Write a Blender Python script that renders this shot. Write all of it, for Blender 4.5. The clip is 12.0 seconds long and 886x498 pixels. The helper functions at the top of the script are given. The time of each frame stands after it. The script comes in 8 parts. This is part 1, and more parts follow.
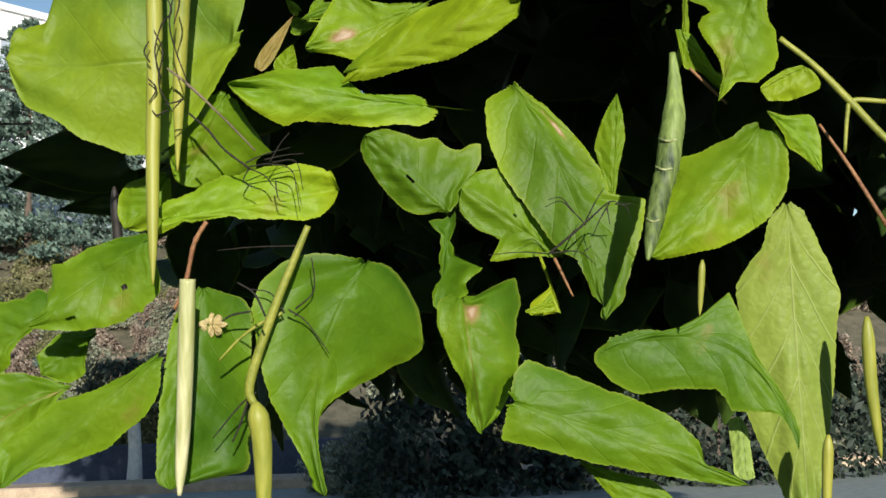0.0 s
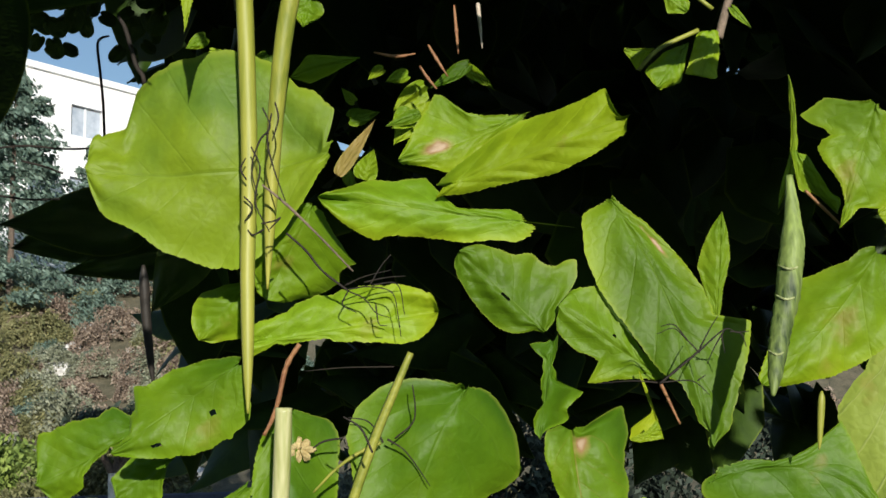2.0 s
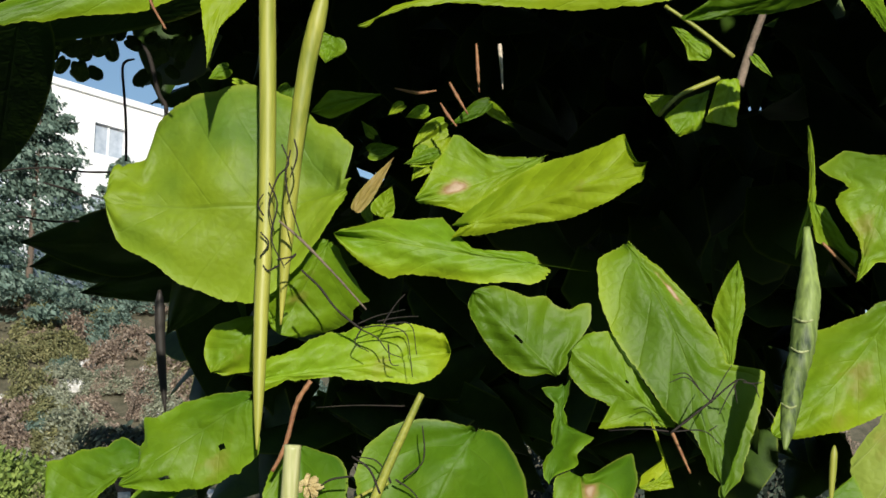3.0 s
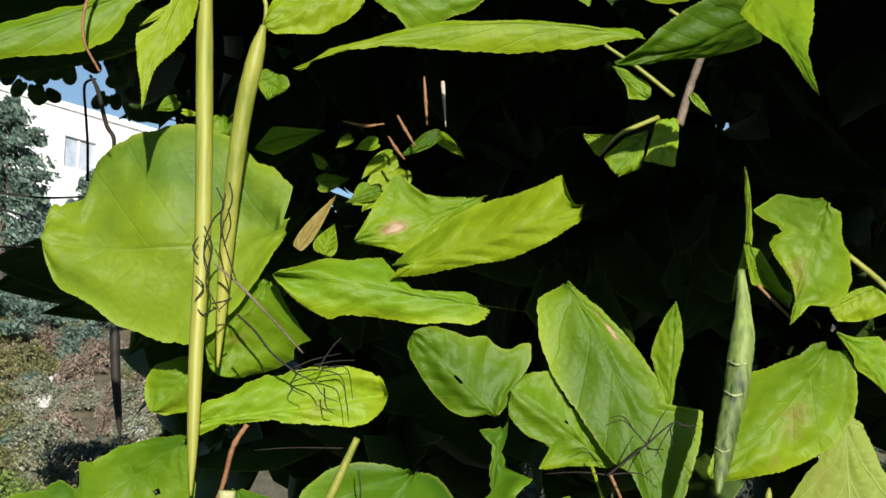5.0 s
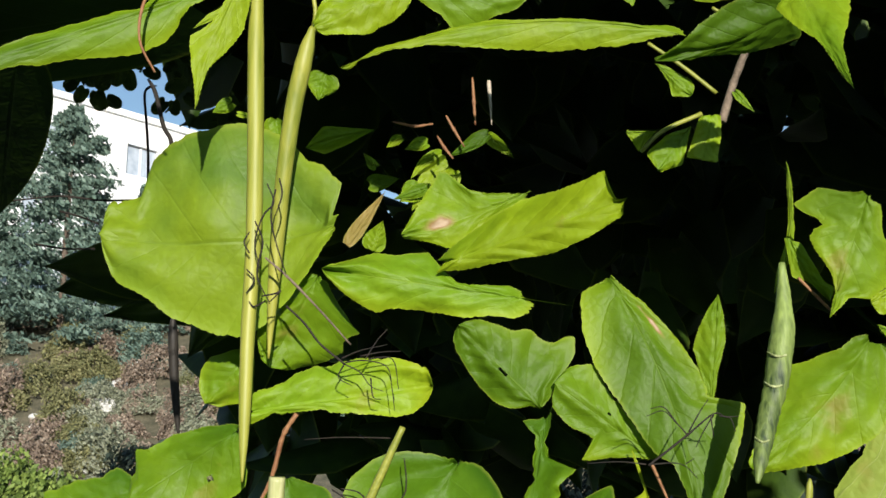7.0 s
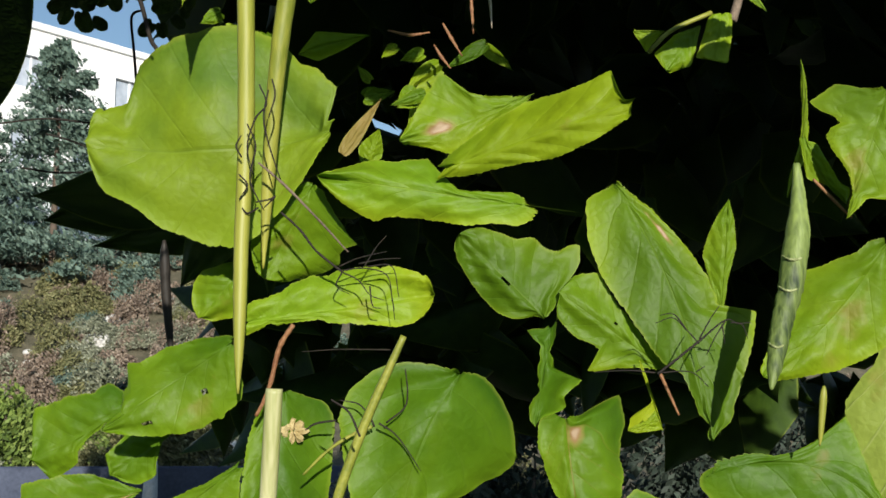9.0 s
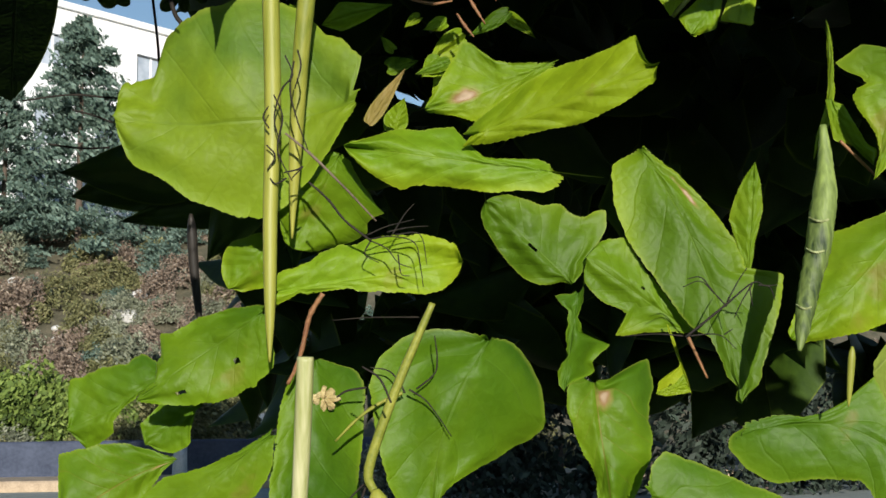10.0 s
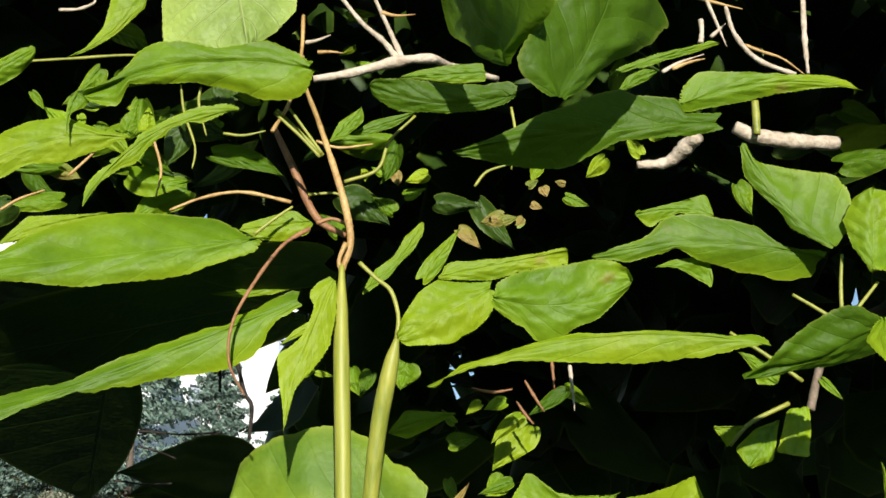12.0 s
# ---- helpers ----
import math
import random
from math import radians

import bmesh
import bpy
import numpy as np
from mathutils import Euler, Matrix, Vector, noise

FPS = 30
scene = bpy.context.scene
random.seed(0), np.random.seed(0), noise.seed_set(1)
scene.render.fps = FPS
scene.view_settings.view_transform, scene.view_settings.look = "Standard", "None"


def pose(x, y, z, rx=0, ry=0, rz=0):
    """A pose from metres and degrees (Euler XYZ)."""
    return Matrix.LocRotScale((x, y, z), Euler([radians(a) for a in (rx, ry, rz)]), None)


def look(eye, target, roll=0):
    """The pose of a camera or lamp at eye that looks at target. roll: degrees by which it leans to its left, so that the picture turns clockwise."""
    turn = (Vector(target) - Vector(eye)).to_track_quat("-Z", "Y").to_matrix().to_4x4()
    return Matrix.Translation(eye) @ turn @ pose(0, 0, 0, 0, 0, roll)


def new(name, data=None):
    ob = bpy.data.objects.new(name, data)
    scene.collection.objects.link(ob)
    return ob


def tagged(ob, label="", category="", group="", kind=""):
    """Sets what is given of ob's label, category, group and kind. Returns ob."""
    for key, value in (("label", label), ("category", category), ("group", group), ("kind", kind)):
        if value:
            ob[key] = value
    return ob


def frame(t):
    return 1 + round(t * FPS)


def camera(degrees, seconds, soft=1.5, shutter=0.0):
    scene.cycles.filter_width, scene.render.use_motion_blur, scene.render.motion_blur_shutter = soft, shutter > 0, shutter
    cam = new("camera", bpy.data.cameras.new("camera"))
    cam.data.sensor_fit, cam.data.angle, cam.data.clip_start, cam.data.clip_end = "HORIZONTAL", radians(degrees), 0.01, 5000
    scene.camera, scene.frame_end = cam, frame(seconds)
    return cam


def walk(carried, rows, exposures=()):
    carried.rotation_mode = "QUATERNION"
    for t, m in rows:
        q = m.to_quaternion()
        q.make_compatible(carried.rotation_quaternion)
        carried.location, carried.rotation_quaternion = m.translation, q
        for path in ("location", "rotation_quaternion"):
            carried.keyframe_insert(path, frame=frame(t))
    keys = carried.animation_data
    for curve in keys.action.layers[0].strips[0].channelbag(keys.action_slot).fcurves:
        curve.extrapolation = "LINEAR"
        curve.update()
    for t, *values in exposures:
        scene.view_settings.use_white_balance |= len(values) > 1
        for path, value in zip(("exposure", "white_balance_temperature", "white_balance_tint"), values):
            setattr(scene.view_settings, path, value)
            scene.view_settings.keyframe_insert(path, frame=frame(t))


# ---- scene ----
cam = camera(40.44, 12.0, soft=1.6)
PATH = [
    (0.0, (0.0537, 0.0415, 1.5571), (0.1671, 1.0275, 1.6795), -1.80),
    (0.5, (0.0524, 0.0568, 1.5699), (0.1929, 1.0404, 1.6829), -1.94),
    (1.0, (0.0359, 0.0600, 1.5816), (0.1711, 1.0433, 1.7036), -2.08),
    (1.5, (0.0152, 0.0610, 1.5904), (0.1495, 1.0415, 1.7341), -1.59),
    (2.0, (0.0025, 0.0655, 1.5954), (0.1306, 1.0439, 1.7575), -1.47),
    (2.5, (-0.0006, 0.0789, 1.5937), (0.1366, 1.0547, 1.7637), -0.42),
    (3.0, (0.0035, 0.0644, 1.6010), (0.1171, 1.0404, 1.7863), 0.42),
    (3.5, (0.0068, 0.0539, 1.6053), (0.1315, 1.0283, 1.7925), -0.03),
    (3.7, (0.0081, 0.0540, 1.6075), (0.1431, 1.0266, 1.7968), -0.23),
    (5.3, (0.0204, 0.0613, 1.6145), (0.1544, 1.0327, 1.8104), 0.16),
    (5.5, (0.0212, 0.0599, 1.6134), (0.1470, 1.0326, 1.8087), 0.29),
    (6.0, (0.0287, 0.0574, 1.6122), (0.1614, 1.0293, 1.8065), -0.11),
    (6.5, (0.0307, 0.0509, 1.6108), (0.1418, 1.0256, 1.8047), -0.36),
    (7.0, (0.0238, 0.0488, 1.6065), (0.1119, 1.0245, 1.8070), 0.52),
    (7.2, (0.0232, 0.0496, 1.6056), (0.1071, 1.0258, 1.8054), 0.61),
    (8.8, (0.0229, 0.0700, 1.6001), (0.1186, 1.0525, 1.7604), -0.05),
    (9.0, (0.0219, 0.0721, 1.5976), (0.1180, 1.0567, 1.7440), 0.06),
    (9.5, (0.0193, 0.0776, 1.5886), (0.1104, 1.0673, 1.6999), -0.02),
    (10.0, (0.0200, 0.0690, 1.5956), (0.0966, 1.0585, 1.7181), -0.66),
    (10.5, (0.0301, 0.0475, 1.6108), (0.0901, 1.0283, 1.7965), -1.57),
    (11.0, (0.0205, 0.0343, 1.6380), (0.0580, 0.9998, 1.8955), -0.32),
    (11.5, (0.0125, 0.0252, 1.6773), (0.0439, 0.9844, 1.9584), -0.62),
    (12.0, (0.0121, 0.0294, 1.6743), (0.0458, 0.9734, 2.0025), -0.38),
]
walk(cam, [(t, look(eye, target, roll)) for t, eye, target, roll in PATH],
     [(0.0, 0.34), (2.5, 0.22), (4.0, 0.31), (5.5, 0.44), (7.0, 0.44), (9.0, 0.24), (10.5, 0.08), (11.0, -0.04), (11.5, 0.12), (12.0, 0.56)])

# ---- light: low sun behind the camera, clear sky ----
SUN_FROM = Vector((0.05, -0.965, 0.215)).normalized()
world = bpy.data.worlds.new("world")
scene.world = world
world.use_nodes = True
sky = world.node_tree.nodes.new("ShaderNodeTexSky")
sky.sky_type = "NISHITA"
sky.sun_disc = False
sky.dust_density, sky.ozone_density, sky.air_density = 0.2, 2.0, 1.0
sky.sun_elevation = math.asin(SUN_FROM.z)
sky.sun_rotation = math.atan2(SUN_FROM.x, SUN_FROM.y)
world.node_tree.links.new(sky.outputs[0], world.node_tree.nodes["Background"].inputs[0])
world.node_tree.nodes["Background"].inputs[1].default_value = 0.11
sun = new("sun", bpy.data.lights.new("sun", "SUN"))
sun.data.energy, sun.data.angle, sun.data.color = 5.0, radians(0.53), (1.0, 0.95, 0.86)
sun.matrix_world = look(SUN_FROM * 50, (0, 0, 0))
scene.view_settings.exposure = 0.18


# ---- materials ----
def node_material(name):
    m = bpy.data.materials.new(name)
    m.use_nodes = True
    return m, m.node_tree.nodes, m.node_tree.links


def math_node(nodes, links, op, a, b=None, c=None):
    n = nodes.new("ShaderNodeMath")
    n.operation = op
    for k, v in enumerate((a, b, c)):
        if v is None:
            continue
        if isinstance(v, (int, float)):
            n.inputs[k].default_value = v
        else:
            links.new(v, n.inputs[k])
    return n.outputs[0]


def noise_node(nodes, links, scale, detail=3.0, coords=None):
    n = nodes.new("ShaderNodeTexNoise")
    n.inputs["Scale"].default_value, n.inputs["Detail"].default_value = scale, detail
    if coords is not None:
        links.new(coords, n.inputs["Vector"])
    return n.outputs[0]


def ramp_node(nodes, links, fac, stops):
    n = nodes.new("ShaderNodeValToRGB")
    while len(n.color_ramp.elements) < len(stops):
        n.color_ramp.elements.new(0.5)
    for e, (p, c) in zip(n.color_ramp.elements, stops):
        e.position, e.color = p, (*c, 1)
    links.new(fac, n.inputs[0])
    return n.outputs[0]


def mix_node(nodes, links, fac, a, b, blend="MIX"):
    n = nodes.new("ShaderNodeMix")
    n.data_type, n.blend_type = "RGBA", blend
    for k, v in ((0, fac), (6, a), (7, b)):
        if isinstance(v, (int, float)):
            n.inputs[k].default_value = v
        elif isinstance(v, tuple):
            n.inputs[k].default_value = (*v, 1)
        else:
            links.new(v, n.inputs[k])
    return n.outputs[2]


def leaf_material(name, tones, vein, translucent=0.3, relief=0.2, spots=0.5, per_island=False, patch=None, ribs=0.22, rib_height=-0.5):
    """Leaf blade: midrib and side veins run by the blade's own coordinates, blotches by noise."""
    m, nodes, links = node_material(name)
    bsdf = nodes["Principled BSDF"]
    uv = nodes.new("ShaderNodeUVMap").outputs[0]
    sep = nodes.new("ShaderNodeSeparateXYZ")
    links.new(uv, sep.inputs[0])
    s, k = sep.outputs[0], math_node(nodes, links, "MULTIPLY_ADD", sep.outputs[1], 2.0, -1.0)
    ak = math_node(nodes, links, "ABSOLUTE", k)
    coords = nodes.new("ShaderNodeTexCoord").outputs["Object"]
    info = nodes.new("ShaderNodeNewGeometry").outputs["Random Per Island"] if per_island else nodes.new("ShaderNodeObjectInfo").outputs["Random"]
    wob = noise_node(nodes, links, 16, 2, coords)
    wander = math_node(nodes, links, "MULTIPLY_ADD", wob, 0.05, -0.025)
    # side veins leave the midrib forwards
    lean = math_node(nodes, links, "MULTIPLY", ak, math_node(nodes, links, "MULTIPLY_ADD", ak, -0.1, 0.36))
    run = math_node(nodes, links, "SUBTRACT", math_node(nodes, links, "ADD", s, wander), lean)
    side = math_node(nodes, links, "PINGPONG", math_node(nodes, links, "MULTIPLY", run, 5.5), 0.5)
    side_line = math_node(nodes, links, "SUBTRACT", 1.0, math_node(nodes, links, "SMOOTH_MIN", math_node(nodes, links, "MULTIPLY", side, 22.0), 1.0, 0.3))
    side_line = math_node(nodes, links, "MAXIMUM", side_line, 0.0)
    mid_line = math_node(nodes, links, "MAXIMUM", math_node(nodes, links, "SUBTRACT", 1.0, math_node(nodes, links, "MULTIPLY", ak, 38.0)), 0.0)
    veins = math_node(nodes, links, "MAXIMUM", math_node(nodes, links, "MULTIPLY", side_line, 0.75 if rib_height > 0 else 0.3), mid_line)
    big = noise_node(nodes, links, 17, 3, coords)
    fine = noise_node(nodes, links, 240, 2, coords)
    net = nodes.new("ShaderNodeTexVoronoi")
    net.feature = "DISTANCE_TO_EDGE"
    net.inputs["Scale"].default_value = 210
    links.new(coords, net.inputs["Vector"])
    tone = math_node(nodes, links, "ADD", math_node(nodes, links, "MULTIPLY", big, 1.25), math_node(nodes, links, "MULTIPLY_ADD", info, 0.45, -0.35))
    base = ramp_node(nodes, links, tone, [(0.25, tones[0]), (0.5, tones[1]), (0.78, tones[2])])
    base = mix_node(nodes, links, math_node(nodes, links, "MULTIPLY", veins, ribs), base, vein)
    base = mix_node(nodes, links, 0.22, base, ramp_node(nodes, links, fine, [(0.3, (0.55, 0.55, 0.5)), (0.7, (1.2, 1.2, 1.1))]), "MULTIPLY")
    # brown flecks and a yellowing rim
    fleck = ramp_node(nodes, links, noise_node(nodes, links, 30, 4, coords), [(0.70, (0, 0, 0)), (0.76, (1, 1, 1))])
    base = mix_node(nodes, links, math_node(nodes, links, "MULTIPLY", fleck, spots), base, (0.26, 0.17, 0.05))
    rim = ramp_node(nodes, links, ak, [(0.93, (0, 0, 0)), (1.0, (1, 1, 1))])
    base = mix_node(nodes, links, math_node(nodes, links, "MULTIPLY", rim, 0.45), base, (0.34, 0.40, 0.05))
    outer = math_node(nodes, links, "MULTIPLY", math_node(nodes, links, "POWER", ak, 2.5), ramp_node(nodes, links, noise_node(nodes, links, 13, 2, coords), [(0.42, (0, 0, 0)), (0.66, (1, 1, 1))]))
    base = mix_node(nodes, links, math_node(nodes, links, "MULTIPLY", outer, 0.75), base, tuple(min(1.0, q * 1.25) for q in tones[2]))
    if patch:
        # one dead spot: place along the blade, place across it, size
        dx = math_node(nodes, links, "MULTIPLY", math_node(nodes, links, "SUBTRACT", s, patch[0]), 1.6)
        dy = math_node(nodes, links, "SUBTRACT", k, patch[1])
        far = math_node(nodes, links, "SQRT", math_node(nodes, links, "ADD", math_node(nodes, links, "MULTIPLY", dx, dx), math_node(nodes, links, "MULTIPLY", dy, dy)))
        far = math_node(nodes, links, "ADD", far, math_node(nodes, links, "MULTIPLY_ADD", noise_node(nodes, links, 90, 2, coords), 0.3, -0.15))
        base = mix_node(nodes, links, ramp_node(nodes, links, far, [(patch[2] * 0.8, (1, 1, 1)), (patch[2] * 1.8, (0, 0, 0))]), base, ramp_node(nodes, links, far, [(patch[2] * 0.4, (0.52, 0.38, 0.25)), (patch[2] * 0.8, (0.34, 0.21, 0.09)), (patch[2] * 1.2, (0.34, 0.27, 0.08))]))
    links.new(base, bsdf.inputs["Base Color"])
    bsdf.inputs["Roughness"].default_value = 0.52
    bsdf.inputs["Specular IOR Level"].default_value = 0.27
    height = math_node(nodes, links, "MULTIPLY_ADD", big, 2.2, math_node(nodes, links, "MULTIPLY", veins, rib_height))
    height = math_node(nodes, links, "ADD", height, math_node(nodes, links, "MULTIPLY", side, 0.35))
    height = math_node(nodes, links, "MULTIPLY_ADD", net.outputs[0], 0.25, height)
    bump = nodes.new("ShaderNodeBump")
    bump.inputs["Strength"].default_value, bump.inputs["Distance"].default_value = relief, 0.006
    links.new(height, bump.inputs["Height"])
    links.new(bump.outputs[0], bsdf.inputs["Normal"])
    trans = nodes.new("ShaderNodeBsdfTranslucent")
    links.new(mix_node(nodes, links, 0.6, base, (0.16, 0.30, 0.015)), trans.inputs[0])
    links.new(bump.outputs[0], trans.inputs["Normal"])
    mixer = nodes.new("ShaderNodeMixShader")
    mixer.inputs[0].default_value = translucent
    links.new(bsdf.outputs[0], mixer.inputs[1])
    links.new(trans.outputs[0], mixer.inputs[2])
    links.new(mixer.outputs[0], nodes["Material Output"].inputs[0])
    return m


def plain_material(name, dark, light, scale, roughness=0.8, relief=0.3, distance=0.01, stretch=(1, 1, 1), metallic=0.0):
    """Two tones by noise at two sizes, with relief."""
    m, nodes, links = node_material(name)
    bsdf = nodes["Principled BSDF"]
    mapping = nodes.new("ShaderNodeMapping")
    mapping.inputs["Scale"].default_value = stretch
    links.new(nodes.new("ShaderNodeTexCoord").outputs["Object"], mapping.inputs[0])
    coarse = noise_node(nodes, links, scale, 4, mapping.outputs[0])
    fine = noise_node(nodes, links, scale * 7, 3, mapping.outputs[0])
    blend = math_node(nodes, links, "MULTIPLY_ADD", fine, 0.45, math_node(nodes, links, "MULTIPLY", coarse, 0.55))
    links.new(ramp_node(nodes, links, blend, [(0.36, dark), (0.64, light)]), bsdf.inputs["Base Color"])
    bsdf.inputs["Roughness"].default_value, bsdf.inputs["Metallic"].default_value = roughness, metallic
    bump = nodes.new("ShaderNodeBump")
    bump.inputs["Strength"].default_value, bump.inputs["Distance"].default_value = relief, distance
    links.new(blend, bump.inputs["Height"])
    links.new(bump.outputs[0], bsdf.inputs["Normal"])
    return m


def far_leaf_material(name, tones, translucent=0.15):
    m, nodes, links = node_material(name)
    bsdf = nodes["Principled BSDF"]
    geo = nodes.new("ShaderNodeNewGeometry")
    coords = nodes.new("ShaderNodeTexCoord").outputs["Object"]
    clump = noise_node(nodes, links, 0.9, 3, coords)
    tone = math_node(nodes, links, "MULTIPLY_ADD", geo.outputs["Random Per Island"], 0.42, math_node(nodes, links, "MULTIPLY", clump, 0.62))
    base = ramp_node(nodes, links, tone, [(0.2 + 0.6 * i / (len(tones) - 1), c) for i, c in enumerate(tones)])
    links.new(base, bsdf.inputs["Base Color"])
    bsdf.inputs["Roughness"].default_value = 0.7
    trans = nodes.new("ShaderNodeBsdfTranslucent")
    links.new(base, trans.inputs[0])
    mixer = nodes.new("ShaderNodeMixShader")
    mixer.inputs[0].default_value = translucent
    links.new(bsdf.outputs[0], mixer.inputs[1])
    links.new(trans.outputs[0], mixer.inputs[2])
    links.new(mixer.outputs[0], nodes["Material Output"].inputs[0])
    return m


GREENS = [(0.082, 0.166, 0.005), (0.140, 0.252, 0.007), (0.238, 0.330, 0.008)]
LEAF = leaf_material("catalpa_leaf", GREENS, (0.24, 0.35, 0.05))
LEAF_MATURE = leaf_material("mature_leaf", [(0.070, 0.150, 0.016), (0.105, 0.200, 0.018), (0.205, 0.300, 0.014)], (0.17, 0.27, 0.05), relief=0.2)
LUSH = [(0.045, 0.125, 0.004), (0.082, 0.180, 0.005), (0.150, 0.255, 0.007)]
LEAF_LUSH = leaf_material("lush_leaf", LUSH, (0.17, 0.27, 0.05), relief=0.22)
LEAF_FLECK = leaf_material("flecked_leaf", GREENS, (0.24, 0.35, 0.05), relief=0.3, patch=(0.22, -0.62, 0.07))
LEAF_SPOT = leaf_material("spotted_leaf", GREENS, (0.24, 0.35, 0.05), patch=(0.66, 0.05, 0.15))
LEAF_RUST = leaf_material("rust_streaked_leaf", LUSH, (0.30, 0.16, 0.05), ribs=0.5, patch=(0.12, -0.1, 0.10))
LEAF_PALE = leaf_material("leaf_underside", [(0.20, 0.29, 0.06), (0.25, 0.35, 0.075), (0.31, 0.40, 0.09)], (0.42, 0.50, 0.20), 0.2, 0.4, ribs=0.75, rib_height=1.2)
LEAF_UNDER = leaf_material("veined_leaf_underside", [(0.15, 0.215, 0.03), (0.19, 0.27, 0.04), (0.24, 0.31, 0.05)], (0.40, 0.46, 0.17), 0.2, 0.3, ribs=0.8, rib_height=1.5)
LEAF_YELLOW = leaf_material("yellowing_leaf", [(0.15, 0.28, 0.010), (0.23, 0.37, 0.012), (0.33, 0.41, 0.012)], (0.36, 0.44, 0.05), 0.3)
# Dimmer copy of the leaf, with the shade of backlit blades in its colour.
LEAF_BACKLIT = leaf_material("shade_toned_leaf", [(0.06, 0.13, 0.006), (0.085, 0.18, 0.007), (0.11, 0.21, 0.008)], (0.14, 0.24, 0.02), 0.5, 0.3)
# Near-black copy of the leaf: deep crown shade is put into its colour.
LEAF_DEEP_SHADE = leaf_material("shade_dark_leaf", [(0.018, 0.042, 0.005), (0.028, 0.06, 0.006), (0.04, 0.08, 0.007)], (0.06, 0.09, 0.014), 0.06, 0.2, 0.2, True)
LEAF_DRY = leaf_material("withering_leaf", [(0.12, 0.16, 0.02), (0.22, 0.20, 0.04), (0.30, 0.20, 0.07)], (0.30, 0.24, 0.08), 0.15)
POD = plain_material("pod_skin", (0.17, 0.20, 0.018), (0.36, 0.35, 0.055), 60, 0.52, 0.25, 0.001, (1, 1, 0.05))
# Paler copy of the pod skin: bright sun highlight put into its colour.
POD_GLARE = plain_material("glare_pale_pod_skin", (0.30, 0.32, 0.10), (0.72, 0.68, 0.42), 50, 0.45, 0.25, 0.001, (1, 1, 0.05))
# Near-black copy of the pod skin: shade put into colour.
POD_SHADE = plain_material("shade_dark_pod_skin", (0.012, 0.010, 0.008), (0.03, 0.024, 0.018), 60, 0.6, 0.25, 0.001, (1, 1, 0.05))
STALK = plain_material("green_stalk", (0.16, 0.19, 0.02), (0.32, 0.32, 0.05), 80, 0.5, 0.2, 0.001)
STALK_RED = plain_material("reddish_stalk", (0.16, 0.06, 0.025), (0.34, 0.17, 0.07), 90, 0.6, 0.4, 0.002)
STALK_TAN = plain_material("tan_fruit_stalk", (0.28, 0.15, 0.04), (0.56, 0.38, 0.15), 90, 0.6, 0.4, 0.002)
TWIG_BROWN = plain_material("grey_brown_twig", (0.09, 0.065, 0.045), (0.22, 0.165, 0.115), 110, 0.8, 0.5, 0.002)
TWIG_DRY = plain_material("dry_twig", (0.007, 0.005, 0.0035), (0.024, 0.016, 0.010), 120, 0.8, 0.5, 0.002)
BARK_PALE = plain_material("pale_branch_bark", (0.30, 0.24, 0.17), (0.62, 0.53, 0.42), 45, 0.85, 0.6, 0.004)
BARK = plain_material("trunk_bark", (0.06, 0.045, 0.035), (0.16, 0.12, 0.09), 25, 0.9, 0.8, 0.02)
ROLLED = plain_material("rolled_leaf_skin", (0.016, 0.036, 0.006), (0.24, 0.32, 0.075), 55, 0.6, 0.8, 0.002, (1.0, 1.0, 0.22))
ROLLED_RING = plain_material("rolled_leaf_ridge", (0.16, 0.19, 0.06), (0.42, 0.46, 0.22), 120, 0.7, 0.5, 0.001)
FLOWER = plain_material("withered_flower", (0.30, 0.22, 0.08), (0.55, 0.45, 0.22), 150, 0.8, 0.4, 0.002)


# ---- builders ----
def mesh_object(name, verts, faces, material, parent=None, uvs=None, smooth=True):
    me = bpy.data.meshes.new(name)
    me.from_pydata(verts, [], faces)
    if uvs is not None:
        layer = me.uv_layers.new(name="UVMap")
        idx = np.zeros(len(me.loops), dtype=np.int32)
        me.loops.foreach_get("vertex_index", idx)
        layer.data.foreach_set("uv", np.asarray(uvs, dtype=np.float32)[idx].ravel())
    if smooth:
        me.shade_smooth()
    me.materials.append(material)
    ob = new(name, me)
    ob.parent = parent
    return ob


def part(name, bm, material, parent, label=""):
    """Links a bmesh as one mesh object under a thing or a part."""
    me = bpy.data.meshes.new(name)
    bm.to_mesh(me)
    bm.free()
    me.materials.append(material)
    ob = new(name, me)
    ob.parent = parent
    return tagged(ob, label)


def blade_edge(e, lobe, blunt):
    """The rim of a heart-shaped blade: place along the midrib and half width, from the sinus (e = 0) to the tip (e = 1)."""
    if e < 0.3:
        turn = radians(min(165, 95 + 700 * max(0.0, lobe - 0.08))) * (1 - e / 0.3)
        return 0.25 - (0.25 + lobe) * math.sin(turn), max(0.0, 0.45 + 0.55 * math.cos(turn)), 0.2 * e / 0.3
    q = (e - 0.3) / 0.7
    return 0.25 + 0.75 * q, max(0.0, 1 - q ** (1.6 + 2.4 * blunt)) ** (1.2 - 0.6 * blunt), 0.2 + 0.8 * q


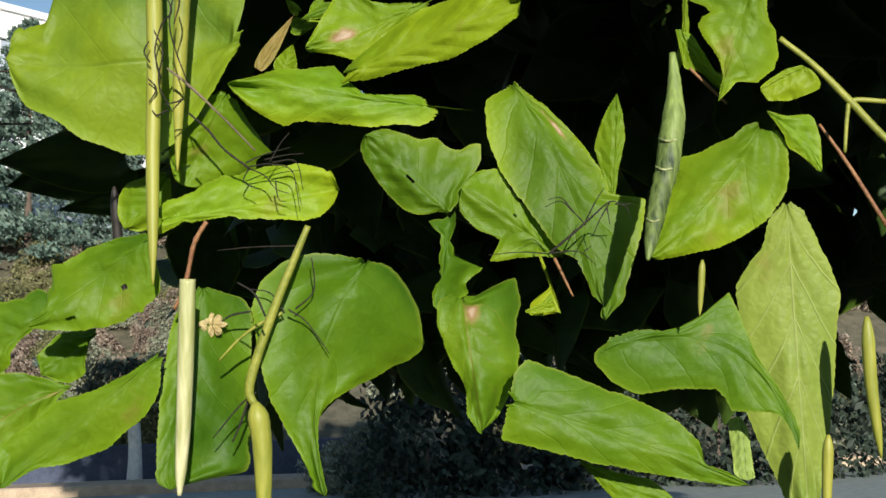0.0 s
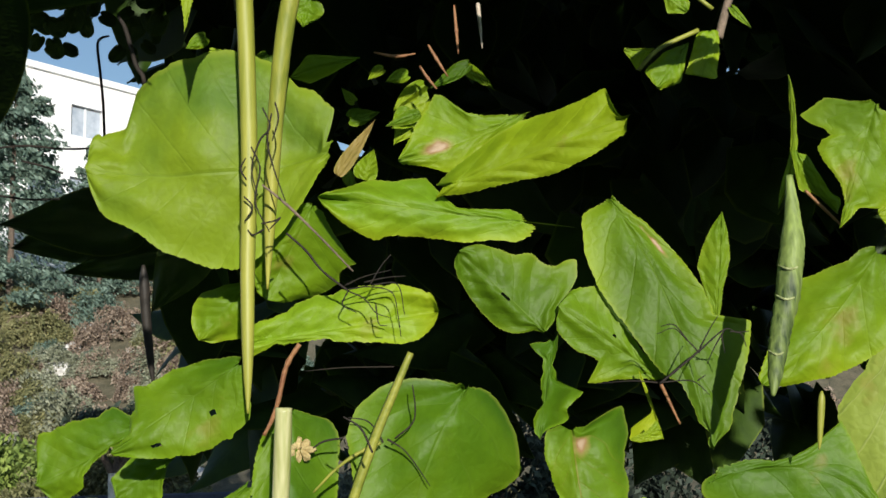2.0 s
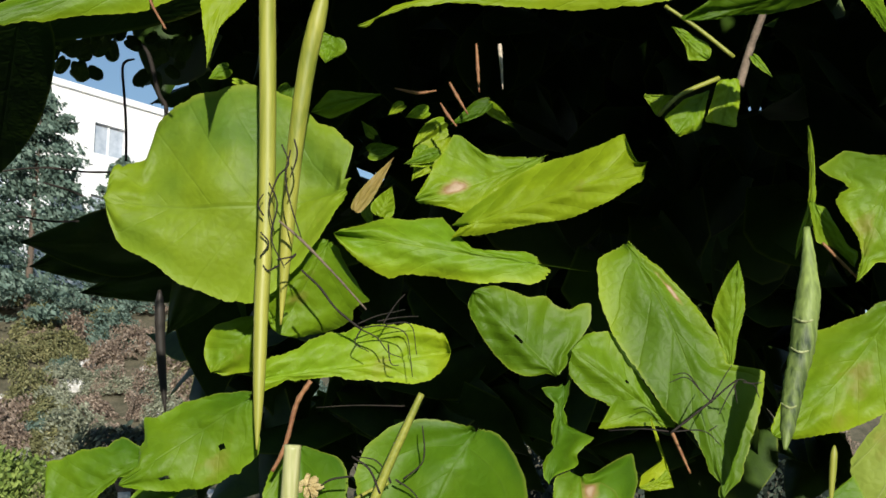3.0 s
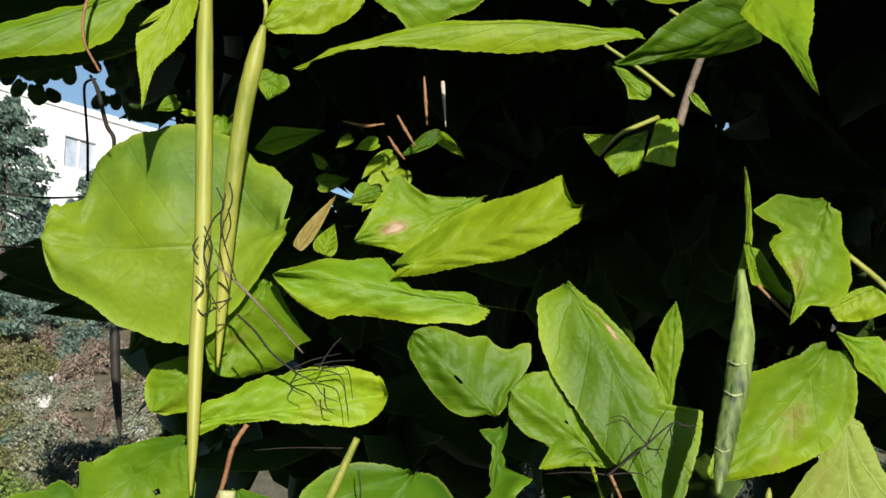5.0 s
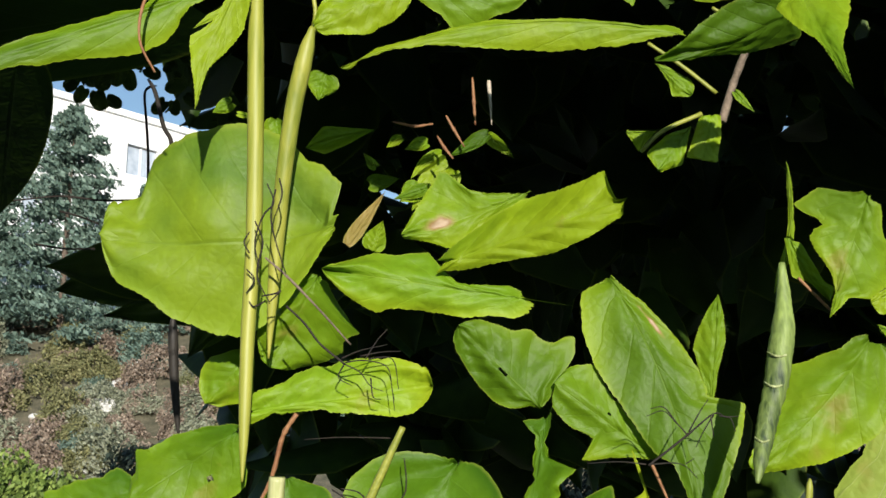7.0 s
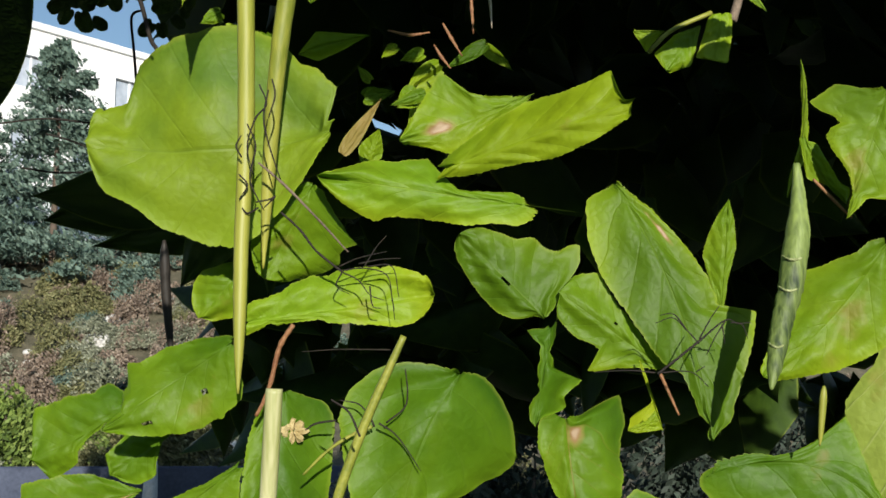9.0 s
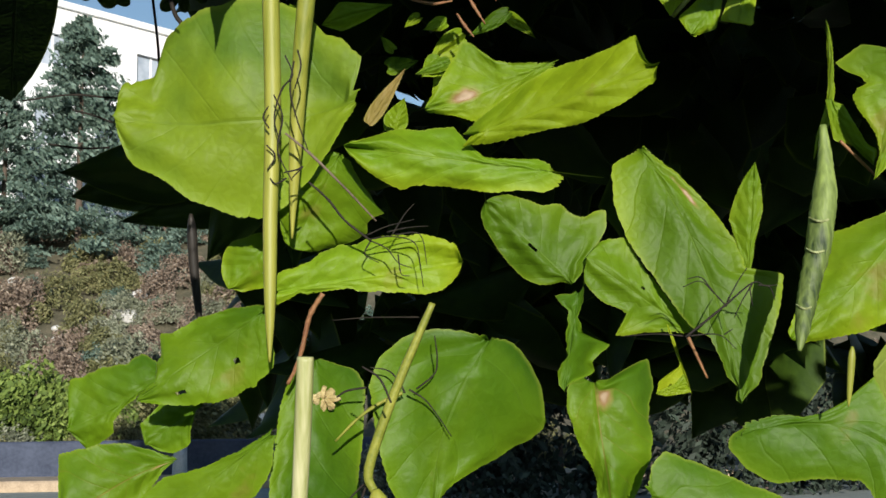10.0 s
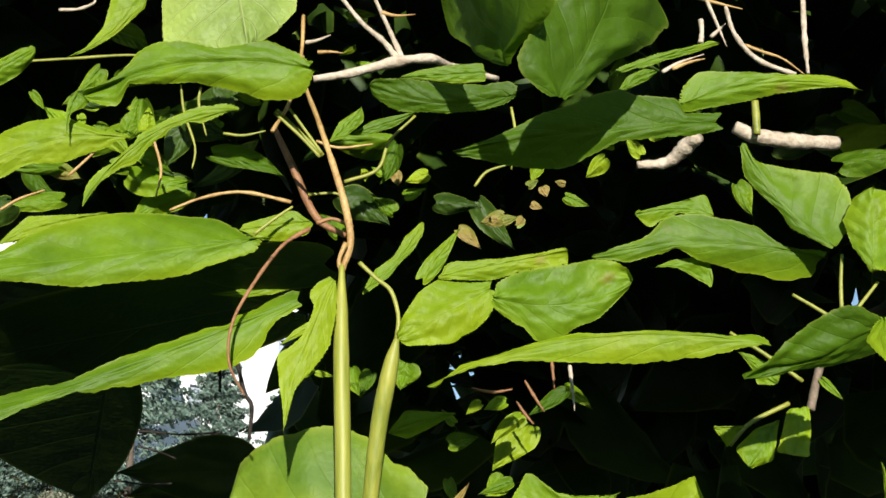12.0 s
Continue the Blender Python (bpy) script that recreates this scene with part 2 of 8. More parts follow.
def blade(base, tip, facing, wl, wr, tl=10, tr=10, lobe=0.08, bow=0.0, sway=0.0, curl=20, blunt=0.0, ragged=0.0, bites=(), wave=0.05, seed=0, rows=None, cols=10, left=None, right=None, holes=()):
    """Vertices, faces and blade coordinates of a heart-shaped leaf. wl, wr: half widths; tl, tr: degrees by which each half leans
    back from the facing side; bow and sway: bend of the midrib; bites: side, place along the rim, depth and breadth of a gap;
    holes: place along and across, half length and half breadth;
    left, right: how far each half reaches beyond or short of the plain heart shape, from the sinus to the tip."""
    base, tip = Vector(base), Vector(tip)
    axis = tip - base
    length = axis.length
    a = axis.normalized()
    n = Vector(facing)
    n = (n - a * n.dot(a)).normalized()
    r = a.cross(n)
    verts, uvs, faces = [], [], []
    rng = random.Random(seed)
    ph = [rng.uniform(0, 6.28) for _ in range(4)]
    if rows is None:
        rows = 108 if length > 0.045 else 40
    fine = rows > 20
    teeth = 0.00024 if rows > 60 else 0.0
    girth = {side: (sum(g) / len(g) if g else 1.0) * w for side, g, w in ((-1, left, wl), (1, right, wr))}
    for i in range(rows + 1):
        e = i / rows
        ue, ve, su = blade_edge(e, lobe, blunt)
        for j in range(-cols, cols + 1):
            k = j / cols
            ak = abs(k)
            side = 1 if k > 0 else -1
            grown = right if k > 0 else left
            edge = 1.0
            if grown:
                at = e * (len(grown) - 1)
                lo = min(int(at), len(grown) - 2)
                edge = grown[lo] + (grown[lo + 1] - grown[lo]) * (at - lo)
            for bside, bs, depth, breadth in bites:
                if bside == side or bside == 0:
                    edge -= depth * max(0.0, 1 - (abs(e - bs) / breadth) ** 1.3)
            if ragged:
                edge -= ragged * (0.5 + 0.5 * math.sin(e * 47 + ph[0] + side)) * (0.5 + 0.5 * math.sin(e * 19 + ph[1])) + ragged * 0.6 * noise.noise((e * 23, side, seed))
            if fine:
                edge += 0.014 * noise.noise((e * 31, side * 3.3, seed)) + 0.012 * noise.noise((e * 9, side * 3.3, seed)) + teeth * ((0.5 if i % 3 else -0.7) + 0.9 * noise.noise((i * 0.71, side * 5.1, seed))) / max(0.004, (wr if k > 0 else wl) * max(0.25, ve))
            if ue > su and e < 0.15:
                edge = min(edge, 0.05)
            edge = max(edge, 0.04)
            reach = ak * edge
            half = wr if k > 0 else wl
            w = half * ve * reach
            ang = radians((tr if k > 0 else tl) + curl * ak * 0.5)
            u = su + (ue - su) * reach * ak ** 0.3
            bend = 4 * su * (1 - su)
            full = min(half, girth[side])
            ripple = wave * full * ak * ak * (math.sin(e * 9 + ph[3] + side) + 0.5 * math.sin(e * 21 + ph[1]))
            swell = (0.26 * full * noise.noise((su * 2.2 + seed, k * 1.6, 0.5)) + 0.07 * full * noise.noise((su * 6 + seed, k * 4, 1.5))) * (min(1, edge) if fine else 0)
            groove = -0.0012 * math.exp(-(ak / 0.07) ** 2) if fine else 0
            quilt = 0.0011 * abs(math.sin((su - 0.36 * ak + 0.1 * ak * ak + 0.02 * math.sin(k * 5 + ph[0])) * 5.5 * 3.1416)) * min(1, ak * 4) * (1 - 0.6 * ak) * min(1.0, full / 0.024) ** 2 if fine else 0
            quilt += 0.0005 * noise.noise((su * 14 + seed, k * 9, 4.5)) if fine else 0
            v = base + a * (u * length) + r * (side * w * math.cos(ang) + sway * bend * length) + n * (bow * bend * length - w * math.sin(ang) + ripple + groove + quilt + swell)
            verts.append(v)
            uvs.append((su, 0.5 + 0.5 * k))
    m = 2 * cols + 1
    for i in range(rows):
        for j in range(m - 1):
            v = i * m + j
            if any(((uvs[v][0] - hs) / hl) ** 2 + ((2 * uvs[v][1] - 1 - hk) / hb) ** 2 < 1 for hs, hk, hl, hb in holes):
                continue
            faces.append((v, v + 1, v + m + 1, v + m))
    return verts, faces, uvs


LEAF_COUNT = [0]


def leaf(base, tip, facing, wl, wr, material=LEAF, label="", stalk=None, stalk_material=None, **shape):
    """One leaf of the tree; stalk: the far end of its petiole."""
    LEAF_COUNT[0] += 1
    verts, faces, uvs = blade(base, tip, facing, wl, wr, seed=LEAF_COUNT[0], **shape)
    b = Vector(base)
    ob = mesh_object("leaf", [v - b for v in verts], faces, material, tree, uvs)
    ob.location = b
    tagged(ob, label)
    if stalk:
        end = Vector(stalk)
        mid = (b + end) / 2 + Vector((0, 0, 0.006))
        tube("petiole", [Vector(), mid - b, end - b], [0.0013, 0.0014, 0.0018], stalk_material or STALK, ob)
    return ob


def smooth_line(points, steps=6):
    pts = [Vector(p) for p in points]
    if len(pts) < 3:
        return [pts[0].lerp(pts[-1], i / steps) for i in range(steps + 1)], [i / steps for i in range(steps + 1)]
    ext = [pts[0] * 2 - pts[1]] + pts + [pts[-1] * 2 - pts[-2]]
    out, at = [], []
    for i in range(1, len(ext) - 2):
        p0, p1, p2, p3 = ext[i - 1:i + 3]
        for q in range(steps):
            t = q / steps
            out.append(0.5 * ((2 * p1) + (p2 - p0) * t + (2 * p0 - 5 * p1 + 4 * p2 - p3) * t * t + (3 * p1 - p0 - 3 * p2 + p3) * t ** 3))
            at.append((i - 1 + t) / (len(pts) - 1))
    return out + [pts[-1]], at + [1.0]


def tube(name, points, radii, material, parent, label="", sides=8, knots=0.0, steps=6):
    """A round stem along a smooth line with changing thickness; knots: swelling by noise."""
    line, at = smooth_line(points, steps)
    verts, faces = [], []
    up = Vector((0.31, 0.83, 0.46))
    for i, p in enumerate(line):
        d = (line[min(i + 1, len(line) - 1)] - line[max(i - 1, 0)]).normalized()
        x = d.cross(up).normalized()
        y = d.cross(x)
        rr = float(np.interp(at[i], np.linspace(0, 1, len(radii)), radii))
        rr *= 1 + knots * noise.noise((i * 0.9, len(points), rr * 500))
        for q in range(sides):
            an = 6.28318 * q / sides
            verts.append(p + x * (rr * math.cos(an)) + y * (rr * math.sin(an)))
    for i in range(len(line) - 1):
        for q in range(sides):
            faces.append((i * sides + q, i * sides + (q + 1) % sides, (i + 1) * sides + (q + 1) % sides, (i + 1) * sides + q))
    faces.append(tuple(range(sides))[::-1])
    faces.append(tuple(range((len(line) - 1) * sides, len(line) * sides)))
    ob = mesh_object(name, verts, faces, material, parent)
    return tagged(ob, label)


def pod(points, width, label="", material=None):
    """A long bean-like seed pod, blunt at the stalk and pointed at the end."""
    r = width / 2
    return tube("seed_pod", points, [0.30 * r, 0.8 * r, r, r, 0.98 * r, 0.95 * r, 0.9 * r, 0.84 * r, 0.77 * r, 0.68 * r, 0.45 * r, 0.12 * r], material or POD, tree, label, 14, 0.05, 10)


def withered_flower(place):
    """A crumpled dry blossom caught on a leaf."""
    bm = bmesh.new()
    rng = random.Random(8)
    for q in range(7):
        an = q * 0.9
        m = Matrix.Translation(Vector(place) + Vector((0.004 * math.cos(an), -0.002 + 0.001 * q % 0.003, 0.0032 * math.sin(an)))) @ Euler((rng.uniform(0, 3), an, rng.uniform(0, 3))).to_matrix().to_4x4() @ Matrix.Diagonal((0.0035, 0.0022, 0.0016, 1))
        bmesh.ops.create_icosphere(bm, subdivisions=2, radius=1.0, matrix=m)
    for v in bm.verts:
        v.co += v.normal * 0.0009 * noise.noise(v.co * 700)
    return part("withered_flower", bm, FLOWER, tree, "crumpled dry tan blossom")


# ---- catalpa tree: hero leaves, pods, stalks ----
tree = new("catalpa_tree")
tagged(tree, "catalpa tree with large heart-shaped green leaves and long hanging pods", "tree")
leaf((0.0219, 0.6340, 1.7376), (-0.0952, 0.6550, 1.7337), (-0.1600, -0.9850, 0.0200), 0.0405, 0.0405, material=LEAF_MATURE, label="broad heart-shaped green leaf behind two hanging pods", tl=3, tr=3, lobe=0.08, blunt=1.1, curl=6, sway=-0.063, left=(0.14, 0.24, 0.3, 0.38, 0.48, 0.6, 0.8, 0.98, 1.1, 1.15, 1.15, 1.1, 1.1, 1.05, 1, 0.98, 0.94, 0.86, 0.82, 0.82, 0.9, 1, 0.88), right=(0.34, 0.24, 0.84, 0.88, 0.98, 1, 1.3, 1.45, 1.5, 1.55, 1.55, 1.55, 1.5, 1.5, 1.5, 1.45, 1.45, 1.4, 1.35, 0.82, 0.86, 1, 1.95))
leaf((0.0810, 0.6216, 1.7190), (0.1571, 0.5781, 1.7419), (-0.3613, -0.9010, -0.2402), 0.0308, 0.0308, label="folded green leaf with a bright lower half", tl=34, tr=-4, lobe=0.2, blunt=0.4, curl=14, sway=-0.002, left=(4.45, 1.45, 0.64, 0.46, 0.44, 0.44, 0.5, 0.62, 0.64, 0.68, 0.74, 0.74, 0.76, 0.76, 0.78, 0.82, 0.9, 1, 1.2, 1.55, 2.15, 0.18, 0.05), right=(4.45, 1.4, 0.52, 0.36, 0.3, 0.26, 0.26, 0.28, 0.3, 0.32, 0.36, 0.4, 0.44, 0.46, 0.48, 0.5, 0.52, 0.56, 0.6, 0.66, 0.8, 1.25, 0.05))
leaf((0.1115, 0.6185, 1.7515), (0.0551, 0.6254, 1.7313), (-0.1379, -0.9763, -0.1671), 0.0205, 0.0205, material=LEAF_SPOT, label="folded leaf end with a tan dead spot", tl=6, tr=10, lobe=0.8, blunt=0.2, curl=14, sway=-0.040, left=(0.98, 0.22, 0.18, 0.16, 0.18, 0.18, 0.2, 0.26, 0.28, 0.34, 0.4, 0.46, 0.54, 0.64, 0.74, 0.84, 0.8, 0.74, 0.68, 0.7, 0.76, 0.98, 2.75), right=(0.98, 0.2, 0.14, 0.14, 0.14, 0.18, 0.28, 0.42, 0.54, 0.66, 1, 1.4, 1.55, 1.5, 1.45, 1.45, 1.4, 1.4, 1.35, 1.35, 1.35, 1.45, 2.05))
leaf((0.1151, 0.6219, 1.7006), (0.0171, 0.6334, 1.7150), (-0.1289, -0.9853, -0.1123), 0.0339, 0.0339, material=LEAF_YELLOW, label="yellow-green leaf folded along its midrib", tl=2, tr=26, lobe=0.5, blunt=0.2, curl=14, sway=0.000, left=(4.45, 0.18, 0.22, 0.22, 0.28, 0.34, 0.32, 0.38, 0.4, 0.4, 0.4, 0.42, 0.44, 0.48, 0.52, 0.62, 0.84, 0.88, 0.94, 1.05, 1.15, 1.3, 2.5), right=(4.45, 0.14, 0.12, 0.14, 0.18, 0.22, 0.16, 0.14, 0.12, 0.12, 0.26, 0.44, 0.66, 0.64, 0.64, 0.62, 0.7, 0.82, 0.86, 0.86, 0.9, 1.1, 2.6))
leaf((0.0147, 0.6469, 1.7132), (-0.0083, 0.6583, 1.6690), (-0.0495, -0.9770, -0.2075), 0.0174, 0.0174, material=LEAF_LUSH, label="crumpled dark green leaf beside the pods", tl=18, tr=12, lobe=0.14, blunt=0.6, curl=30, sway=0.000, left=(0.6, 0.32, 0.36, 0.44, 0.56, 0.74, 1.1, 2.25, 2.1, 1.95, 1.9, 1.95, 2.05, 2.1, 2.05, 2.05, 2.05, 2.05, 2.05, 2.05, 2.15, 2.65, 4.25), right=(0.64, 0.34, 0.38, 0.42, 0.46, 0.58, 0.58, 0.54, 0.52, 0.54, 0.72, 0.9, 0.96, 1, 1.05, 1.1, 1.15, 1.2, 1.3, 1.35, 1.4, 1.7, 3.3), ragged=0.06, wave=0.1)
leaf((-0.0127, 0.6106, 1.6435), (0.0696, 0.5984, 1.6556), (-0.1490, -0.9874, -0.0534), 0.0286, 0.0286, material=LEAF_YELLOW, label="yellow-green leaf with a torn stalk end", tl=8, tr=8, lobe=0.1, blunt=0.4, curl=14, sway=0.000, left=(0.38, 0.44, 0.44, 0.42, 0.4, 0.4, 0.42, 0.52, 0.56, 0.6, 0.62, 0.64, 0.66, 0.7, 0.74, 0.78, 0.82, 0.9, 1, 1.15, 1.35, 1.85, 4.45), right=(0.8, 0.5, 0.3, 0.2, 0.12, 0.12, 0.12, 0.12, 0.12, 0.14, 0.18, 0.22, 0.26, 0.3, 0.36, 0.42, 0.52, 0.64, 0.78, 0.96, 1.1, 1.4, 2.05), ragged=0.04)
leaf((-0.0196, 0.6076, 1.6335), (-0.0756, 0.6218, 1.5964), (-0.1365, -0.9758, -0.1709), 0.0233, 0.0233, material=LEAF_LUSH, label="green leaf with holes and a ragged rim", tl=0, tr=40, lobe=0.14, blunt=0.8, curl=14, sway=0.000, left=(0.96, 0.38, 0.34, 0.36, 0.46, 0.7, 1.05, 1.05, 1.1, 1.05, 1.05, 1.05, 1, 0.98, 0.94, 0.9, 0.86, 0.8, 0.74, 0.66, 0.6, 0.54, 0.64), right=(1.6, 0.56, 0.48, 0.44, 0.44, 0.5, 0.64, 0.76, 0.84, 0.9, 0.96, 1, 1, 1.05, 1.1, 1.25, 1.4, 0.82, 0.76, 0.2, 0.22, 0.28, 0.66), ragged=0.04, holes=((0.3, -0.5, 0.02, 0.06), (0.72, -0.6, 0.03, 0.06)))
leaf((-0.0202, 0.6930, 1.6790), (-0.0435, 0.7020, 1.6532), (-0.0889, -0.9733, -0.2114), 0.0122, 0.0122, label="small leaf behind the hanging pods", tl=8, tr=8, lobe=0.1, blunt=0.2, curl=14, sway=0.000, left=(0.46, 0.38, 0.42, 0.52, 0.76, 1, 1.25, 1.55, 1.7, 1.65, 1.65, 1.7, 1.95, 2.75, 2.05), right=(0.74, 0.54, 0.54, 0.66, 0.86, 1, 1.2, 1.4, 1.5, 1.65, 1.85, 2, 2.45, 3.3, 4.45))
leaf((0.1248, 0.6318, 1.6488), (0.0843, 0.6312, 1.6883), (-0.0881, -0.9895, -0.1142), 0.0192, 0.0192, label="oval leaf with a small hole", tl=14, tr=6, lobe=0.08, blunt=0.2, curl=14, sway=0.000, left=(0.12, 0.12, 0.16, 0.2, 0.34, 0.5, 0.64, 0.72, 0.78, 0.8, 0.82, 0.84, 0.88, 0.9, 0.94, 1, 1.05, 1.15, 1.3, 1.6, 1.9, 2.95, 4.45), right=(0.16, 0.34, 0.56, 0.7, 0.86, 1.7, 2, 1.5, 1.4, 1.35, 1.35, 1.4, 1.45, 1.4, 1.25, 1.25, 1.3, 1.4, 1.5, 1.7, 2.15, 2.7, 4.45), holes=((0.44, -0.1, 0.05, 0.06),))
leaf((0.1805, 0.6237, 1.6239), (0.1305, 0.6249, 1.6602), (-0.0951, -0.9898, -0.1063), 0.0210, 0.0210, label="green leaf with a torn rim", tl=8, tr=8, lobe=0.14, blunt=0.6, curl=14, sway=0.000, left=(0.05, 0.05, 0.12, 0.16, 0.2, 0.26, 0.36, 0.5, 0.64, 0.82, 0.98, 1.1, 0.54, 0.54, 0.62, 0.68, 0.76, 0.8, 0.86, 0.96, 1.15, 1.15, 0.12), right=(0.05, 0.05, 0.24, 0.2, 0.2, 0.2, 0.24, 0.28, 0.32, 0.38, 0.42, 0.46, 0.54, 0.6, 0.68, 0.78, 0.92, 1.1, 1.4, 1.65, 1.8, 2.4, 4.45), ragged=0.03, holes=((0.5, 0.3, 0.015, 0.06),))
leaf((0.1592, 0.6270, 1.7126), (0.1954, 0.6020, 1.5914), (-0.1500, -0.9800, 0.0600), 0.0438, 0.0438, material=LEAF_FLECK, label="large green leaf hanging tip down", tl=2, tr=2, lobe=0.14, blunt=0.3, curl=6, sway=-0.054, left=(0.32, 0.16, 0.14, 0.14, 0.16, 0.2, 0.24, 0.3, 0.34, 0.38, 0.4, 0.44, 0.46, 0.46, 0.96, 0.94, 0.94, 0.94, 0.94, 0.98, 1.05, 1.55, 0.7), right=(0.38, 0.28, 0.32, 0.4, 0.54, 0.56, 0.6, 0.6, 0.62, 0.62, 0.6, 0.58, 0.56, 0.54, 0.52, 0.5, 0.46, 0.3, 0.3, 0.3, 0.36, 0.05, 1.5))
leaf((0.2041, 0.6117, 1.6528), (0.2056, 0.6012, 1.7018), (-0.2568, -0.9487, -0.1842), 0.0171, 0.0171, label="slim young leaf standing upright", tl=14, tr=8, lobe=0.08, blunt=0.4, curl=14, sway=0.000, left=(0.18, 0.18, 0.2, 0.22, 0.24, 0.28, 0.32, 0.38, 0.44, 0.5, 0.56, 0.64, 0.64, 0.64, 0.62, 0.62, 0.62, 0.6, 0.58, 0.58, 0.54, 0.44, 0.12), right=(0.05, 0.12, 0.12, 0.12, 0.12, 0.12, 0.12, 0.14, 0.14, 0.18, 0.22, 0.24, 0.28, 0.34, 0.34, 0.34, 0.34, 0.34, 0.38, 0.36, 0.36, 0.36, 0.56))
leaf((0.2627, 0.5657, 1.6754), (0.2127, 0.5839, 1.6191), (-0.3227, -0.9463, -0.0192), 0.0263, 0.0263, label="large smooth green leaf", tl=5, tr=12, lobe=0.1, blunt=0.8, curl=14, sway=-0.053, left=(0.84, 0.7, 0.7, 0.76, 0.8, 0.9, 0.98, 1, 1, 1, 0.98, 0.94, 0.9, 0.86, 0.82, 0.78, 0.76, 0.7, 0.64, 0.6, 0.58, 0.58, 0.96), right=(0.38, 0.38, 0.4, 0.42, 0.4, 0.4, 0.5, 0.62, 0.7, 0.84, 1, 0.94, 0.84, 0.8, 0.76, 0.72, 0.68, 0.64, 0.62, 0.6, 0.58, 0.6, 1))
tube("rolled_leaf", [(0.2203, 0.5560, 1.7086), (0.2200, 0.5550, 1.6937), (0.2183, 0.5530, 1.6788), (0.2160, 0.5520, 1.6679), (0.2129, 0.5500, 1.6546), (0.2087, 0.5480, 1.6427), (0.2047, 0.5450, 1.6309), (0.2011, 0.5410, 1.6204), (0.1985, 0.5380, 1.6124)], [0.00144, 0.00312, 0.00504, 0.00552, 0.00504, 0.00456, 0.00408, 0.00288, 0.00072], ROLLED, tree, "mottled leaf rolled into a tube with ringed creases", knots=0.12, sides=18, steps=8)
leaf((0.2342, 0.5810, 1.7630), (0.2303, 0.5932, 1.7010), (-0.3276, -0.9312, -0.1597), 0.0215, 0.0215, label="leaf seen on edge", tl=30, tr=40, lobe=0.3, blunt=0.4, curl=20, sway=-0.080, left=(0.05, 0.12, 0.05, 0.05, 0.05, 0.05, 0.05, 0.05, 0.05, 0.05, 0.05, 0.05, 0.12, 0.12, 0.12, 0.2, 0.26, 0.18, 0.12, 0.12, 0.05, 0.05, 0.12), right=(0.05, 0.18, 0.14, 0.24, 0.16, 0.12, 0.12, 0.12, 0.12, 0.12, 0.12, 0.12, 0.12, 0.12, 0.12, 0.16, 0.2, 0.26, 0.34, 0.4, 0.42, 0.44, 0.62))
leaf((0.2509, 0.5325, 1.7343), (0.2358, 0.5445, 1.6828), (-0.3384, -0.9312, -0.1357), 0.0187, 0.0187, label="green leaf with ragged eaten rims", tl=8, tr=8, lobe=0.08, blunt=0.2, curl=14, sway=0.001, left=(0.12, 0.16, 0.3, 0.46, 0.48, 0.48, 0.52, 0.62, 0.82, 0.94, 1.05, 1.15, 1.25, 1.3, 1.4, 1.4, 1.45, 1.5, 0.7, 0.7, 0.74, 0.76, 0.9), right=(0.4, 0.44, 0.52, 0.76, 1.3, 1.4, 1.6, 0.94, 0.8, 1, 1.05, 1, 0.92, 0.78, 0.62, 0.48, 0.32, 0.24, 0.14, 0.12, 0.12, 0.12, 0.05), ragged=0.05)
leaf((0.2258, 0.5589, 1.7207), (0.2445, 0.5621, 1.6926), (-0.2126, -0.9446, -0.2499), 0.0117, 0.0110, tl=8, tr=8, lobe=0.08, blunt=0.3, curl=14, sway=0.079, left=(0.06, 0.08, 0.22, 0.38, 0.41, 0.44, 0.47, 0.5, 0.53, 0.56, 0.6, 0.78, 1.36, 1.65, 1.0), right=(0.49, 0.34, 0.29, 0.29, 0.33, 0.39, 0.46, 0.56, 0.48, 0.19, 0.06, 0.06, 0.06, 0.06, 0.12))
leaf((0.2822, 0.5556, 1.7019), (0.2623, 0.5600, 1.6920), (-0.1963, -0.9804, -0.0161), 0.0077, 0.0077, tl=8, tr=8, lobe=0.14, blunt=0.6, curl=14, sway=0.021, left=(0.3, 0.38, 0.84, 1.8, 1.55, 1.5, 1.5, 1.45, 1.45, 1.45, 1.45, 1.5, 1.65, 2.3, 4.45), right=(0.16, 0.22, 0.3, 0.28, 0.32, 0.38, 0.42, 0.4, 0.4, 0.4, 0.42, 0.46, 0.56, 0.74, 1.7))
leaf((0.2649, 0.5607, 1.6823), (0.2898, 0.5634, 1.6546), (-0.1859, -0.9503, -0.2497), 0.0127, 0.0127, material=LEAF_YELLOW, label="yellowing leaf", tl=8, tr=8, lobe=0.1, blunt=0.4, curl=14, sway=-0.079, left=(0.12, 0.12, 0.14, 0.18, 0.28, 0.6, 0.92, 0.94, 0.88, 0.84, 0.82, 0.74, 0.68, 0.68, 1.6), right=(0.05, 0.12, 0.14, 0.16, 0.2, 0.26, 0.32, 0.48, 0.58, 0.5, 0.48, 0.46, 0.48, 0.5, 1.05))
leaf((0.1985, 0.6140, 1.7887), (0.1816, 0.6140, 1.7660), (-0.0960, -0.9926, 0.0738), 0.0096, 0.0096, label="small young leaf in a sunlit gap", tl=8, tr=8, lobe=0.1, blunt=0.2, curl=14, sway=0.000, left=(0.22, 0.2, 0.22, 0.26, 0.36, 0.48, 0.6, 0.72, 0.9, 1.15, 1.3, 1.3, 1.35, 1.55, 4.45), right=(0.12, 0.14, 0.2, 0.28, 0.44, 0.62, 0.8, 0.88, 1, 1.2, 1.5, 2, 2.7, 2.9, 4.45))
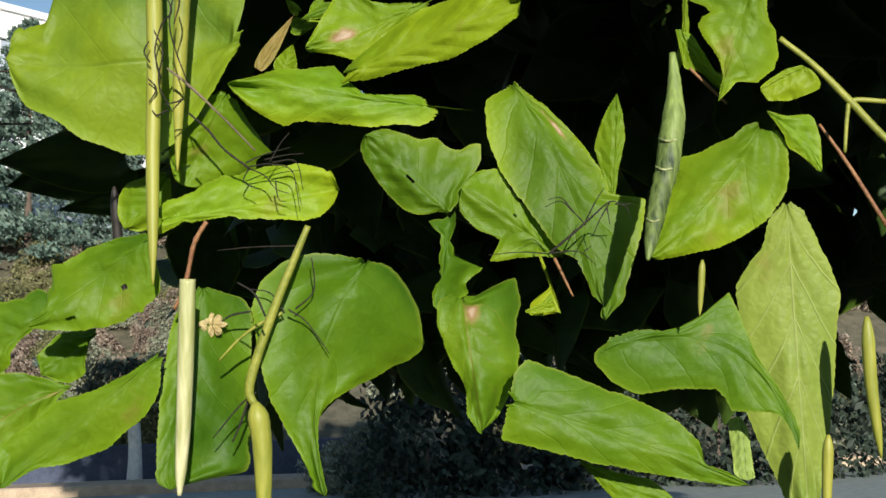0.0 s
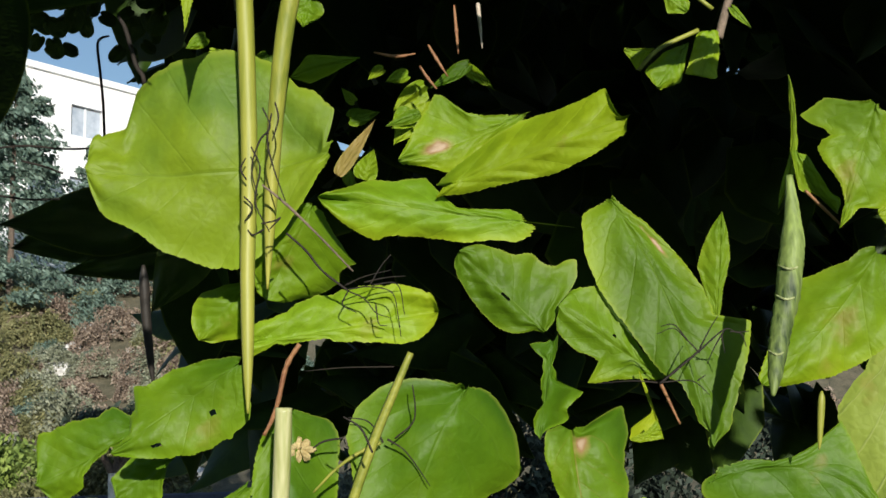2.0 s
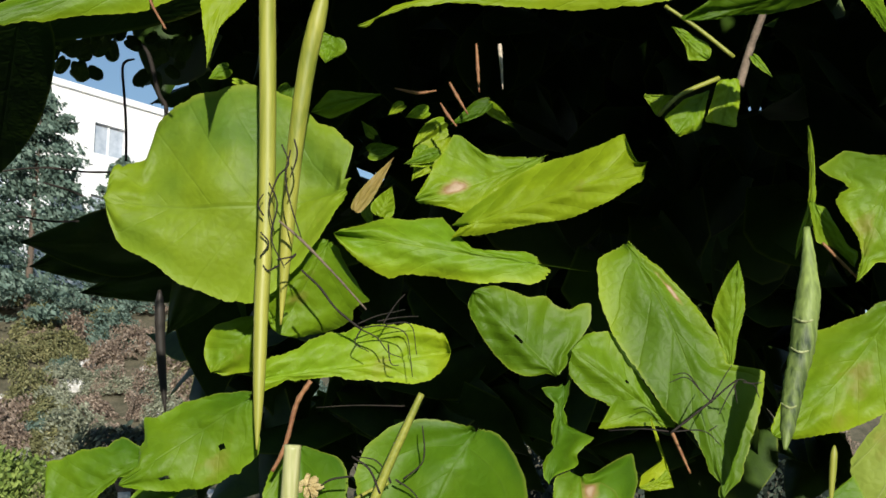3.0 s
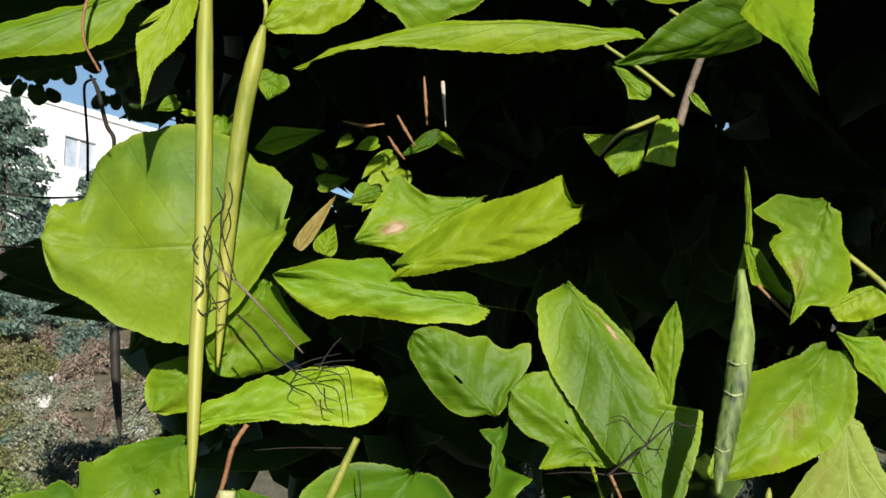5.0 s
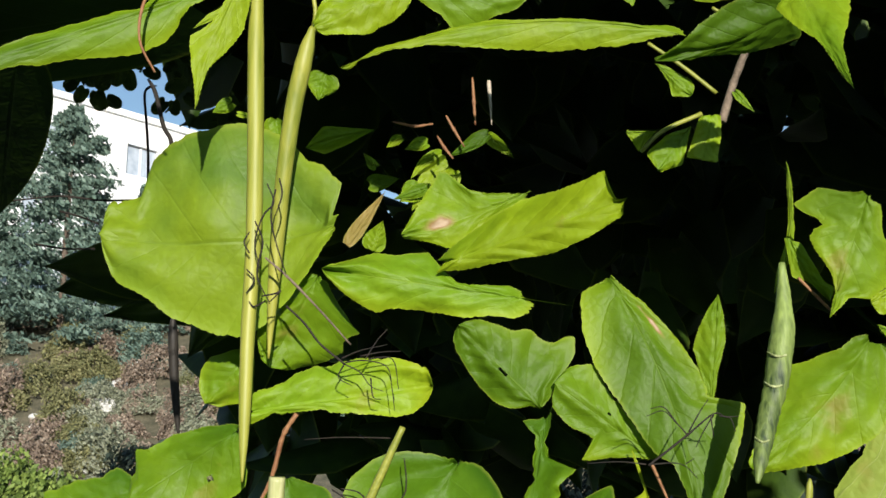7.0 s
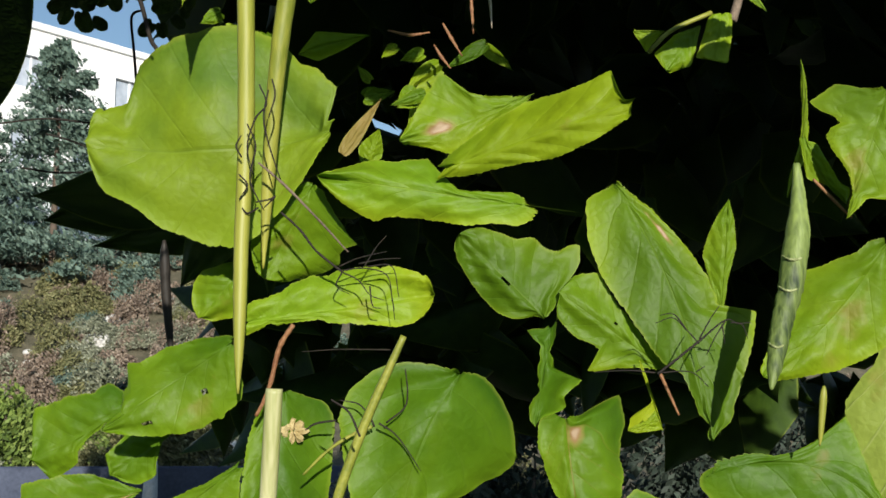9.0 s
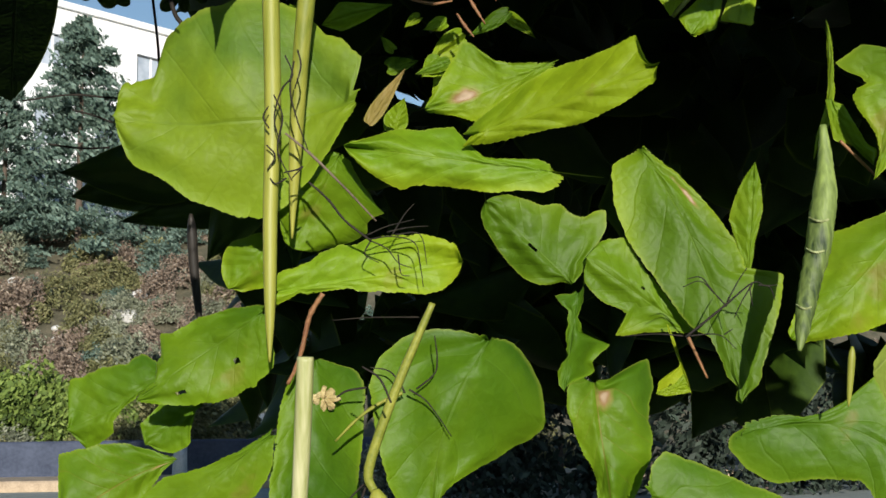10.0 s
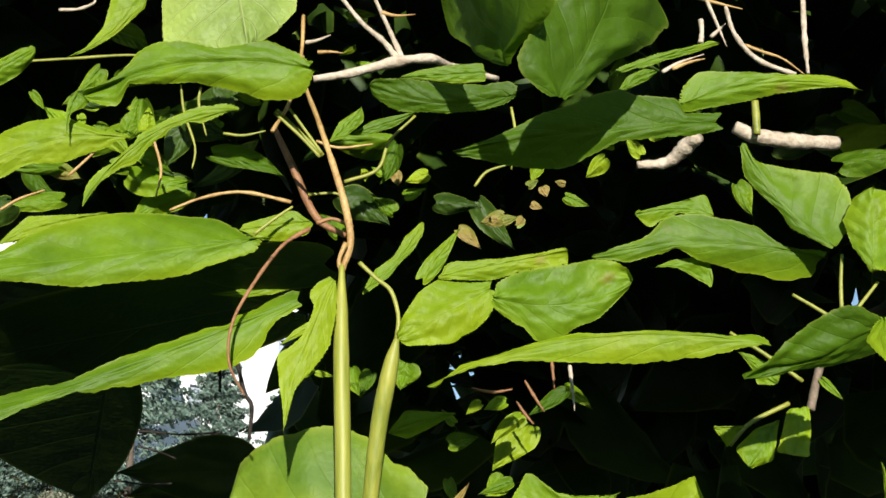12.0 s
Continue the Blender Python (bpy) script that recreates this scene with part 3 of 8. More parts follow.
leaf((0.2089, 0.6120, 1.7943), (0.2036, 0.6120, 1.7709), (-0.1880, -0.9812, 0.0441), 0.0082, 0.0082, material=LEAF_YELLOW, label="small young leaf in a sunlit gap", tl=8, tr=8, lobe=0.08, blunt=0.8, curl=14, sway=-0.004, left=(0.96, 1, 0.82, 0.78, 0.8, 0.84, 0.9, 0.9, 0.94, 0.98, 1.05, 1.15, 1.45, 2.2, 3.8), right=(0.16, 0.36, 0.62, 0.74, 0.74, 0.76, 0.78, 0.8, 0.84, 0.9, 0.98, 1.1, 1.4, 2.1, 4.45))
leaf((0.1820, 0.6160, 1.7859), (0.1667, 0.6160, 1.7853), (0.0042, -0.9985, -0.0553), 0.0052, 0.0052, tl=8, tr=8, lobe=0.08, blunt=0.4, curl=14, sway=0.000, left=(0.05, 0.12, 0.2, 0.36, 0.6, 0.92, 1.25, 1.65, 2.05, 1.9, 1.75, 1.6, 1.45, 1.3, 1.3), right=(0.05, 0.18, 0.14, 0.12, 0.12, 0.12, 0.12, 0.12, 0.12, 0.14, 0.16, 0.2, 0.28, 0.5, 3.2))
leaf((0.1872, 0.6300, 1.8274), (0.2053, 0.6300, 1.8112), (-0.2557, -0.9353, -0.2445), 0.0082, 0.0082, tl=10, tr=10, lobe=0.14, blunt=0.2, curl=20, sway=0.012, left=(0.24, 0.16, 0.18, 0.22, 0.34, 0.44, 0.5, 0.6, 0.7, 0.86, 1.1, 1.45, 1.75, 2.65, 4.45), right=(1, 0.24, 0.16, 0.16, 0.18, 0.24, 0.3, 0.38, 0.6, 0.94, 1.4, 1.45, 1.55, 2, 4.45))
leaf((0.0290, 0.6968, 1.7405), (0.0497, 0.6888, 1.7696), (-0.0764, -0.9741, -0.2128), 0.0045, 0.0044, material=LEAF_DRY, label="withering leaf with a brown end", lobe=0.0)
leaf((0.0432, 0.6953, 1.7374), (0.0488, 0.6917, 1.7538), (-0.0648, -0.9786, -0.1955), 0.0076, 0.0063, lobe=0.0)
leaf((0.0711, 0.6659, 1.7661), (0.0527, 0.6696, 1.7600), (-0.1269, -0.9718, -0.1987), 0.0036, 0.0044, lobe=0)
leaf((-0.0714, 0.6642, 1.6089), (-0.1184, 0.6750, 1.5823), (-0.1224, -0.9920, -0.0318), 0.0187, 0.0187, material=LEAF_LUSH, label="large leaf with eaten holes and ragged rim", tl=8, tr=8, lobe=0.1, blunt=0.6, curl=14, sway=-0.045, left=(1.2, 1.15, 1, 0.64, 0.42, 0.3, 0.2, 0.14, 0.12, 0.12, 0.12, 0.14, 0.2, 0.3, 0.4, 0.66, 0.8, 0.88, 1, 1.25, 1.75, 3.05, 4.45), right=(0.44, 0.44, 0.48, 0.56, 0.68, 0.88, 0.86, 0.86, 0.92, 1, 1.05, 1.15, 1.2, 1.25, 1.3, 1.4, 1.5, 1.7, 1.95, 1.85, 1.6, 1.25, 0.2), ragged=0.05)
leaf((-0.0158, 0.6169, 1.5799), (-0.0902, 0.6336, 1.5215), (-0.1069, -0.9855, -0.1316), 0.0327, 0.0327, material=LEAF_LUSH, label="long leaf folded along its midrib", tl=4, tr=25, lobe=0.14, blunt=0.6, curl=14, sway=0.000, left=(0.68, 0.3, 0.26, 0.28, 0.34, 0.42, 0.48, 0.54, 0.54, 0.54, 0.54, 0.56, 0.56, 0.52, 0.48, 0.44, 0.4, 0.32, 0.2, 0.16, 0.16, 0.2, 0.44), right=(0.78, 0.24, 0.14, 0.12, 0.12, 0.12, 0.12, 0.16, 0.2, 0.24, 0.32, 0.4, 0.48, 0.58, 0.6, 0.62, 0.66, 0.74, 0.86, 1.05, 1.4, 1.3, 1.2))
leaf((0.0029, 0.6385, 1.6135), (-0.0117, 0.6323, 1.5174), (0.0901, -0.9948, 0.0481), 0.0331, 0.0331, material=LEAF_LUSH, label="large leaf hanging behind a pod", tl=8, tr=8, lobe=0.08, blunt=0.2, curl=14, sway=-0.001, left=(0.18, 0.36, 0.54, 0.82, 0.88, 0.88, 0.86, 0.88, 0.9, 0.92, 0.96, 1, 1.05, 1.15, 1.3, 1.5, 1.7, 2, 2.5, 3.1, 2.85, 2.45, 2.2), right=(0.12, 0.18, 0.26, 0.28, 0.32, 0.36, 0.36, 0.38, 0.38, 0.38, 0.4, 0.4, 0.42, 0.46, 0.48, 0.5, 0.54, 0.6, 0.7, 0.84, 1.1, 2.05, 4.45))
leaf((0.0814, 0.6022, 1.6204), (0.0605, 0.6082, 1.5136), (-0.0329, -0.9983, -0.0483), 0.0371, 0.0371, material=LEAF_LUSH, label="big smooth leaf folded down the middle", tl=24, tr=4, lobe=0.14, blunt=0.2, curl=14, sway=0.120, left=(0.58, 0.34, 0.36, 0.48, 0.7, 0.92, 1.2, 1.4, 1.4, 1.3, 1.1, 0.98, 0.78, 0.58, 0.38, 0.22, 0.12, 0.12, 0.12, 0.16, 0.26, 0.46, 1.85), right=(0.58, 0.34, 0.38, 0.5, 0.68, 0.92, 1.1, 1.1, 1, 0.94, 0.9, 0.86, 0.82, 0.78, 0.76, 0.76, 0.7, 0.68, 0.64, 0.6, 0.62, 0.92, 3.5))
leaf((0.1235, 0.5779, 1.6010), (0.1309, 0.5830, 1.5402), (-0.0860, -0.9901, -0.1105), 0.0209, 0.0209, material=LEAF_RUST, label="curled leaf with a brownish midrib", tl=18, tr=10, lobe=0.08, blunt=0.2, curl=30, sway=0.000, left=(0.24, 0.38, 0.58, 1.9, 1.75, 1.65, 1.4, 1.3, 1.3, 1.35, 1.4, 1.4, 1.4, 1.45, 1.5, 1.5, 1.55, 1.65, 1.7, 1.8, 2.05, 1.8, 0.05), right=(0.58, 0.62, 0.74, 0.76, 0.72, 0.72, 0.68, 0.64, 0.6, 0.58, 0.54, 0.52, 0.48, 0.44, 0.38, 0.34, 0.36, 0.46, 0.6, 0.84, 0.88, 1, 2.05), ragged=0.03, wave=0.12)
leaf((0.1216, 0.6015, 1.6414), (0.1157, 0.6075, 1.5973), (-0.1100, -0.9866, -0.1204), 0.0153, 0.0153, material=LEAF_LUSH, label="crumpled ragged leaf in half shade", tl=25, tr=10, lobe=0.14, blunt=0.6, curl=30, sway=0.000, left=(3.5, 0.92, 0.6, 0.44, 0.38, 0.26, 0.2, 0.18, 0.28, 0.36, 0.46, 1.65, 1.55, 1.4, 1.25, 1.15, 1.35, 1.55, 1.6, 1.15, 0.52, 0.22, 0.05), right=(0.98, 0.36, 0.3, 0.36, 0.5, 0.78, 0.24, 0.22, 0.22, 0.22, 0.22, 0.2, 0.16, 0.12, 0.12, 0.12, 0.18, 0.3, 0.46, 0.5, 0.56, 0.78, 0.05), ragged=0.08, wave=0.12)
leaf((0.1664, 0.6180, 1.6284), (0.1777, 0.6205, 1.5960), (-0.1394, -0.9825, -0.1234), 0.0117, 0.0112, material=LEAF_YELLOW, tl=8, tr=8, lobe=0.08, blunt=0.3, curl=14, sway=0.0, left=(0.06, 0.06, 0.06, 0.06, 0.06, 0.06, 0.06, 0.06, 0.06, 0.06, 0.06, 0.06, 0.06, 0.06, 0.06), right=(0.06, 0.06, 0.06, 0.06, 0.06, 0.06, 0.06, 0.06, 0.06, 0.06, 1.58, 2.17, 3.33, 4.0, 1.0))
leaf((0.1429, 0.5618, 1.5540), (0.2448, 0.5543, 1.5145), (-0.0599, -0.9978, 0.0293), 0.0372, 0.0372, material=LEAF_LUSH, label="long green leaf hanging sideways", tl=8, tr=8, lobe=0.14, blunt=0.2, curl=14, sway=-0.014, left=(1, 0.44, 0.46, 0.58, 0.68, 0.58, 0.54, 0.52, 0.52, 0.5, 0.52, 0.54, 0.56, 0.56, 0.58, 0.58, 0.54, 0.5, 0.05, 0.12, 0.2, 0.18, 0.05), right=(0.8, 0.36, 0.38, 0.46, 0.64, 0.5, 0.44, 0.42, 0.42, 0.42, 0.42, 0.4, 0.4, 0.4, 0.4, 0.4, 0.4, 0.4, 0.42, 0.42, 0.46, 0.56, 0.05))
leaf((0.1782, 0.5906, 1.5254), (0.2230, 0.5886, 1.5045), (-0.0398, -0.9991, 0.0164), 0.0168, 0.0168, tl=8, tr=8, lobe=0.2, blunt=0.4, curl=14, sway=0.063, left=(4.45, 0.74, 0.34, 0.22, 0.2, 0.18, 0.2, 0.24, 0.28, 0.32, 0.38, 0.42, 0.46, 0.52, 0.58, 0.64, 0.64, 0.64, 0.66, 0.62, 0.58, 0.5, 0.16), right=(4.45, 0.42, 0.14, 0.12, 0.12, 0.12, 0.16, 0.22, 0.28, 0.34, 0.4, 0.48, 0.58, 0.54, 0.5, 0.46, 0.42, 0.42, 0.4, 0.42, 0.46, 0.68, 2.3))
leaf((0.1926, 0.6036, 1.5763), (0.2768, 0.5788, 1.5281), (-0.2477, -0.9674, 0.0521), 0.0340, 0.0340, material=LEAF_LUSH, label="green leaf with a drooping tip", tl=10, tr=6, lobe=0.3, blunt=0.2, curl=14, sway=-0.277, left=(0.05, 0.14, 0.18, 0.12, 0.12, 0.12, 0.12, 0.12, 0.18, 0.38, 0.88, 0.74, 0.62, 0.48, 0.38, 0.26, 0.22, 0.24, 0.28, 0.36, 0.58, 1.15, 3.75), right=(0.05, 0.12, 0.16, 0.2, 0.3, 0.66, 0.84, 0.84, 0.84, 0.8, 0.78, 0.76, 0.74, 0.7, 0.78, 1, 0.94, 0.82, 0.64, 0.38, 0.22, 0.12, 0.52))
leaf((0.2978, 0.6241, 1.6490), (0.3064, 0.6428, 1.4896), (-0.2918, -0.9469, -0.1350), 0.0546, 0.0546, material=LEAF_UNDER, label="pale leaf underside with raised veins", tl=8, tr=8, lobe=0.1, blunt=0.2, curl=14, sway=0.000, left=(0.14, 0.2, 0.26, 0.26, 0.28, 0.3, 0.34, 0.4, 0.46, 0.44, 0.42, 0.42, 0.42, 0.42, 0.42, 0.42, 0.44, 0.48, 0.52, 0.56, 0.62, 0.88, 2.85), right=(0.12, 0.18, 0.24, 0.26, 0.26, 0.28, 0.4, 0.52, 0.52, 0.52, 0.54, 0.56, 0.58, 0.62, 0.66, 0.74, 0.76, 0.78, 0.82, 0.88, 1.05, 1.55, 3.05))
leaf((0.2664, 0.6236, 1.5426), (0.2663, 0.6198, 1.5122), (-0.2917, -0.9516, -0.0967), 0.0104, 0.0104, material=LEAF_PALE, tl=10, tr=10, lobe=0.08, blunt=0.4, curl=20, sway=0.000, left=(0.12, 0.16, 0.2, 0.26, 0.34, 0.34, 0.36, 0.36, 0.4, 0.44, 0.5, 0.6, 0.84, 1.5, 4.45), right=(0.32, 0.48, 0.72, 0.68, 0.62, 0.62, 0.62, 0.62, 0.64, 0.68, 0.76, 0.92, 1.25, 1.85, 2.75))
leaf((0.1703, 0.6025, 1.6003), (0.1570, 0.6050, 1.5959), (-0.1745, -0.9839, -0.0389), 0.0048, 0.0048, tl=10, tr=10, lobe=0.08, blunt=0.2, curl=20, sway=0.000, left=(0.42, 0.72, 1.15, 0.92, 0.8, 0.76, 0.74, 0.72, 0.74, 0.76, 0.84, 0.92, 0.88, 0.84, 0.56), right=(0.42, 0.72, 1.3, 0.86, 0.62, 0.5, 0.4, 0.4, 0.4, 0.42, 0.46, 0.54, 0.7, 1.25, 4.45))
leaf((-0.0592, 0.5726, 1.8677), (-0.1927, 0.5739, 1.8517), (0.0072, -0.9911, -0.1327), 0.0457, 0.0457, label="long leaf seen from below its rim", tl=0, tr=30, lobe=0.3, blunt=0.8, curl=14, sway=0.000, left=(4.45, 0.4, 0.26, 0.26, 0.24, 0.22, 0.24, 0.28, 0.3, 0.3, 0.3, 0.3, 0.3, 0.32, 0.32, 0.32, 0.3, 0.28, 0.26, 0.26, 0.28, 0.3, 0.64), right=(4.45, 0.32, 0.2, 0.18, 0.2, 0.28, 0.42, 0.5, 0.56, 0.6, 0.62, 0.66, 0.66, 0.66, 0.66, 0.66, 0.64, 0.64, 0.62, 0.54, 0.44, 0.62, 1.55))
leaf((-0.0360, 0.6201, 1.8948), (-0.0737, 0.6205, 1.8894), (0.0431, -0.9780, -0.2039), 0.0130, 0.0130, tl=8, tr=8, lobe=0.14, blunt=0.6, curl=14, sway=-0.001, left=(0.24, 0.42, 0.42, 0.58, 0.58, 0.62, 0.66, 0.66, 0.64, 0.62, 0.62, 0.54, 0.42, 0.22, 0.05), right=(0.05, 0.16, 0.2, 0.3, 0.54, 0.54, 0.5, 0.48, 0.46, 0.44, 0.44, 0.46, 0.5, 0.68, 0.05))
leaf((-0.1417, 0.6211, 1.8987), (-0.1967, 0.6216, 1.8817), (0.0682, -0.9701, -0.2328), 0.0180, 0.0197, tl=8, tr=8, lobe=0.08, blunt=0.3, curl=14, sway=0.04, left=(0.06, 0.06, 0.07, 0.1, 0.13, 0.18, 0.23, 0.25, 0.27, 0.3, 0.33, 0.36, 0.36, 0.39, 0.61), right=(0.06, 0.06, 0.06, 0.06, 0.08, 0.12, 0.17, 0.23, 0.32, 0.43, 0.6, 0.58, 0.52, 0.48, 0.46))
leaf((-0.0395, 0.6000, 1.8453), (-0.1901, 0.5900, 1.7814), (0.0630, -0.9889, -0.1349), 0.0557, 0.0557, label="long drooping leaf", tl=4, tr=30, lobe=0.08, blunt=0.6, curl=14, sway=-0.010, left=(0.12, 0.12, 0.12, 0.12, 0.16, 0.26, 0.3, 0.32, 0.32, 0.28, 0.24, 0.2, 0.18, 0.16, 0.12, 0.12, 0.05, 0.05, 0.05, 0.05, 0.12, 0.26, 1), right=(0.24, 0.28, 0.22, 0.18, 0.12, 0.12, 0.12, 0.05, 0.12, 0.12, 0.12, 0.14, 0.14, 0.16, 0.16, 0.14, 0.12, 0.16, 0.26, 0.34, 0.48, 0.56, 1.2))
leaf((-0.0206, 0.5850, 1.8511), (-0.0422, 0.5800, 1.7768), (0.1105, -0.9933, -0.0339), 0.0263, 0.0263, label="narrow leaf with a long drip tip", tl=8, tr=8, lobe=0.08, blunt=0.4, curl=14, sway=0.031, left=(0.05, 0.12, 0.16, 0.2, 0.22, 0.24, 0.28, 0.3, 0.34, 0.36, 0.4, 0.38, 0.36, 0.32, 0.28, 0.2, 0.12, 0.05, 0.05, 0.05, 0.05, 0.12, 0.05), right=(0.28, 0.3, 0.34, 0.36, 0.36, 0.32, 0.18, 0.14, 0.12, 0.12, 0.14, 0.2, 0.32, 0.52, 0.5, 0.46, 0.42, 0.4, 0.34, 0.28, 0.22, 0.16, 0.05))
leaf((0.0548, 0.5875, 1.8477), (0.0103, 0.5881, 1.8228), (0.0547, -0.9907, -0.1249), 0.0173, 0.0173, tl=2, tr=14, lobe=0.1, blunt=0.6, curl=14, sway=0.000, left=(0.34, 0.38, 0.46, 0.52, 0.58, 0.68, 0.72, 0.76, 0.8, 0.8, 0.8, 0.8, 0.86, 0.88, 0.86, 0.82, 0.8, 0.8, 0.78, 0.8, 0.88, 1.15, 1.6), right=(0.68, 0.52, 0.46, 0.44, 0.46, 0.5, 0.62, 0.78, 0.92, 1.05, 1.05, 1.05, 1.05, 1.05, 1.05, 1, 0.98, 0.96, 0.98, 1, 1, 1.05, 1.95))
leaf((0.0541, 0.5611, 1.8356), (0.1190, 0.5604, 1.8434), (0.0149, -0.9895, -0.1436), 0.0222, 0.0222, label="green leaf lying nearly flat", tl=8, tr=8, lobe=0.08, blunt=0.4, curl=14, sway=0.106, left=(0.12, 0.2, 0.34, 0.5, 0.56, 0.62, 0.68, 0.76, 0.8, 0.84, 0.88, 0.92, 0.96, 1, 1.05, 1.1, 1.2, 1.3, 1.4, 1.55, 1.8, 2.25, 4.45), right=(0.26, 0.32, 0.32, 0.36, 0.4, 0.46, 0.5, 0.76, 0.82, 0.8, 0.8, 0.72, 0.66, 0.6, 0.58, 0.6, 0.64, 0.66, 0.62, 0.62, 0.64, 0.74, 1.55))
leaf((0.0305, 0.6248, 1.8660), (0.0990, 0.6242, 1.8807), (0.0272, -0.9872, -0.1573), 0.0238, 0.0238, tl=8, tr=8, lobe=0.14, blunt=0.6, curl=14, sway=0.000, left=(0.05, 0.12, 0.14, 0.2, 0.28, 0.3, 0.26, 0.22, 0.2, 0.2, 0.18, 0.16, 0.14, 0.12, 0.12, 0.12, 0.12, 0.12, 0.12, 0.14, 0.2, 0.34, 0.84), right=(0.05, 0.22, 0.18, 0.16, 0.16, 0.16, 0.18, 0.22, 0.24, 0.28, 0.32, 0.32, 0.3, 0.3, 0.28, 0.3, 0.32, 0.38, 0.44, 0.54, 0.72, 1.1, 3.5))
leaf((0.1767, 0.5440, 1.8083), (0.0232, 0.5645, 1.7944), (0.0101, -0.9973, -0.0722), 0.0529, 0.0529, label="leaf seen edge-on from the front", tl=10, tr=40, lobe=0.14, blunt=0.2, curl=14, sway=0.085, left=(0.05, 0.05, 0.12, 0.12, 0.12, 0.16, 0.18, 0.2, 0.22, 0.24, 0.26, 0.26, 0.26, 0.24, 0.22, 0.2, 0.16, 0.12, 0.12, 0.05, 0.05, 0.05, 1.5), right=(0.05, 0.18, 0.18, 0.12, 0.05, 0.05, 0.05, 0.05, 0.05, 0.05, 0.05, 0.05, 0.05, 0.12, 0.12, 0.12, 0.12, 0.12, 0.12, 0.2, 0.4, 0.05, 0.05))
leaf((0.2421, 0.6281, 1.8850), (0.1985, 0.6285, 1.9454), (-0.2300, -0.9568, -0.1780), 0.0253, 0.0253, label="green leaf hanging from a stalk cluster", tl=8, tr=8, lobe=0.08, blunt=0.8, curl=14, sway=-0.073, left=(0.12, 0.12, 0.12, 0.12, 0.12, 0.14, 0.16, 0.2, 0.24, 0.22, 0.18, 0.16, 0.16, 0.2, 0.22, 0.26, 0.3, 0.34, 0.4, 0.4, 0.36, 0.38, 0.66), right=(0.16, 0.3, 0.44, 0.62, 0.82, 0.98, 1.2, 1.3, 1.3, 1.35, 1.3, 1.2, 1.05, 0.94, 0.82, 0.68, 0.56, 0.42, 0.26, 0.12, 0.12, 0.18, 0.54))
leaf((0.2572, 0.6174, 1.8693), (0.2638, 0.6174, 1.9144), (-0.2631, -0.9648, 0.0044), 0.0155, 0.0155, tl=8, tr=8, lobe=0.5, blunt=0.8, curl=14, sway=0.000, left=(4.45, 0.18, 0.16, 0.18, 0.2, 0.24, 0.38, 0.64, 0.7, 0.76, 0.82, 0.88, 0.94, 1, 1.1, 1.05, 1.05, 1.05, 1.05, 1.15, 1.25, 1.25, 1.9), right=(4.45, 0.18, 0.16, 0.18, 0.24, 0.4, 1.05, 1.05, 1.05, 1.05, 1.05, 1.05, 1.05, 1.05, 1.1, 1.1, 1.15, 1.25, 1.4, 1.6, 2, 3.15, 4.45))
leaf((0.2461, 0.6493, 1.8854), (0.1155, 0.6506, 1.8863), (-0.0000, -0.9854, -0.1705), 0.0444, 0.0444, label="green leaf with a raised fold", tl=20, tr=6, lobe=0.3, blunt=0.8, curl=14, sway=0.061, left=(0.05, 0.12, 0.12, 0.16, 0.2, 0.38, 0.42, 0.38, 0.36, 0.36, 0.34, 0.3, 0.26, 0.22, 0.14, 0.05, 0.12, 0.16, 0.22, 0.28, 0.24, 0.22, 0.22), right=(0.05, 0.12, 0.2, 0.12, 0.05, 0.05, 0.05, 0.12, 0.28, 0.3, 0.32, 0.34, 0.38, 0.4, 0.42, 0.42, 0.38, 0.22, 0.14, 0.12, 0.12, 0.05, 0.12))
leaf((0.1848, 0.6499, 1.9108), (0.1411, 0.6503, 1.9110), (-0.0271, -0.9777, -0.2083), 0.0149, 0.0149, tl=8, tr=8, lobe=0.1, blunt=0.6, curl=14, sway=0.073, left=(0.26, 0.2, 0.16, 0.14, 0.14, 0.16, 0.16, 0.14, 0.26, 0.38, 0.52, 0.86, 1, 0.86, 0.74), right=(0.12, 0.28, 0.48, 0.8, 0.6, 0.5, 0.4, 0.32, 0.26, 0.2, 0.18, 0.16, 0.16, 0.24, 1.25))
leaf((0.1994, 0.6497, 1.9054), (0.2216, 0.6496, 1.8902), (-0.1479, -0.9666, -0.2091), 0.0092, 0.0083, tl=8, tr=8, lobe=0.08, blunt=0.3, curl=14, sway=0.075, left=(0.06, 0.14, 0.2, 0.25, 0.31, 0.41, 0.5, 0.6, 0.61, 0.61, 0.6, 0.6, 0.61, 0.65, 1.0), right=(0.06, 0.09, 0.13, 0.19, 0.28, 0.41, 0.57, 0.73, 0.64, 0.56, 0.49, 0.44, 0.41, 0.44, 0.97))
leaf((0.1539, 0.6608, 1.8842), (0.1839, 0.6605, 1.8727), (-0.0922, -0.9782, -0.1860), 0.0109, 0.0109, tl=8, tr=8, lobe=0.1, blunt=0.4, curl=14, sway=-0.116, left=(0.05, 0.12, 0.14, 0.22, 0.38, 0.46, 0.54, 0.66, 0.84, 1.05, 1.25, 1.45, 2, 2.3, 3.75), right=(0.44, 0.18, 0.12, 0.05, 0.05, 0.05, 0.05, 0.12, 0.16, 0.22, 0.28, 0.32, 0.38, 0.5, 1.8))
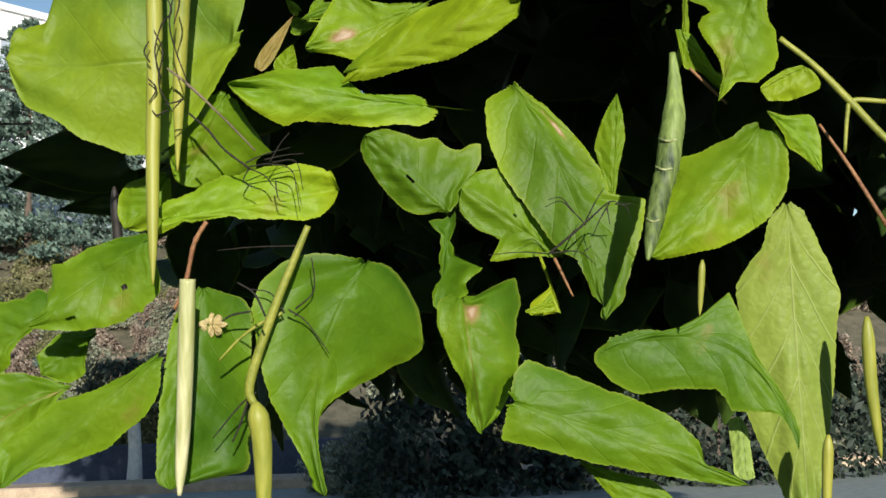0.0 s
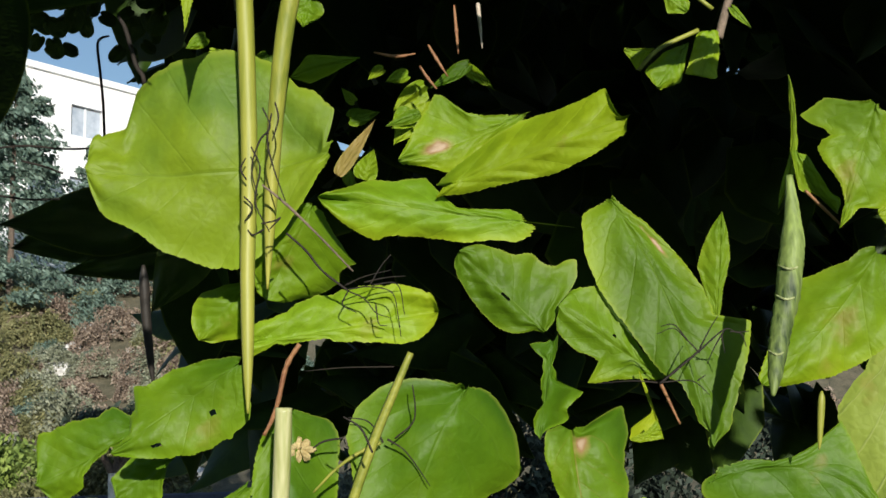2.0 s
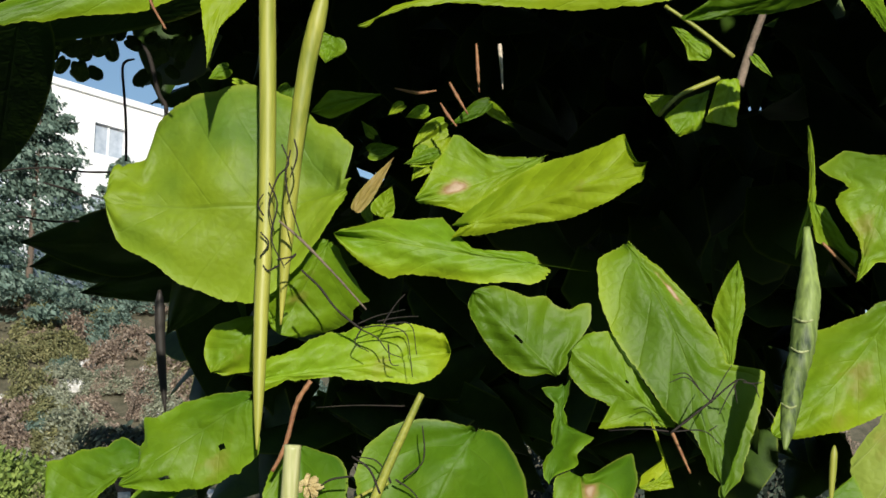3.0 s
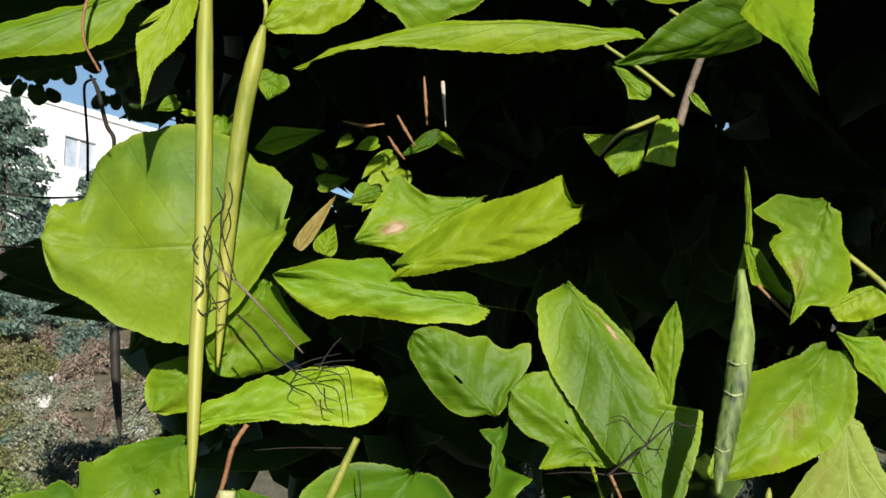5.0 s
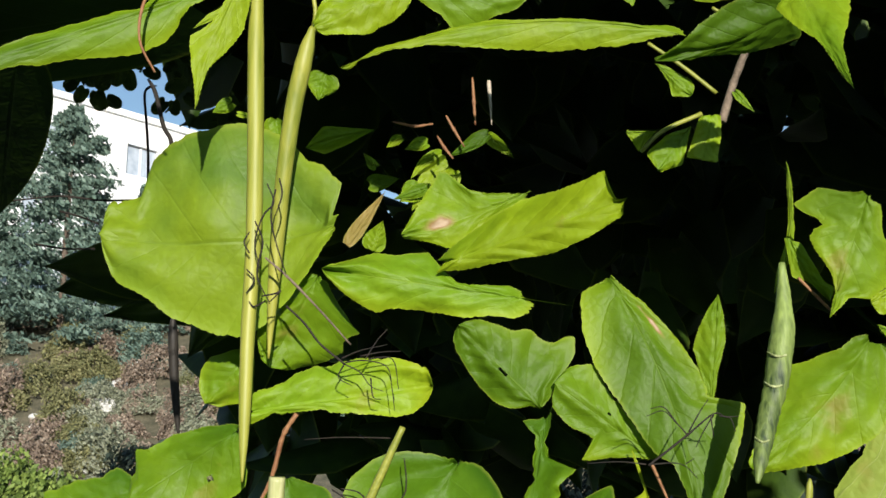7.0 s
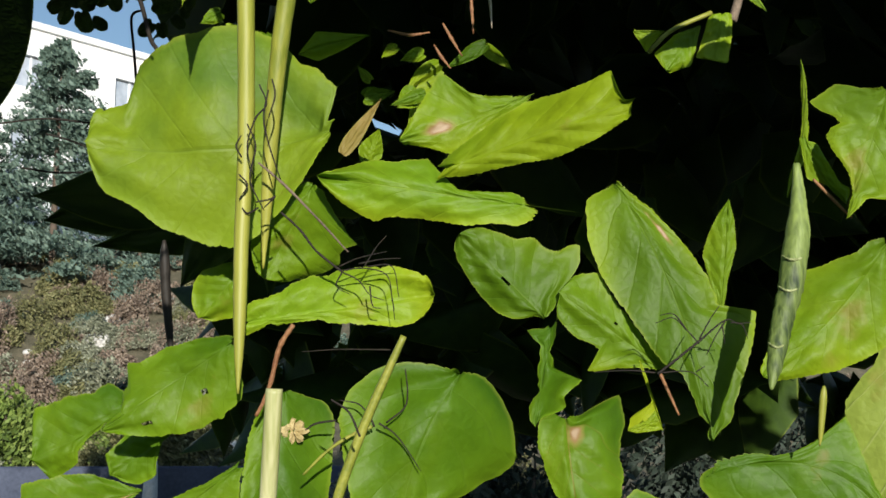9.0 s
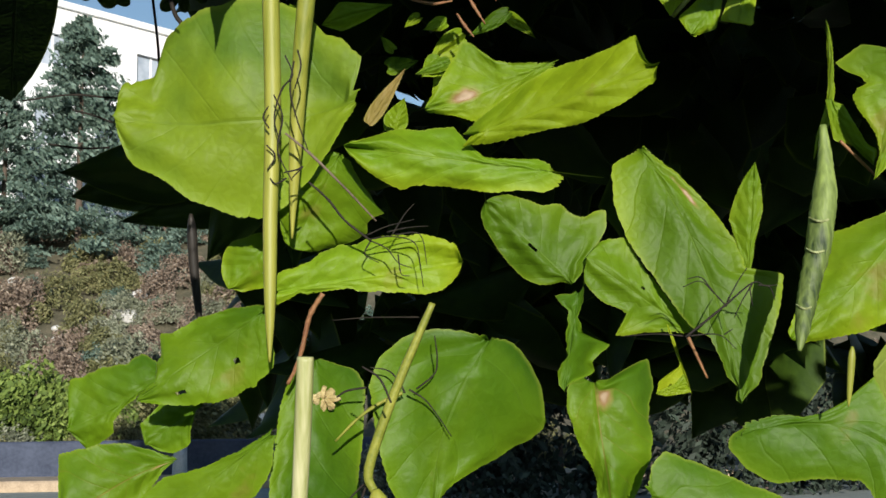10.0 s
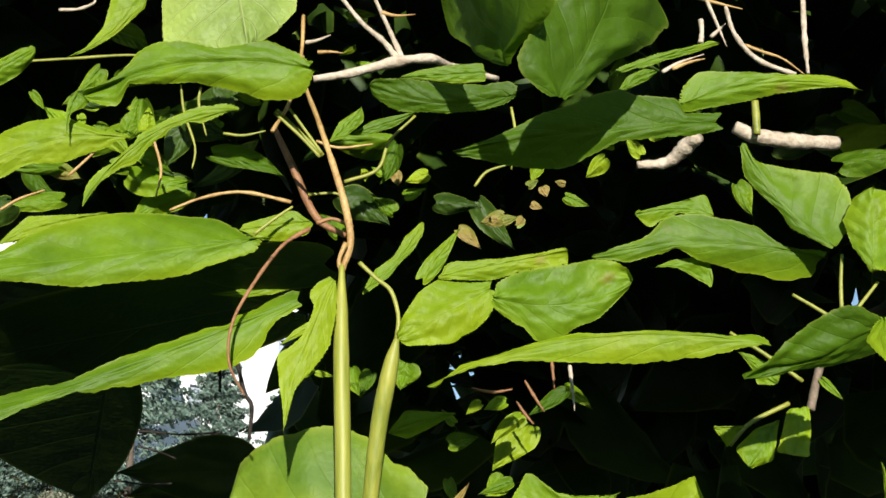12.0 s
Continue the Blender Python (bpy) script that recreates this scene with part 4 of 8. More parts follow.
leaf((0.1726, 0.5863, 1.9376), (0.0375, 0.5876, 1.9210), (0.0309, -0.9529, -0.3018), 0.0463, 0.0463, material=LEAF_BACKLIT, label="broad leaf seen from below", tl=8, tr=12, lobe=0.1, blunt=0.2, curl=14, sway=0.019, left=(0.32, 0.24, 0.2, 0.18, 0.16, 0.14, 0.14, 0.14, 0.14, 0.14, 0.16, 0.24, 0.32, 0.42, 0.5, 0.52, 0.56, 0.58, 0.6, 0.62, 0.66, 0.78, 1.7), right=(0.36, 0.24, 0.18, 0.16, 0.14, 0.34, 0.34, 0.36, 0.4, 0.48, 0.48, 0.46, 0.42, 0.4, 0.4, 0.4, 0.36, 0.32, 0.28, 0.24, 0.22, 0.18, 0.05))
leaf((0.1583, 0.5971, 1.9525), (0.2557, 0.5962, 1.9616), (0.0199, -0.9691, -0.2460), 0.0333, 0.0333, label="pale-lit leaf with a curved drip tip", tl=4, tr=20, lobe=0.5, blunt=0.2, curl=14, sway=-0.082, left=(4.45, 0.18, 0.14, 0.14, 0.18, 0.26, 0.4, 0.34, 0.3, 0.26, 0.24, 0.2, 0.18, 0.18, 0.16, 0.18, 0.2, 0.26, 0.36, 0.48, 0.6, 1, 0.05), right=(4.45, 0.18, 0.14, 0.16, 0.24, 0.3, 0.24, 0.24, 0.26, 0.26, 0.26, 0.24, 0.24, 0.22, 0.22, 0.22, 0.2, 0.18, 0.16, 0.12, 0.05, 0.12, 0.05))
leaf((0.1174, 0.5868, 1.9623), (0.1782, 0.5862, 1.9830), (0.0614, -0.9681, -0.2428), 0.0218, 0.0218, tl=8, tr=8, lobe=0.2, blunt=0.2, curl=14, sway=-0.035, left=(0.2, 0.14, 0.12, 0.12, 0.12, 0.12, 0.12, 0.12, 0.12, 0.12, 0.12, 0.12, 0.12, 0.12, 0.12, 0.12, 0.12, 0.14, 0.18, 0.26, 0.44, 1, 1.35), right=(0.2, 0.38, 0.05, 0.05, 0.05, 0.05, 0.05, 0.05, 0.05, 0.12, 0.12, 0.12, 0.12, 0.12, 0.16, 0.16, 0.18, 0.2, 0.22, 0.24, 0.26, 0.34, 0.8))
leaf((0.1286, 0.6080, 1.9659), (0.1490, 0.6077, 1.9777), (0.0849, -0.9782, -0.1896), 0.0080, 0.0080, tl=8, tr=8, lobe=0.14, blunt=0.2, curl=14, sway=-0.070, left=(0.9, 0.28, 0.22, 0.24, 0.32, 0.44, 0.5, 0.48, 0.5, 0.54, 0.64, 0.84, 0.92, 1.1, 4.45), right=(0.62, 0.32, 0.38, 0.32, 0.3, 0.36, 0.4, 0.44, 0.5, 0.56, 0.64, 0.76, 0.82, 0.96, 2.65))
leaf((0.0809, 0.5024, 1.9093), (0.1163, 0.5020, 1.9874), (0.5829, -0.7704, -0.2583), 0.0292, 0.0292, material=LEAF_BACKLIT, label="leaf overhead, coloured dark for light from behind", tl=8, tr=8, lobe=0.08, blunt=0.8, curl=14, sway=0.056, left=(0.38, 0.62, 0.78, 1, 1.1, 1.05, 1, 0.94, 0.94, 0.9, 0.88, 0.86, 0.84, 0.82, 0.82, 0.8, 0.8, 0.76, 0.72, 0.66, 0.62, 0.64, 0.05), right=(0.12, 0.12, 0.16, 0.2, 0.24, 0.3, 0.34, 0.38, 0.44, 0.52, 0.62, 0.72, 0.86, 1, 1.15, 1.3, 1.55, 1.75, 2, 2.45, 3.3, 4.45, 4.45))
leaf((0.0588, 0.5132, 1.9308), (0.0273, 0.5135, 1.9870), (-0.8656, -0.1443, -0.4795), 0.0219, 0.0219, material=LEAF_BACKLIT, label="leaf overhead, coloured dark for light from behind", tl=8, tr=8, lobe=0.08, blunt=0.8, curl=14, sway=-0.088, left=(0.12, 0.18, 0.22, 0.3, 0.38, 0.52, 0.76, 0.96, 1.1, 1.25, 1.4, 1.55, 1.75, 1.95, 2.2, 2.5, 2.85, 3.3, 3.9, 4.45, 4.45, 4.45, 0.05), right=(0.46, 0.54, 0.68, 0.98, 2.4, 2.7, 2.65, 2.5, 2.45, 2.45, 2.4, 2.4, 2.35, 2.3, 2.2, 2.05, 1.95, 1.9, 1.8, 1.8, 1.5, 0.92, 0.05))
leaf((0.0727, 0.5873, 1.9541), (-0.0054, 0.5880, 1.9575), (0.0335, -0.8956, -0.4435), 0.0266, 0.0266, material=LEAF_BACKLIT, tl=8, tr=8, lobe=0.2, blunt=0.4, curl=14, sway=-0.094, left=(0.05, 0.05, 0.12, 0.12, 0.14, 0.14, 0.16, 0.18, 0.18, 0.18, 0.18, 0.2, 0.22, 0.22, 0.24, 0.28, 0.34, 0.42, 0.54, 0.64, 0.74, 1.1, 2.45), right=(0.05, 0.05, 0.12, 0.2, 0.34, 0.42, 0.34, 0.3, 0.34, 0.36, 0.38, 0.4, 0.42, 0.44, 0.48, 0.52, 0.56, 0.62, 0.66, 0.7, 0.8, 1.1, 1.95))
leaf((0.0576, 0.6192, 1.9821), (0.0091, 0.6196, 1.9781), (0.0349, -0.9606, -0.2759), 0.0166, 0.0166, tl=8, tr=8, lobe=0.1, blunt=0.2, curl=14, sway=0.000, left=(0.05, 0.12, 0.36, 0.42, 0.36, 0.32, 0.3, 0.3, 0.3, 0.3, 0.3, 0.28, 0.26, 0.24, 0.22, 0.2, 0.18, 0.16, 0.14, 0.12, 0.12, 0.12, 0.05), right=(0.05, 0.12, 0.26, 0.44, 0.4, 0.36, 0.34, 0.34, 0.34, 0.36, 0.36, 0.36, 0.36, 0.36, 0.36, 0.38, 0.4, 0.44, 0.46, 0.48, 0.52, 0.7, 0.05))
leaf((-0.0369, 0.5882, 1.9675), (-0.1518, 0.5894, 1.9519), (0.0335, -0.9583, -0.2839), 0.0395, 0.0395, label="broad leaf with a hanging tip", tl=4, tr=10, lobe=0.14, blunt=0.2, curl=14, sway=0.081, left=(1, 0.42, 0.38, 0.42, 0.52, 0.56, 0.52, 0.48, 0.42, 0.4, 0.36, 0.34, 0.3, 0.3, 0.3, 0.3, 0.28, 0.26, 0.22, 0.98, 1.25, 1.6, 3.15), right=(0.72, 0.26, 0.22, 0.24, 0.24, 0.28, 0.32, 0.28, 0.24, 0.22, 0.2, 0.24, 0.32, 0.4, 0.46, 0.54, 0.58, 0.54, 0.34, 0.18, 0.16, 0.2, 1.5))
leaf((-0.1537, 0.5893, 1.9525), (-0.1574, 0.5894, 1.9290), (0.2718, -0.9534, -0.1309), 0.0081, 0.0081, tl=8, tr=8, lobe=0.1, blunt=0.2, curl=14, sway=0.068, left=(0.18, 0.34, 0.56, 1, 0.78, 0.66, 0.46, 0.26, 0.12, 0.12, 0.16, 0.18, 0.22, 0.28, 0.8), right=(0.58, 0.34, 0.28, 0.26, 0.3, 0.32, 0.26, 0.24, 0.22, 0.22, 0.16, 0.12, 0.12, 0.12, 0.05))
leaf((-0.0952, 0.6522, 2.1033), (-0.0773, 0.6522, 2.0109), (0.0563, -0.9984, 0.0100), 0.0256, 0.0255, material=LEAF_PALE, label="pale leaf underside overhead", tl=8, tr=8, lobe=0.08, blunt=0.7, curl=14, sway=0.0, left=(0.06, 0.33, 0.68, 1.53, 1.46, 1.43, 1.41, 1.4, 1.41, 1.45, 1.48, 1.31, 1.16, 0.77, 0.06), right=(0.06, 0.6, 1.75, 1.74, 1.72, 1.76, 1.8, 1.85, 1.93, 2.05, 2.24, 2.51, 2.91, 2.35, 1.0))
leaf((-0.1286, 0.6102, 2.0267), (-0.1693, 0.6108, 1.9834), (0.2324, -0.9350, -0.2678), 0.0202, 0.0202, tl=8, tr=8, lobe=0.08, blunt=0.2, curl=14, sway=-0.093, left=(0.12, 0.12, 0.14, 0.16, 0.2, 0.24, 0.2, 0.18, 0.16, 0.14, 0.12, 0.12, 0.12, 0.12, 0.12, 0.12, 0.12, 0.12, 0.12, 0.16, 0.14, 0.12, 0.16), right=(0.6, 0.56, 0.56, 0.58, 0.62, 0.68, 0.76, 0.74, 0.66, 0.6, 0.54, 0.46, 0.38, 0.32, 0.3, 0.28, 0.24, 0.2, 0.12, 0.14, 0.18, 0.28, 0.74))
leaf((-0.2130, 0.6112, 1.9709), (-0.1852, 0.6108, 1.9893), (0.1758, -0.9328, -0.3145), 0.0113, 0.0113, tl=8, tr=8, lobe=0.1, blunt=0.2, curl=14, sway=0.000, left=(0.26, 0.34, 0.46, 0.56, 0.48, 0.44, 0.42, 0.4, 0.42, 0.46, 0.54, 0.68, 0.9, 1.2, 4.45), right=(1.4, 0.86, 0.68, 0.64, 0.7, 0.7, 0.72, 0.76, 0.8, 0.8, 0.86, 0.96, 1.2, 1.45, 2.75))
leaf((-0.1284, 0.5998, 1.9322), (-0.2043, 0.6004, 1.9112), (0.0894, -0.9585, -0.2707), 0.0268, 0.0268, tl=4, tr=15, lobe=0.1, blunt=0.8, curl=14, sway=0.101, left=(0.05, 0.05, 0.12, 0.12, 0.16, 0.2, 0.24, 0.28, 0.34, 0.38, 0.42, 0.44, 0.44, 0.4, 0.38, 0.34, 0.34, 0.38, 0.44, 0.5, 0.58, 0.74, 1.75), right=(0.05, 0.14, 0.12, 0.12, 0.12, 0.12, 0.14, 0.24, 0.34, 0.42, 0.48, 0.5, 0.5, 0.54, 0.58, 0.6, 0.62, 0.68, 0.76, 0.88, 1.15, 1.85, 4.45))
leaf((-0.0702, 0.5886, 1.9432), (-0.1462, 0.5894, 1.8900), (0.1583, -0.9605, -0.2289), 0.0315, 0.0315, label="narrow arching leaf", tl=8, tr=8, lobe=0.3, blunt=0.6, curl=14, sway=0.138, left=(0.05, 0.18, 0.16, 0.22, 0.12, 0.12, 0.12, 0.12, 0.05, 0.05, 0.05, 0.12, 0.12, 0.16, 0.22, 0.26, 0.2, 0.14, 0.12, 0.05, 0.05, 0.05, 0.16), right=(0.05, 0.16, 0.12, 0.12, 0.12, 0.12, 0.16, 0.18, 0.14, 0.12, 0.12, 0.12, 0.12, 0.12, 0.05, 0.05, 0.05, 0.05, 0.14, 0.24, 0.34, 0.44, 0.26))
leaf((-0.0089, 0.6305, 1.8597), (0.0230, 0.6302, 1.8983), (0.1018, -0.9902, -0.0956), 0.0170, 0.0170, tl=8, tr=8, lobe=0.5, blunt=0.8, curl=14, sway=0.068, left=(0.05, 0.12, 0.12, 0.16, 0.24, 0.3, 0.28, 0.24, 0.2, 0.24, 0.3, 0.36, 0.32, 0.3, 0.4), right=(0.05, 0.14, 0.12, 0.12, 0.12, 0.16, 0.16, 0.12, 0.12, 0.14, 0.2, 0.24, 0.26, 0.36, 0.46))
leaf((0.0227, 0.6302, 1.8671), (0.0432, 0.6300, 1.8956), (0.0822, -0.9947, -0.0610), 0.0049, 0.0053)
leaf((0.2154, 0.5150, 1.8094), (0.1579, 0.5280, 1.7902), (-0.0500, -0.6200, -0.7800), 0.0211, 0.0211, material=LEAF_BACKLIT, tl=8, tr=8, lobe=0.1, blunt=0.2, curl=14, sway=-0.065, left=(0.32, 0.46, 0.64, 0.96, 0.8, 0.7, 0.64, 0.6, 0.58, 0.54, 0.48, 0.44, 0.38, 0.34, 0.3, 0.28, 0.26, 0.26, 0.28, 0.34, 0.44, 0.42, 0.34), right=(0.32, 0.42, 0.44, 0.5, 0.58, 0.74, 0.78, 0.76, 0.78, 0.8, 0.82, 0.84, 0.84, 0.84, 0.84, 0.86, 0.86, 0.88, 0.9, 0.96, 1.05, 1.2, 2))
leaf((0.1984, 0.4700, 1.8002), (0.2020, 0.4340, 1.7472), (-0.1868, -0.9673, -0.1718), 0.0218, 0.0218, tl=8, tr=8, lobe=0.14, blunt=0.4, curl=14, sway=0.000, left=(3.7, 0.92, 1.2, 1.25, 1.5, 1.05, 0.8, 0.7, 0.64, 0.6, 0.54, 0.48, 0.4, 0.34, 0.28, 0.24, 0.22, 0.2, 0.18, 0.16, 0.16, 0.14, 0.14), right=(0.88, 0.36, 0.34, 0.38, 0.42, 0.52, 0.44, 0.4, 0.36, 0.34, 0.3, 0.26, 0.2, 0.16, 0.12, 0.12, 0.12, 0.12, 0.12, 0.12, 0.12, 0.12, 0.2))
leaf((-0.0363, 0.6414, 1.8737), (-0.0896, 0.6419, 1.8615), (0.0270, -0.9854, -0.1682), 0.0186, 0.0186, tl=8, tr=8, lobe=0.2, blunt=0.6, curl=14, sway=-0.059, left=(2.9, 0.34, 0.38, 0.3, 0.22, 0.2, 0.2, 0.22, 0.22, 0.22, 0.22, 0.22, 0.2, 0.2, 0.18, 0.2, 0.2, 0.18, 0.16, 0.12, 0.12, 0.12, 0.12), right=(2.9, 0.26, 0.2, 0.2, 0.18, 0.14, 0.14, 0.14, 0.14, 0.16, 0.16, 0.14, 0.14, 0.14, 0.12, 0.12, 0.12, 0.12, 0.12, 0.12, 0.12, 0.12, 0.18))
leaf((-0.0227, 0.5900, 1.8373), (-0.0462, 0.5900, 1.8201), (0.0929, -0.9876, -0.1263), 0.0095, 0.0101, tl=8, tr=8, lobe=0.08, blunt=0.3, curl=14, sway=-0.021, left=(0.06, 0.06, 0.1, 0.14, 0.19, 0.27, 0.37, 0.34, 0.28, 0.21, 0.16, 0.15, 0.14, 0.15, 0.36), right=(0.11, 0.12, 0.12, 0.14, 0.16, 0.19, 0.22, 0.25, 0.28, 0.33, 0.38, 0.36, 0.35, 0.34, 0.36))
leaf((-0.0273, 0.6306, 1.9452), (-0.0107, 0.6304, 1.9656), (0.1589, -0.9783, -0.1326), 0.0082, 0.0077, tl=8, tr=8, lobe=0.08, blunt=0.3, curl=14, sway=0.034, left=(0.15, 0.19, 0.22, 0.26, 0.33, 0.42, 0.52, 0.61, 0.58, 0.56, 0.54, 0.53, 0.52, 0.56, 0.96), right=(0.1, 0.16, 0.21, 0.29, 0.41, 0.51, 0.54, 0.58, 0.65, 0.76, 0.93, 1.23, 1.49, 1.67, 1.0))
leaf((-0.0171, 0.6411, 1.9541), (0.0189, 0.6407, 1.9674), (0.0826, -0.9687, -0.2339), 0.0127, 0.0116, tl=8, tr=8, lobe=0.08, blunt=0.3, curl=14, sway=0.007, left=(0.06, 0.08, 0.11, 0.14, 0.18, 0.25, 0.32, 0.33, 0.32, 0.31, 0.31, 0.32, 0.35, 0.49, 1.0), right=(0.11, 0.14, 0.16, 0.19, 0.25, 0.28, 0.29, 0.31, 0.33, 0.38, 0.41, 0.37, 0.31, 0.22, 0.06))
leaf((-0.1429, 0.7691, 1.8634), (-0.2057, 0.7818, 1.8197), (0.0392, -0.9453, -0.3240), 0.0237, 0.0250, tl=8, tr=8, lobe=0.08, blunt=0.3, curl=14, sway=0.077, left=(0.06, 0.12, 0.15, 0.12, 0.1, 0.08, 0.06, 0.06, 0.06, 0.07, 0.07, 0.1, 0.14, 0.18, 0.37), right=(0.11, 0.07, 0.06, 0.07, 0.08, 0.12, 0.11, 0.11, 0.13, 0.17, 0.21, 0.16, 0.11, 0.06, 0.06))
# Three dark blades added edge-on to the sun to fill black, shaded gaps.
leaf((-0.0585, 0.6680, 1.8648), (-0.2510, 0.6680, 1.8247), (0.0000, -0.2170, -0.9760), 0.0540, 0.0540, material=LEAF_DEEP_SHADE, label="broad dark leaf added level to fill a shaded gap", tl=0, tr=0, curl=0, wave=0.0, blunt=0.7, rows=20)
leaf((-0.0279, 0.6200, 1.8710), (-0.0986, 0.6200, 1.8670), (0.0000, -0.2170, -0.9760), 0.0240, 0.0240, material=LEAF_DEEP_SHADE, label="small dark leaf added level to fill a shaded gap", tl=0, tr=0, curl=0, wave=0.0, blunt=0.6, rows=20)
leaf((-0.1344, 0.7100, 1.8840), (-0.2771, 0.7100, 1.8748), (0.0000, -0.2170, -0.9760), 0.0300, 0.0300, material=LEAF_DEEP_SHADE, label="small dark leaf added level to fill a shaded gap", tl=0, tr=0, curl=0, wave=0.0, blunt=0.6, rows=20)
leaf((-0.0619, 0.6550, 1.5679), (-0.1155, 0.6500, 1.5376), (-0.1224, -0.9920, -0.0318), 0.0210, 0.0210, material=LEAF_RUST, label="eaten leaf with brown flecks along its midrib", tl=8, tr=8, lobe=0.14, blunt=0.6, curl=14, sway=0.057, left=(0.05, 0.05, 0.12, 0.12, 0.14, 0.16, 0.22, 0.32, 0.42, 0.54, 0.7, 0.88, 0.98, 1.05, 1.1, 1.2, 1.35, 1.45, 1.6, 1.85, 2.35, 3.85, 4.45), right=(0.05, 0.18, 0.18, 0.2, 0.24, 0.34, 0.5, 0.76, 0.86, 0.94, 1, 1.1, 1.15, 1.2, 1.35, 1.45, 1.65, 1.85, 1.7, 1.55, 1.4, 1.2, 1.1))
leaf((-0.0513, 0.6600, 1.5943), (-0.0798, 0.6700, 1.5743), (-0.1224, -0.9920, -0.0318), 0.0123, 0.0123, material=LEAF_LUSH, label="green leaf scrap behind an eaten leaf", tl=8, tr=8, lobe=0.1, blunt=0.4, curl=14, sway=0.000, left=(0.12, 0.12, 0.12, 0.12, 0.24, 0.44, 0.64, 1.05, 1.15, 1.2, 1.3, 1.5, 1.55, 1.7, 0.05), right=(0.58, 0.42, 0.4, 0.46, 0.6, 0.76, 0.9, 1.05, 1.15, 1.2, 1.25, 1.4, 1.75, 2.9, 0.05))
leaf((0.0434, 0.7162, 1.8123), (0.0043, 0.7207, 1.8019), (-0.0585, -0.9778, -0.2011), 0.0132, 0.0139, tl=8, tr=8, lobe=0.08, blunt=0.3, curl=14, sway=0.029, left=(0.06, 0.06, 0.1, 0.14, 0.19, 0.27, 0.36, 0.44, 0.52, 0.62, 0.77, 0.94, 0.9, 0.9, 1.0), right=(0.11, 0.12, 0.13, 0.16, 0.2, 0.26, 0.34, 0.44, 0.56, 0.72, 0.91, 0.85, 0.82, 0.87, 1.0))
leaf((0.0146, 0.6900, 1.8361), (0.0114, 0.6900, 1.8203), (0.0438, -0.9990, -0.0089), 0.0098, 0.0100)
leaf((0.0670, 0.6700, 1.7674), (0.0564, 0.6700, 1.7589), (0.0051, -1.0000, -0.0063), 0.0061, 0.0076)
leaf((-0.1626, 0.7456, 1.9729), (-0.1228, 0.7452, 1.9683), (-0.0263, -0.9798, -0.1980), 0.0177, 0.0111, material=LEAF, tl=45, tr=5, wave=0.1, sway=0.08)
leaf((-0.1887, 0.7683, 2.0095), (-0.2106, 0.7686, 2.0018), (0.0912, -0.9572, -0.2745), 0.0059, 0.0045, material=LEAF, tr=5, wave=0.1, sway=0.05)
leaf((-0.1536, 0.8406, 2.0538), (-0.1963, 0.8410, 2.0564), (-0.0177, -0.9701, -0.2421), 0.0167, 0.0100, material=LEAF, tl=45, tr=5, wave=0.1, sway=0.0)
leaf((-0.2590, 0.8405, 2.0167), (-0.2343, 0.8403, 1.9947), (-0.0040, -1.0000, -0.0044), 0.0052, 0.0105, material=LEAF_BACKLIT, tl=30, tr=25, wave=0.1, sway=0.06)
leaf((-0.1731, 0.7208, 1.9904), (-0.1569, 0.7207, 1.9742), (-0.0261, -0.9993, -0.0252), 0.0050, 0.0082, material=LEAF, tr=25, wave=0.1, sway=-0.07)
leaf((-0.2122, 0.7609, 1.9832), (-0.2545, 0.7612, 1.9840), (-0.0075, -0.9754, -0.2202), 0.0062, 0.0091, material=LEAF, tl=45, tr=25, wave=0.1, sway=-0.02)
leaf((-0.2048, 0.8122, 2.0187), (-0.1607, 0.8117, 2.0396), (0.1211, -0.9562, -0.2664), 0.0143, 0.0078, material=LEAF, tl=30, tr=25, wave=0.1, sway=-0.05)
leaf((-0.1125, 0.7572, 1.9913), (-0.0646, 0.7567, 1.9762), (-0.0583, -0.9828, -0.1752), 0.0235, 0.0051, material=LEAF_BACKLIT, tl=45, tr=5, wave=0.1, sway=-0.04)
leaf((-0.1582, 0.7585, 1.9936), (-0.1832, 0.7588, 1.9759), (0.1618, -0.9579, -0.2372), 0.0112, 0.0040, material=LEAF_DEEP_SHADE, tl=45, tr=5, wave=0.1, sway=0.04)
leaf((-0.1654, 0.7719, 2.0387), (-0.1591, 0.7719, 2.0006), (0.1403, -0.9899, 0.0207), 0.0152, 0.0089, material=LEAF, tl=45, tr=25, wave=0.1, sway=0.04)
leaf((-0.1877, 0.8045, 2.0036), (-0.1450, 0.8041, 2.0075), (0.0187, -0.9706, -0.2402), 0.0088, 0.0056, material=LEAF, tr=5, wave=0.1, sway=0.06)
leaf((-0.1015, 0.8169, 2.0144), (-0.1367, 0.8173, 1.9926), (0.1315, -0.9668, -0.2191), 0.0089, 0.0077, material=LEAF_DEEP_SHADE, tl=45, tr=5, wave=0.1, sway=-0.05)
leaf((-0.1549, 0.8050, 1.9960), (-0.1280, 0.8048, 1.9897), (-0.0433, -0.9838, -0.1742), 0.0048, 0.0045, material=LEAF_DEEP_SHADE, tl=30, tr=5, wave=0.1, sway=-0.08)
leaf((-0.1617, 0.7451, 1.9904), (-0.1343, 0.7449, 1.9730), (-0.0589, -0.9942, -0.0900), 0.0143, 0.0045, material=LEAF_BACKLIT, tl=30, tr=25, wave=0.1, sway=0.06)
